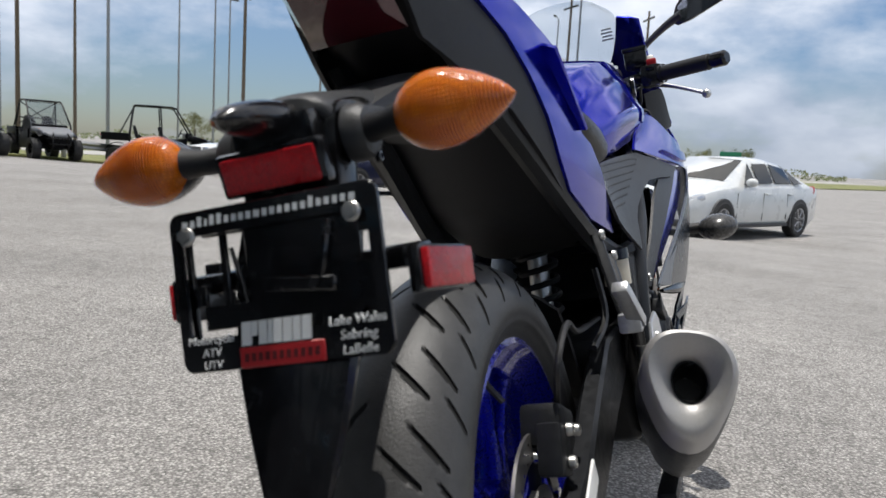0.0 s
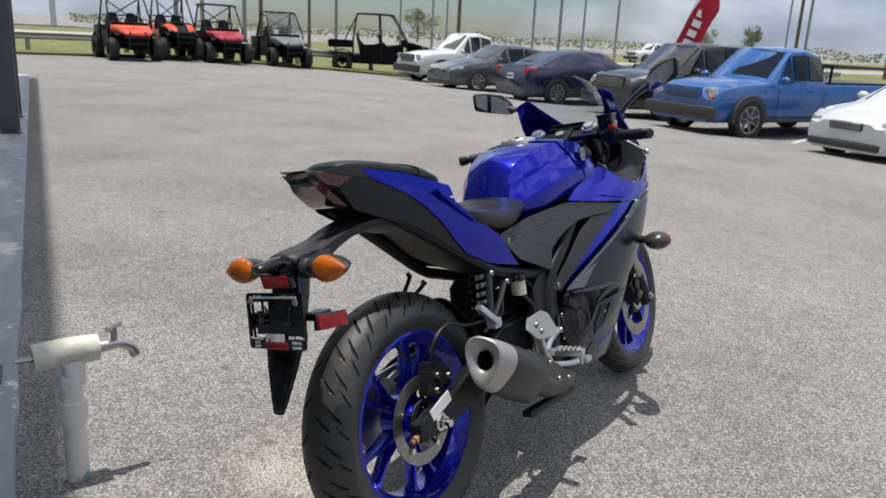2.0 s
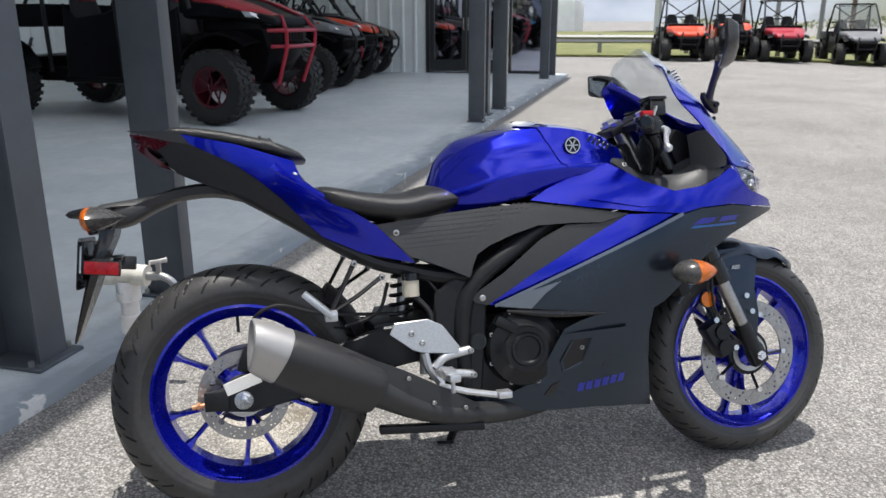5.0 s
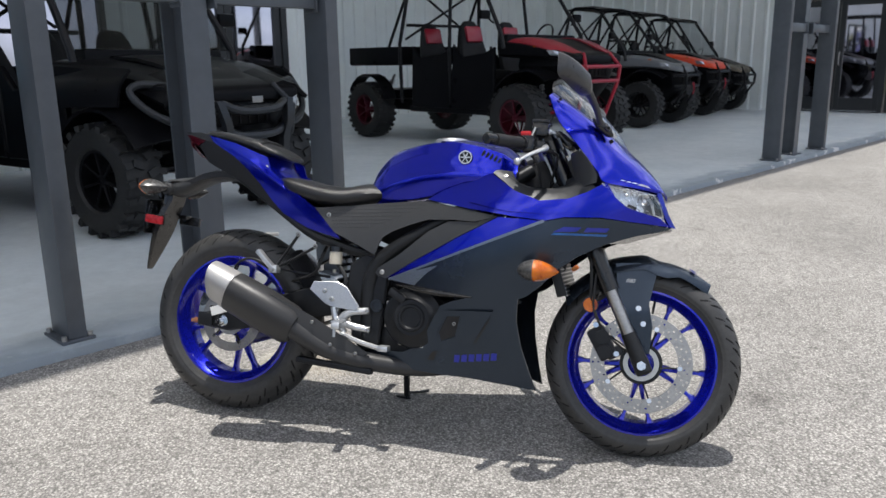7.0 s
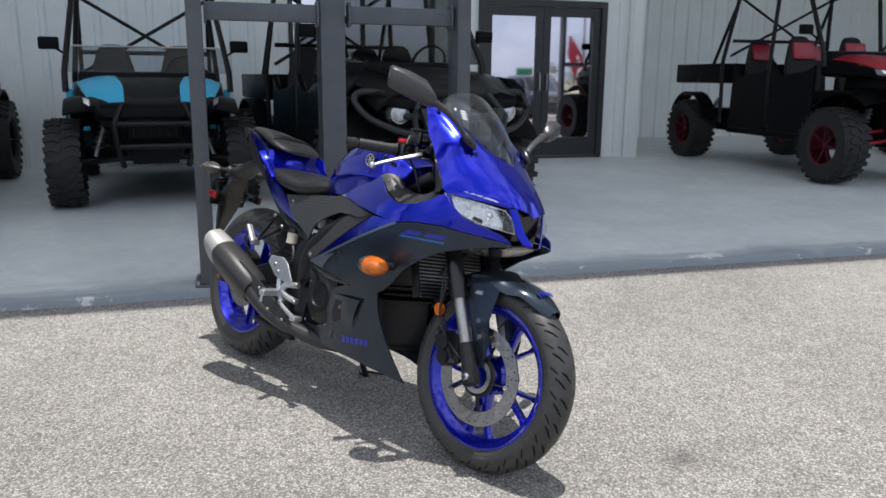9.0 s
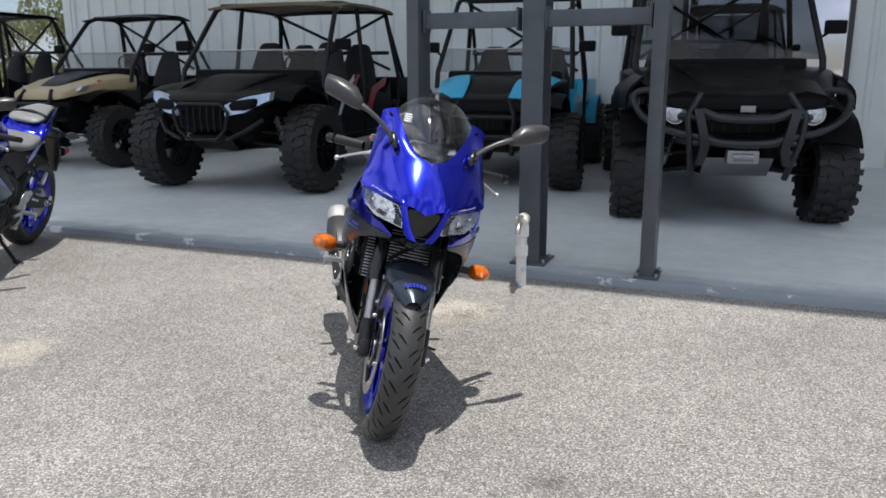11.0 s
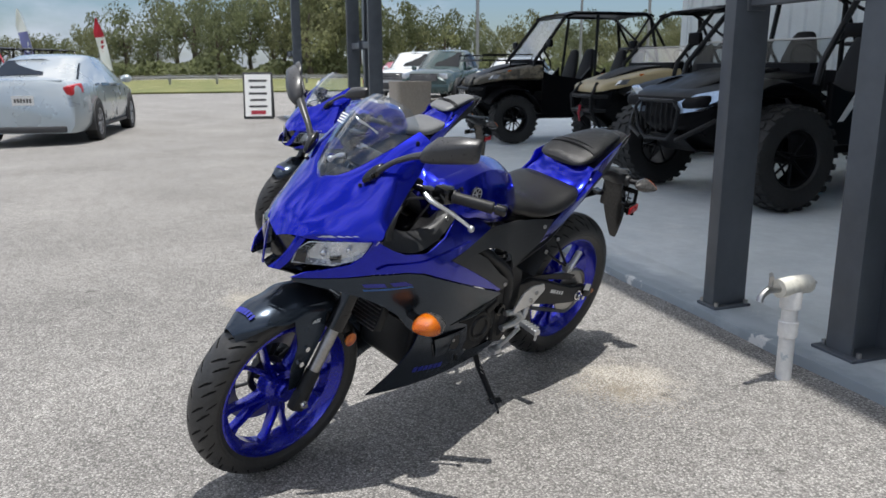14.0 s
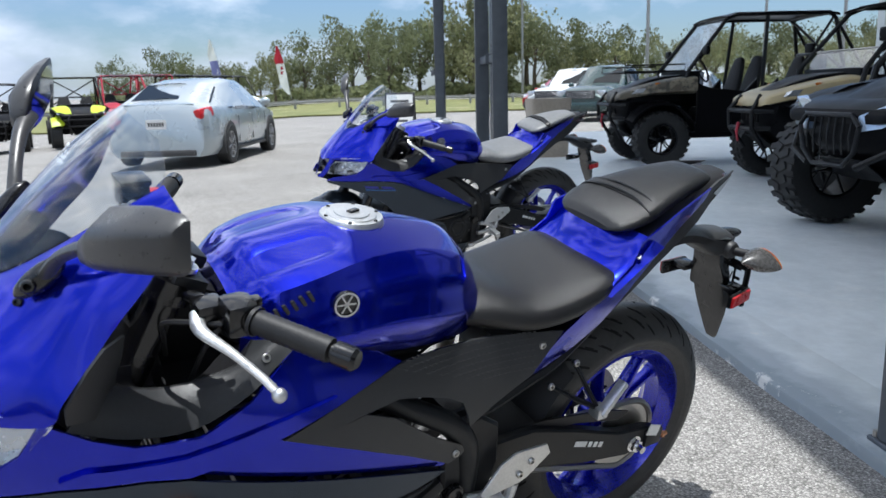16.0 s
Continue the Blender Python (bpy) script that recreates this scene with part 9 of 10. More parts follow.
            q = [mixp(mixp(a[idx[0]], b[idx[0]], 0.06), mixp(a[idx[1]], b[idx[1]], 0.06), 0.12), mixp(mixp(a[idx[0]], b[idx[0]], 0.94), mixp(a[idx[1]], b[idx[1]], 0.94), 0.12),
                 mixp(mixp(a[idx[0]], b[idx[0]], 0.94), mixp(a[idx[1]], b[idx[1]], 0.94), 0.9), mixp(mixp(a[idx[0]], b[idx[0]], 0.06), mixp(a[idx[1]], b[idx[1]], 0.06), 0.9)]
            pane("side_window", q, 0.022)
        a, b = rings[cab[1]], rings[cab[1] + 1]
        n = len(a)
        idx = (4, 5) if s == 0 else (n - 4, n - 5)
        pane("side_window", [mixp(a[idx[0]], b[idx[0]], 0.05) + Vector((0, 0, 0.03)), mixp(a[idx[0]], b[idx[0]], 0.62) + Vector((0, 0, 0.03)), mixp(a[idx[1]], b[idx[1]], 0.08)], 0.012)
        a, b = rings[cab[0] - 1], rings[cab[0]]
        if kind != "pickup":
            pane("side_window", [mixp(a[idx[0]], b[idx[0]], 0.95) + Vector((0, 0, 0.03)), mixp(a[idx[0]], b[idx[0]], 0.45) + Vector((0, 0, 0.03)), mixp(a[idx[1]], b[idx[1]], 0.93)], 0.012)
    tyre, rim = car_wheel_meshes(R)
    for x in (wbf, wbr):
        for s in (-1, 1):
            y = s * (W / 2 - 0.10)
            bm = B()
            cyl(bm, (x, s * (W / 2 - 0.3), R + 0.01), (x, s * (W / 2 + 0.002), R + 0.01), R * 1.14, n=32)
            for v in bm.verts:
                v.co.z = max(v.co.z, zb)
            P("wheel_arch", bm, M_BUMPER, "dark wheel arch")
            t = shared("tyre", tyre, root, pose(x, y + s * 0.015, R, 0, 20 * x + 13 * s, 0))
            shared("rim", rim, t, Matrix())
    # lights, grille, bumpers, mirrors, handles
    xf, xr = st[-1][0], st[0][0]
    zf = st[-2][2]
    zt = st[1][2]
    for s in (-1, 1):
        bm = B()
        if kind == "pickup":
            box(bm, (0.12, 0.30, 0.18), (xf - 0.10, s * 0.66, zf - 0.04), (0, 0, s * -14), bevel=0.03)
        else:
            box(bm, (0.42, 0.2, 0.13), (xf - 0.25, s * 0.68, zf - 0.02), (s * 8, 14, s * -24), bevel=0.05)
        P("headlight", bm, M_LAMPGLASS, "clear headlight")
        if paint == "blue":
            bm = B()
            box(bm, (0.12, 0.3, 0.05), (xf - 0.09, s * 0.66, zf - 0.16), (0, 0, s * -14), bevel=0.015)
            P("turn_signal", bm, M_AMBER, "amber turn signal")
        bm = B()
        if kind == "pickup":
            box(bm, (0.06, 0.12, 0.28), (xr + 0.03, s * 0.84, zt - 0.16), bevel=0.02)
        else:
            box(bm, (0.32, 0.14, 0.16), (xr + 0.14, s * 0.72, zt - 0.06), (s * 6, -8, s * 24), bevel=0.04)
        P("tail_light", bm, M_RED, "red tail light")
        bm = B()
        ball(bm, (st[cab[1]][0] + 0.45, s * (W / 2 + 0.09), st[cab[1]][2] + 0.08), 0.1, (0.7, 1.05, 0.75))
        P("door_mirror", bm, col, "door mirror")
        for x in ((-0.1, -0.95) if kind != "pickup" else (0.0,)):
            bm = B()
            box(bm, (0.16, 0.03, 0.03), (x, s * (W / 2 + 0.005), st[cab[1]][2] - 0.12), bevel=0.01)
            P("door_handle", bm, col)
        for x in ((0.95, 0.05, -0.85) if kind != "pickup" else (0.95, -0.35)):
            bm = B()
            box(bm, (0.008, 0.012, st[cab[1]][2] - zb - 0.25), (x, s * (W / 2 - 0.008), (st[cab[1]][2] + zb) / 2 + 0.02))
            P("door_gap", bm, M_BUMPER)
        bm = B()
        box(bm, (wbf - wbr - 2.6 * R, 0.05, 0.06), ((wbf + wbr) / 2, s * (W / 2 - 0.03), zb + 0.05), bevel=0.02)
        P("sill", bm, M_BUMPER)
    bm = B()
    if kind == "sedan":
        box(bm, (0.08, 0.62, 0.16), (xf - 0.03, 0, zf - 0.12), (0, 10, 0), bevel=0.03)
    else:
        box(bm, (0.08, 1.0, 0.26), (xf - 0.02, 0, zf - 0.08), (0, 6, 0), bevel=0.03)
    gr = P("grille", bm, M_BUMPER if paint != "blue" else col, "front grille")
    for k in range(4):
        bm = B()
        box(bm, (0.03, 0.56 if kind == "sedan" else 0.92, 0.015), (xf + 0.022, 0, zf - (0.17 if kind == "sedan" else 0.17) + 0.05 * k * (0.7 if kind == "sedan" else 1)), bevel=0.004, seg=1)
        part("grille_bar", bm, M_ALLOY if paint != "blue" else M_BUMPER, gr)
    bm = B()
    box(bm, (0.16, 1.3 if kind == "sedan" else 1.82, 0.12 if kind == "sedan" else 0.24), (xf - 0.02 if kind == "sedan" else xf + 0.02, 0, zb + (0.10 if kind == "sedan" else 0.18)), bevel=0.04)
    P("front_bumper", bm, M_BUMPER if paint in ("blue", "black", "white") and kind == "pickup" or kind == "sedan" else col, "front bumper")
    bm = B()
    box(bm, (0.12, 1.2, 0.10), (xr + 0.02, 0, zb + 0.06), bevel=0.03)
    P("rear_bumper", bm, M_BUMPER)
    bm = B()
    box(bm, (0.01, 0.32, 0.15), (xr + 0.035 if kind != "sedan" else xr - 0.004, 0, zt - 0.22), (0, -6, 0))
    pl = P("number_plate", bm, M_PAPER, "pale number plate")
    for k in range(6):
        bm = B()
        box(bm, (0.004, 0.028, 0.06), (xr + 0.026 if kind != "sedan" else xr - 0.012, -0.11 + 0.044 * k, zt - 0.22), (0, -6, 0))
        part("plate_bar", bm, M_BUMPER, pl)
    if kind == "pickup":
        bm = B()
        box(bm, (2.05, 1.55, 0.03), (-1.55, 0, 1.098))
        P("bed_cover", bm, M_BUMPER, "black bed floor")
        if paint == "blue":
            bm = B()
            for s in (-1, 1):
                tube(bm, [(-2.45, s * 0.82, 1.05), (-2.45, s * 0.82, 1.42)], 0.03, 6)
            tube(bm, [(-2.45, -0.82, 1.42), (-2.45, 0.82, 1.42)], 0.03, 6)
            tube(bm, [(-0.6, -0.82, 1.42), (-0.6, 0.82, 1.42)], 0.03, 6)
            for s in (-1, 1):
                tube(bm, [(-2.45, s * 0.82, 1.42), (-0.6, s * 0.82, 1.42), (-0.6, s * 0.82, 1.05)], 0.03, 6)
            P("ladder_rack", bm, M_CAGE, "black ladder rack")
    if kind == "sedan":
        bm = B()
        box(bm, (0.1, 1.1, 0.02), (xr + 0.2, 0, zt + 0.075), (0, 8, 0), bevel=0.006)
        P("boot_lip", bm, col)
    return root


def parked(x, y, heading, label, paint, kind):
    return build_car(pose(x, y, ground_z(x, y), 0, 0, heading), label, paint, kind)


parked(14.5, -0.25, 150, "white sedan parked in the lot", "white", "sedan")
parked(16.06, 2.83, 152, "bright blue pickup truck with grey bumper and ladder rack", "blue", "pickup")
parked(17.78, 5.23, 152, "black sport utility vehicle parked nose out", "black", "suv")
parked(18.95, 8.61, -28, "navy blue sedan parked tail out", "navy", "sedan")
parked(20.6, 12.2, 154, "graphite grey sedan parked nose out", "graphite", "sedan")
parked(22.7, 14.77, 154, "white pickup truck parked nose out", "white", "pickup")
M_LINE = patchy_mat("worn_white_line", (0.62, 0.62, 0.60), (0.40, 0.39, 0.37), 14.0, 0.5, 0.6, 0.8, 0.3, 0.1)
for k in range(5):
    g = B()
    box(g, (4.8, 0.10, 0.004), (0, 0, 0.002))
    x, y = 15.0 + 1.95 * k, 2.0 + 3.1 * k
    tagged(part("parking_line", g, M_LINE, m=pose(x, y, ground_z(x, y) + 0.001, 0, 0, 178), smooth=False), "worn white painted parking line", "marking", kind="structure")
parked(-3.05, -13.15, -125.0, "silver sedan with alloy wheels driving off", "silver", "sedan")
# beyond the porch's open end
parked(-19.5, -20.5, 20, "white pickup truck parked beyond the porch", "white", "pickup")
parked(-18.2, -17.6, 22, "dark green pickup truck parked beyond the porch", "green", "pickup")
parked(-24.5, -27.0, 15, "red sedan parked beyond the porch", "red", "sedan")
parked(-15.0, -12.0, 30, "white sedan parked beyond the porch", "white", "sedan")
parked(66.0, 24.0, 150, "white pickup truck on the far road", "white", "pickup")

# ---- pipe stand, signs, fence, poles, trees ----
def standpipe():
    t = thing("standpipe", "white plastic water standpipe with tap, smeared with grey paint", "standpipe", pose(-0.395, 0.90, 0, 0, 0, 0))
    P = lambda name, bm, material, label="", parent=None: part(name, bm, material, parent or t, label)
    bm = B()
    cyl(bm, (0, 0, 0), (0, 0, 0.31), 0.030, n=24)
    P("riser", bm, M_PVC, "upright pipe with faded blue paint")
    bm = B()
    lathe(bm, [(0.030, 0.17), (0.037, 0.175), (0.037, 0.235), (0.030, 0.24)], 24)
    P("coupling", bm, M_PVC, "pipe coupling")
    bm = B()
    lathe(bm, [(0.031, 0.285), (0.04, 0.29), (0.04, 0.345), (0.036, 0.36)], 24)
    P("coupling", bm, M_PVC, "pipe coupling")
    d = Vector((0.94, -0.34, 0)).normalized()
    bm = B()
    tube(bm, [Vector((0, 0, 0.375)) - d * 0.085, Vector((0, 0, 0.378)) - d * 0.03, Vector((0, 0, 0.378)) + d * 0.02, Vector((0, 0, 0.376)) + d * 0.075], [0.036, 0.037, 0.037, 0.036], 20)
    hd = P("tee", bm, M_PVC2, "cream plastic tee")
    e = Vector((0, 0, 0.376)) + d * 0.075
    bm = B()
    tube(bm, [e, e + d * 0.03, e + d * 0.055, e + d * 0.085 + Vector((0, 0, -0.018)), e + d * 0.095 + Vector((0, 0, -0.04))], [0.016, 0.015, 0.014, 0.013, 0.014], 12, 3)
    cyl(bm, e + d * 0.042, e + d * 0.042 + Vector((0, 0, 0.05)), 0.009, n=10)
    tap = P("tap", bm, M_STEEL, "weathered metal tap", hd)
    bm = B()
    q = e + d * 0.042 + Vector((0, 0, 0.052))
    tube(bm, [q + Vector((-0.026, -0.012, 0)), q, q + Vector((0.026, 0.012, 0))], [0.009, 0.007, 0.009], 8)
    P("tap_handle", bm, M_STEEL, "", hd)
    f = Vector((0, 0, 0.375)) - d * 0.085
    bm = B()
    tube(bm, [f, f - d * 0.025, f - d * 0.045], [0.010, 0.008, 0.007], 8)
    P("rear_tap", bm, M_STEEL, "", hd)
    return t


standpipe()
# pale repaired patch of the asphalt by the standpipe, and dark oil spots
g = B()
n = 40
ring = []
for k in range(n):
    a = 2 * math.pi * k / n
    r = 1 + 0.35 * noise.noise((math.cos(a) * 1.3, math.sin(a) * 1.3, 2.0))
    ring.append(g.verts.new((0.22 * r * math.cos(a), 0.33 * r * math.sin(a), 0)))
g.faces.new(ring)
M_SAND = patchy_mat("pale_sand", (0.50, 0.44, 0.35), (0.38, 0.34, 0.29), 40.0, 0.4, 0.6, 0.95, 0.3, 0.25)


def stray_sand():
    """Loose pale sand: many small grains, thinning out to the edge."""
    rnd = random.Random(4)
    bm = B()
    for _ in range(1500):
        a = rnd.uniform(0, 2 * math.pi)
        r = abs(rnd.gauss(0, 0.5))
        x, y = 0.24 * r * math.cos(a), 0.30 * r * math.sin(a)
        s = rnd.uniform(0.0012, 0.0035)
        z = 0.0012
        q = [bm.verts.new((x + s, y, 0.0)), bm.verts.new((x - s * 0.6, y + s, 0.0)), bm.verts.new((x - s * 0.6, y - s, 0.0)), bm.verts.new((x, y, s * 1.2))]
        for i, j, k in ((0, 1, 3), (1, 2, 3), (2, 0, 3)):
            bm.faces.new((q[i], q[j], q[k]))
    ob = part("loose_sand", bm, M_SAND, smooth=False, m=pose(0.15, 0.50, 0.001))
    tagged(ob, "loose pale sand scattered on the asphalt", "sand", kind="stuff")


g.free()
stray_sand()


def sign_board():
    t = thing("sandwich_board", "white sandwich board sign in a black frame", "sign", pose(-7.9, -14.2, 0, 0, 0, 52))
    for s in (-1, 1):
        bm = B()
        box(bm, (0.03, 0.68, 1.08), (0, 0, 0), bevel=0.006)
        b = part("board", bm, M_BUMPER, t, m=pose(s * 0.14, 0, 0.545, 0, s * -12, 0))
        bm = B()
        box(bm, (0.01, 0.60, 0.98), (s * 0.014, 0, 0.0))
        f = part("sheet", bm, M_PAPER, b, "white printed sheet")
        for k in range(5):
            bm = B()
            box(bm, (0.004, 0.42 - 0.06 * (k % 2), 0.05), (s * 0.020, 0, 0.34 - 0.15 * k))
            part("print_bar", bm, M_BUMPER, f)
        bm = B()
        box(bm, (0.004, 0.34, 0.09), (s * 0.0205, 0, -0.40))
        part("red_bar", bm, UTV_PAINT["red"], f)


sign_board()


def feather_flag(x, y, h, face_dir, base, tip, label, lean=0):
    t = thing("feather_flag", label, "flag", pose(x, y, ground_z(x, y), 0, 0, face_dir) @ pose(0, 0, 0, 0, lean, 0))
    bm = B()
    pole = curve_pts([(0, 0, 0), (0, 0, h * 0.6), (0.06, 0, h * 0.9), (0.28, 0, h)], 6)
    tube(bm, pole, 0.016, 6)
    box(bm, (0.5, 0.5, 0.04), (0, 0, 0.02), bevel=0.01)
    part("flagpole", bm, M_ALLOY, t)
    for z0, z1, material, nm in ((0.22, 0.72, base, "cloth"), (0.72, 1.0, tip, "cloth")):
        rows = []
        for i in range(9):
            z = h * (z0 + (z1 - z0) * i / 8)
            x0 = 0.0 if z < 0.6 * h else 0.28 * ((z / h - 0.6) / 0.4) ** 2
            w = 0.62 * min(1.0, (z / h - 0.18) / 0.2) * (1 - max(0, z / h - 0.8) / 0.22) + 0.04
            rows.append([Vector((x0 + w * j / 4, 0.05 * math.sin(3 * z + j), z)) for j in range(5)])
        part(nm, grid_skin(B(), rows, 0.004), material, t)
    for k in range(6):
        bm = B()
        box(bm, (0.26, 0.012, h * 0.05), (0.3, -0.03, h * (0.35 + 0.075 * k)), bevel=0.002, seg=1)
        part("print_bar", bm, M_WHITE if base is not M_WHITE else UTV_PAINT["red"], t)


M_FLAGRED = mat("red_cloth", (0.40, 0.012, 0.03), 0.7)
M_FLAGBLUE = mat("violet_cloth", (0.18, 0.19, 0.42), 0.7)
feather_flag(22.4, 7.9, 4.0, -70, M_FLAGRED, M_FLAGRED, "red feather flag with pale bars, leaning", 20)
feather_flag(-20.1, -62.5, 6.0, -28, M_FLAGBLUE, M_WHITE, "violet and white feather flag", 8)
feather_flag(-23.9, -58.1, 5.0, -28, M_WHITE, M_FLAGRED, "white and red feather flag", 8)


def guardrail(u, n0, n1, label):
    t = thing("guardrail", label, "guardrail", MB @ pose(u, n0, 0))
    L = n1 - n0
    bm = B()
    prof = [(0.0, 0.42), (0.05, 0.47), (0.0, 0.55), (0.05, 0.63), (0.0, 0.70)]
    rows = [[Vector((-x, y, z + fall(n0 + y))) for x, z in prof] for y in np.linspace(0, L, 60)]
    part("rail", grid_skin(bm, rows, 0.006), M_DIRTY_ALU, t, "dull galvanised rail")
    for k in range(int(L / 3)):
        bm = B()
        box(bm, (0.12, 0.15, 0.75), (0.08, 1 + 3 * k, 0.36 + fall(n0 + 1 + 3 * k)), bevel=0.01)
        part("post", bm, M_DIRTY_ALU, t)


guardrail(28.3, -40, 10, "dull galvanised guardrail along the grass")
guardrail(-52.0, -70, 20, "dull galvanised guardrail beyond the lot")


def pole(x, y, h, r, label="tall grey lamp post", arm=True, name="lamp_post"):
    t = thing(name, label, "lamp post", pose(x, y, ground_z(x, y), 0, 0, 35 * x))
    bm = B()
    cyl(bm, (0, 0, 0), (0, 0, h), r, r * 0.65, 12)
    part("shaft", bm, M_DIRTY_ALU if arm else mat("pole_wood", (0.13, 0.10, 0.075), 0.85, grain=0.2, grain_scale=20), t)
    if arm:
        bm = B()
        tube(bm, [(0, 0, h - 0.1), (0.8, 0, h + 0.1), (1.4, 0, h + 0.05)], 0.04, 6)
        a = part("arm", bm, M_DIRTY_ALU, t)
        bm = B()
        box(bm, (0.6, 0.22, 0.12), (1.6, 0, h + 0.03), bevel=0.03)
        part("lamp_head", bm, M_BUMPER, a)
    else:
        bm = B()
        box(bm, (2.2, 0.1, 0.12), (0, 0, h - 0.6), bevel=0.01)
        part("crossarm", bm, M_BUMPER, t)


def ahead(t_yaw, dist):
    """A place seen from near the machine at a heading (degrees from +x) and distance."""
    return dist * math.cos(radians(t_yaw)) - 1.2, dist * math.sin(radians(t_yaw)) - 0.7


for deg, dist, h, arm in ((53.5, 30.5, 9.5, True), (51.8, 36, 10.5, True), (49, 34, 10.5, True), (47.9, 45, 11, False), (44.6, 60, 12, False), (42.7, 42, 11, True), (38.2, 70, 14, True), (35.9, 64, 12, True), (34.9, 75, 14, True),
                          (34.0, 50, 13, False), (28.7, 55, 13, True), (26.8, 46, 12.5, True), (25.2, 62, 12, True), (22.9, 60, 14, True), (11.9, 80, 15, True), (11.2, 60, 13, False), (10.6, 52, 12, True), (5.8, 64, 13, False)):
    x, y = ahead(deg, dist)
    pole(x, y, h, 0.095 if arm else 0.125, "tall grey steel lamp post" if arm else "weathered wooden utility pole", arm, "lamp_post" if arm else "utility_pole")
for deg, dist, h in ((222, 46, 12), (214, 60, 13), (209, 52, 12), (205, 75, 15), (231, 70, 13)):
    x, y = ahead(deg, dist)
    pole(x, y, h, 0.12, "tall grey steel lamp post", True)

M_LEAF = mat("leaves", (0.17, 0.19, 0.10), 0.7, grain=0.35, grain_scale=1.2, stain=0.3, stain_scale=0.25, random_tint=0.25)
M_LEAF2 = mat("yellow_green_leaves", (0.22, 0.23, 0.12), 0.7, grain=0.35, grain_scale=1.2, stain=0.3, stain_scale=0.25, random_tint=0.25)


def lit_through(m):
    """Lets sunlight through thin leaves."""
    nt = m.node_tree
    p = nt.nodes["Principled BSDF"]
    out = next(n for n in nt.nodes if n.type == "OUTPUT_MATERIAL")
    tr, mx = nt.nodes.new("ShaderNodeBsdfTranslucent"), nt.nodes.new("ShaderNodeMixShader")
    nt.links.new(p.inputs["Base Color"].links[0].from_socket, tr.inputs["Color"])
    mx.inputs[0].default_value = 0.6
    nt.links.new(p.outputs[0], mx.inputs[1])
    nt.links.new(tr.outputs[0], mx.inputs[2])
    nt.links.new(mx.outputs[0], out.inputs["Surface"])


lit_through(M_LEAF)
lit_through(M_LEAF2)
M_BARK = mat("bark", (0.10, 0.08, 0.06), 0.9, grain=0.3, grain_scale=8)
CROWN = {}


def crown_mesh(seed, material):
    if (seed, material.name) in CROWN:
        return CROWN[(seed, material.name)]
    rnd = random.Random(seed)
    verts, faces = [], []
    blobs = [(rnd.gauss(0, 0.42), rnd.gauss(0, 0.42), rnd.uniform(0.35, 1.0), rnd.uniform(0.16, 0.34)) for _ in range(17)]
    for bx, by, bz, br in blobs:
        for _ in range(150):
            d = Vector((rnd.gauss(0, 1), rnd.gauss(0, 1), rnd.gauss(0, 1))).normalized() * br * rnd.uniform(0.5, 1.0)
            c = Vector((bx, by, bz)) + Vector((d.x, d.y, d.z * 0.75))
            a = Vector((rnd.gauss(0, 1), rnd.gauss(0, 1), rnd.gauss(0, 1))).normalized()
            b = a.cross(Vector((rnd.gauss(0, 1), rnd.gauss(0, 1), rnd.gauss(0, 1)))).normalized()
            s = rnd.uniform(0.016, 0.034)
            k = len(verts)
            verts += [c + a * s, c + b * s * 0.7, c - a * s, c - b * s * 0.7]
            faces.append((k, k + 1, k + 2, k + 3))
    me = bpy.data.meshes.new("crown")
    me.from_pydata(verts, [], faces)
    me.materials.append(material)
    CROWN[(seed, material.name)] = me
    return me


def tree(x, y, h, seed, material=None):
    rnd = random.Random(seed * 7 + 1)
    t = thing("tree", "leafy green tree at the lot's far edge", "tree", pose(x, y, ground_z(x, y), 0, 0, rnd.uniform(0, 360)), "far trees")
    bm = B()
    tube(bm, [(0, 0, 0), (0.05 * h * rnd.uniform(-1, 1), 0, h * 0.35), (0, 0.03 * h, h * 0.7)], [0.035 * h, 0.025 * h, 0.008 * h], 8, 3)
    for k in range(5):
        a = rnd.uniform(0, 6.28)
        z = h * rnd.uniform(0.25, 0.5)
        tube(bm, [(0, 0, z), (0.2 * h * math.cos(a), 0.2 * h * math.sin(a), z + 0.25 * h)], [0.012 * h, 0.004 * h], 5)
    part("trunk", bm, M_BARK, t)
    o = shared("crown", crown_mesh(seed % 6, material or (M_LEAF if rnd.random() < 0.6 else M_LEAF2)), t, Matrix.Diagonal((h * rnd.uniform(0.5, 0.75), h * rnd.uniform(0.5, 0.75), h, 1)))


rnd = random.Random(11)
for k in range(54):
    deg = 203 + 58 * (k + rnd.uniform(-0.5, 0.5)) / 54
    dist = rnd.uniform(72, 96)
    h = rnd.uniform(4.0, 6.6) * (1.35 if 228 < deg < 244 else 1.0) * (0.8 if deg > 250 else 1.0)
    x, y = ahead(deg, dist)
    tree(x, y, h, k)
for deg, dist, h in ((14, 150, 5), (17, 160, 4.5), (1, 140, 4), (-1.5, 150, 4.5), (37, 140, 5), (200, 60, 7), (197, 66, 8), (193, 58, 7)):
    x, y = ahead(deg, dist)
    tree(x, y, h, int(deg + 20))


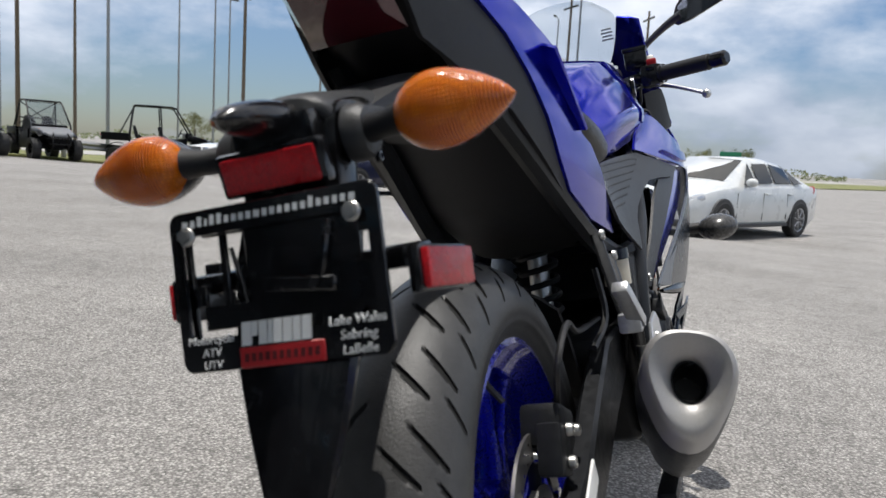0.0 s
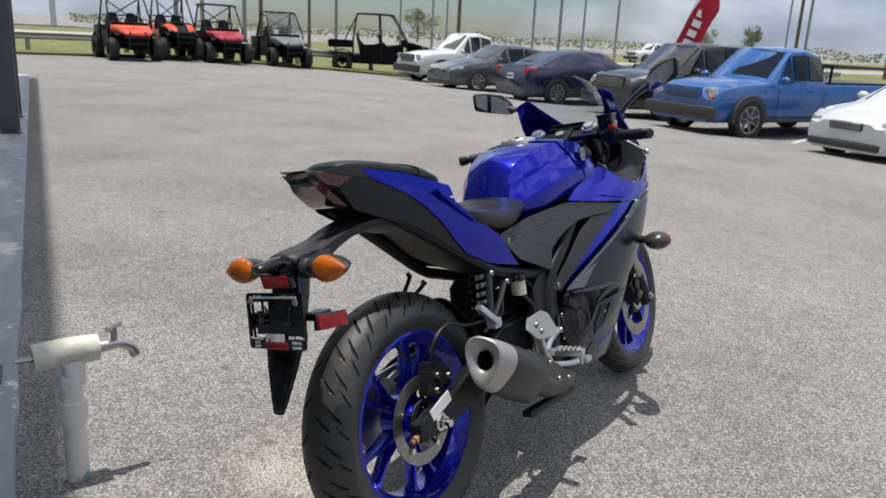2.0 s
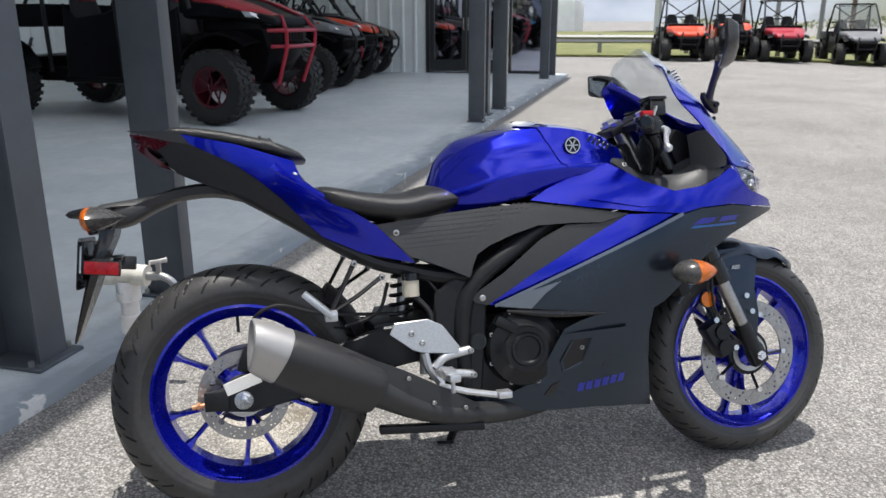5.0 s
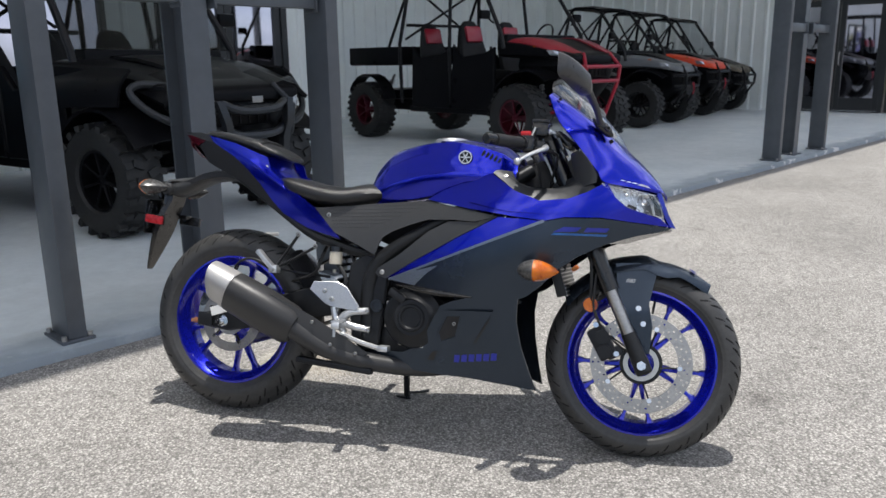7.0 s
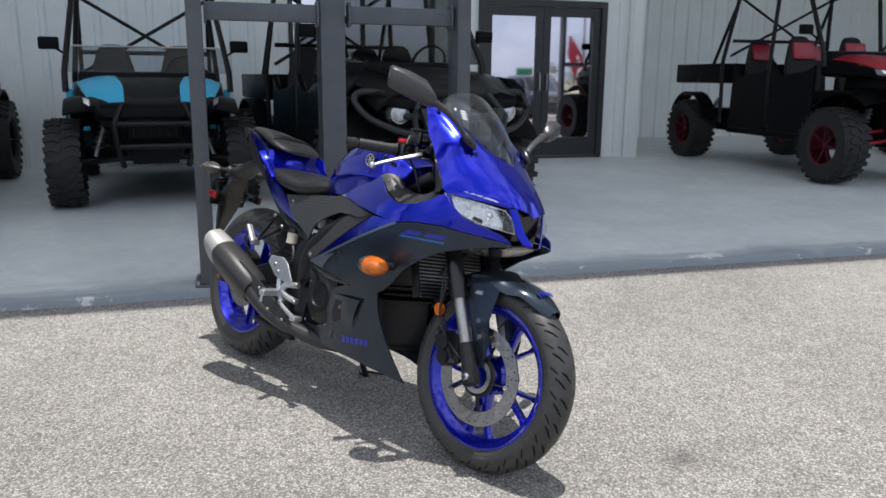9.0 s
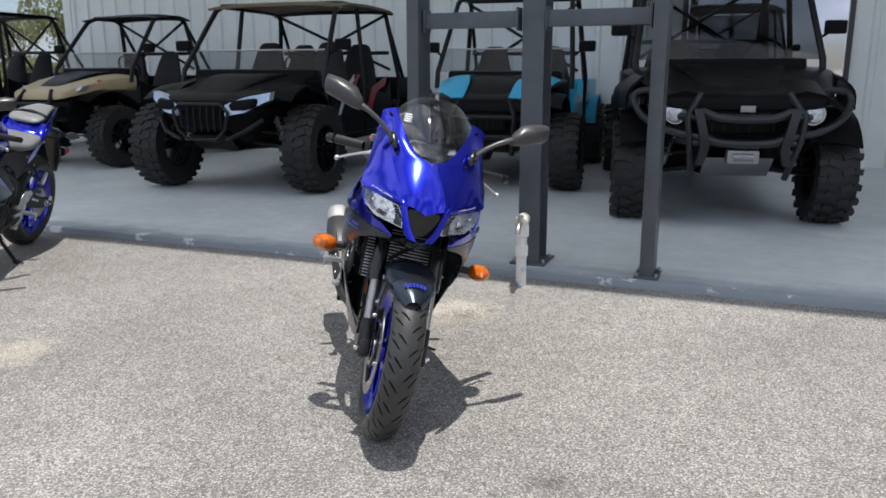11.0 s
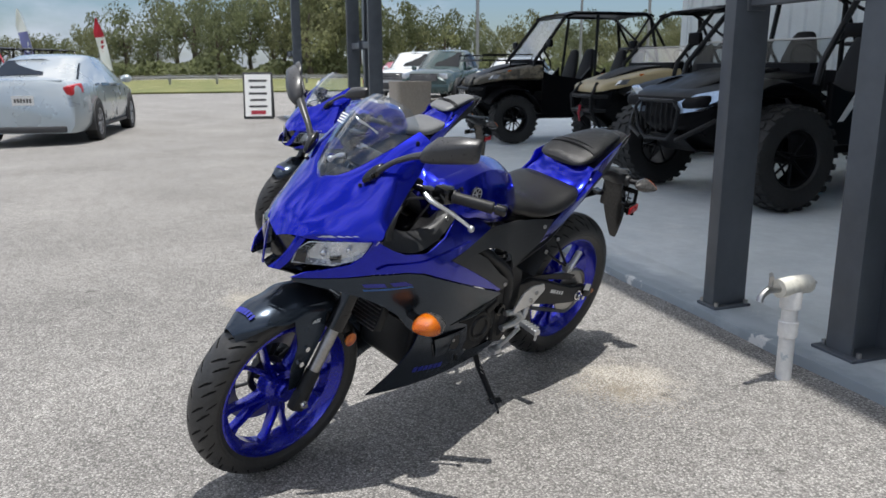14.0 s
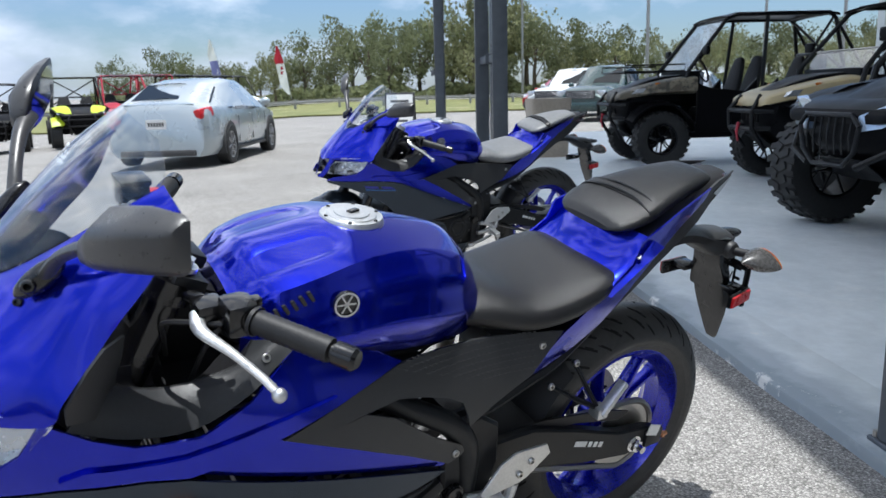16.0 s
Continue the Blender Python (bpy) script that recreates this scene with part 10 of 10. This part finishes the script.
def scrub(deg0, deg1, d0, d1, h, count, seed, label):
    """Undergrowth between the trunks: many small leaf clumps as one mass."""
    r = random.Random(seed)
    verts, faces = [], []
    for _ in range(count):
        deg, dist = r.uniform(deg0, deg1), r.uniform(d0, d1)
        x, y = ahead(deg, dist)
        c = Vector((x, y, ground_z(x, y) + r.uniform(0.1, 1.0) * h * (0.6 + 0.6 * noise.noise((deg * 0.35, 0, 0)))))
        a = Vector((r.gauss(0, 1), r.gauss(0, 1), r.gauss(0, 1))).normalized()
        b = a.cross(Vector((r.gauss(0, 1), r.gauss(0, 1), r.gauss(0, 1)))).normalized()
        s = r.uniform(0.18, 0.42)
        k = len(verts)
        verts += [c + a * s, c + b * s * 0.7, c - a * s, c - b * s * 0.7]
        faces.append((k, k + 1, k + 2, k + 3))
    me = bpy.data.meshes.new("undergrowth")
    me.from_pydata(verts, [], faces)
    me.materials.append(M_LEAF)
    tagged(new("undergrowth", me), label, "undergrowth", kind="stuff")


scrub(200, 262, 74, 100, 2.9, 22000, 5, "dense green undergrowth between far trees")
scrub(-8, 60, 170, 210, 3.0, 5000, 6, "distant low green tree line")


def canopy_station():
    t = thing("fuel_station", "far fuel station canopy with red edge", "building", pose(*ahead(61, 92), ground_z(*ahead(61, 92)), 0, 0, 60))
    bm = B()
    box(bm, (16, 9, 0.5), (0, 0, 5.2), bevel=0.05)
    part("canopy", bm, M_WHITE, t)
    bm = B()
    box(bm, (16.3, 9.3, 0.7), (0, 0, 5.75), bevel=0.08)
    part("roof_band", bm, mat("red_fascia", (0.55, 0.05, 0.03), 0.5), t, "red fascia band")
    for x in (-5, 0, 5):
        bm = B()
        box(bm, (0.4, 0.4, 5), (x, 0, 2.5))
        part("pillar", bm, M_WHITE, t)
    bm = B()
    box(bm, (8, 6, 3.4), (3, 12, 1.7), bevel=0.05)
    part("kiosk", bm, M_WALL, t)


canopy_station()
t = thing("road_sign", "green highway sign on two posts", "sign", pose(*ahead(-0.5, 78), ground_z(*ahead(-0.5, 78)), 0, 0, -10))
g = B()
box(g, (0.1, 1.9, 1.15), (0, 0, 2.3), bevel=0.03)
part("panel", g, mat("sign_green", (0.01, 0.16, 0.08), 0.5), t)
for s in (-1, 1):
    g = B()
    cyl(g, (0.1, s * 0.6, 0), (0.1, s * 0.6, 2.7), 0.05, n=8)
    part("post", g, M_DIRTY_ALU, t)
t = thing("planter_bin", "beige concrete bin by the porch posts", "bin", MB @ pose(-9.8, 1.4, SLAB))
g = B()
loft(g, [ring_pts(0, -0.28, 0.28, 0.28, 24, 8), ring_pts(0.9, -0.32, 0.32, 0.32, 24, 8)])
g.transform(Matrix.Rotation(radians(-90), 4, "Y"))
part("body", g, mat("beige_concrete", (0.42, 0.36, 0.29), 0.8, grain=0.12, grain_scale=30), t, m=pose(0, 0, 0))
# vehicles on show across the lot
for k, (paint, u, n) in enumerate(ROWFAR):
    build_utv(MB @ pose(u, n, fall(n), 0, 0, 20 + 3 * k), f"{paint} utility vehicle in a row across the lot", paint, None, 1.6, 2.2, 0.38, 0.28, 1.15, 2.0, k != 1, 1, style="stripe" if k in (1, 2, 3) else "sport", screen=None, cage=UTV_PAINT["red"] if k in (2, 3) else None, group="vehicles across the lot", far=True)
# second motorcycle beside the porch
bike2_at = pose(-1.88, -2.42, 0, 0, 0, -4) @ Matrix.Rotation(radians(-12), 4, "X") @ Matrix.Scale(1.03, 4)
second = build_bike(bike2_at, "larger blue and grey sport motorcycle parked beside the porch", False)
build_fairing(second, False)
build_front(second, 14)
M_PALESEAT = mat("pale_seat_cover", (0.17, 0.175, 0.18), 0.45, grain=0.1, grain_scale=60, stain=0.1, stain_scale=6)
for ob in second.children_recursive:
    if ob.name.split(".")[0] in ("rider_seat", "passenger_seat"):
        ob.data.materials[0] = M_PALESEAT
        ob["label"] = "pale grey covered seat"

# ---- end ----
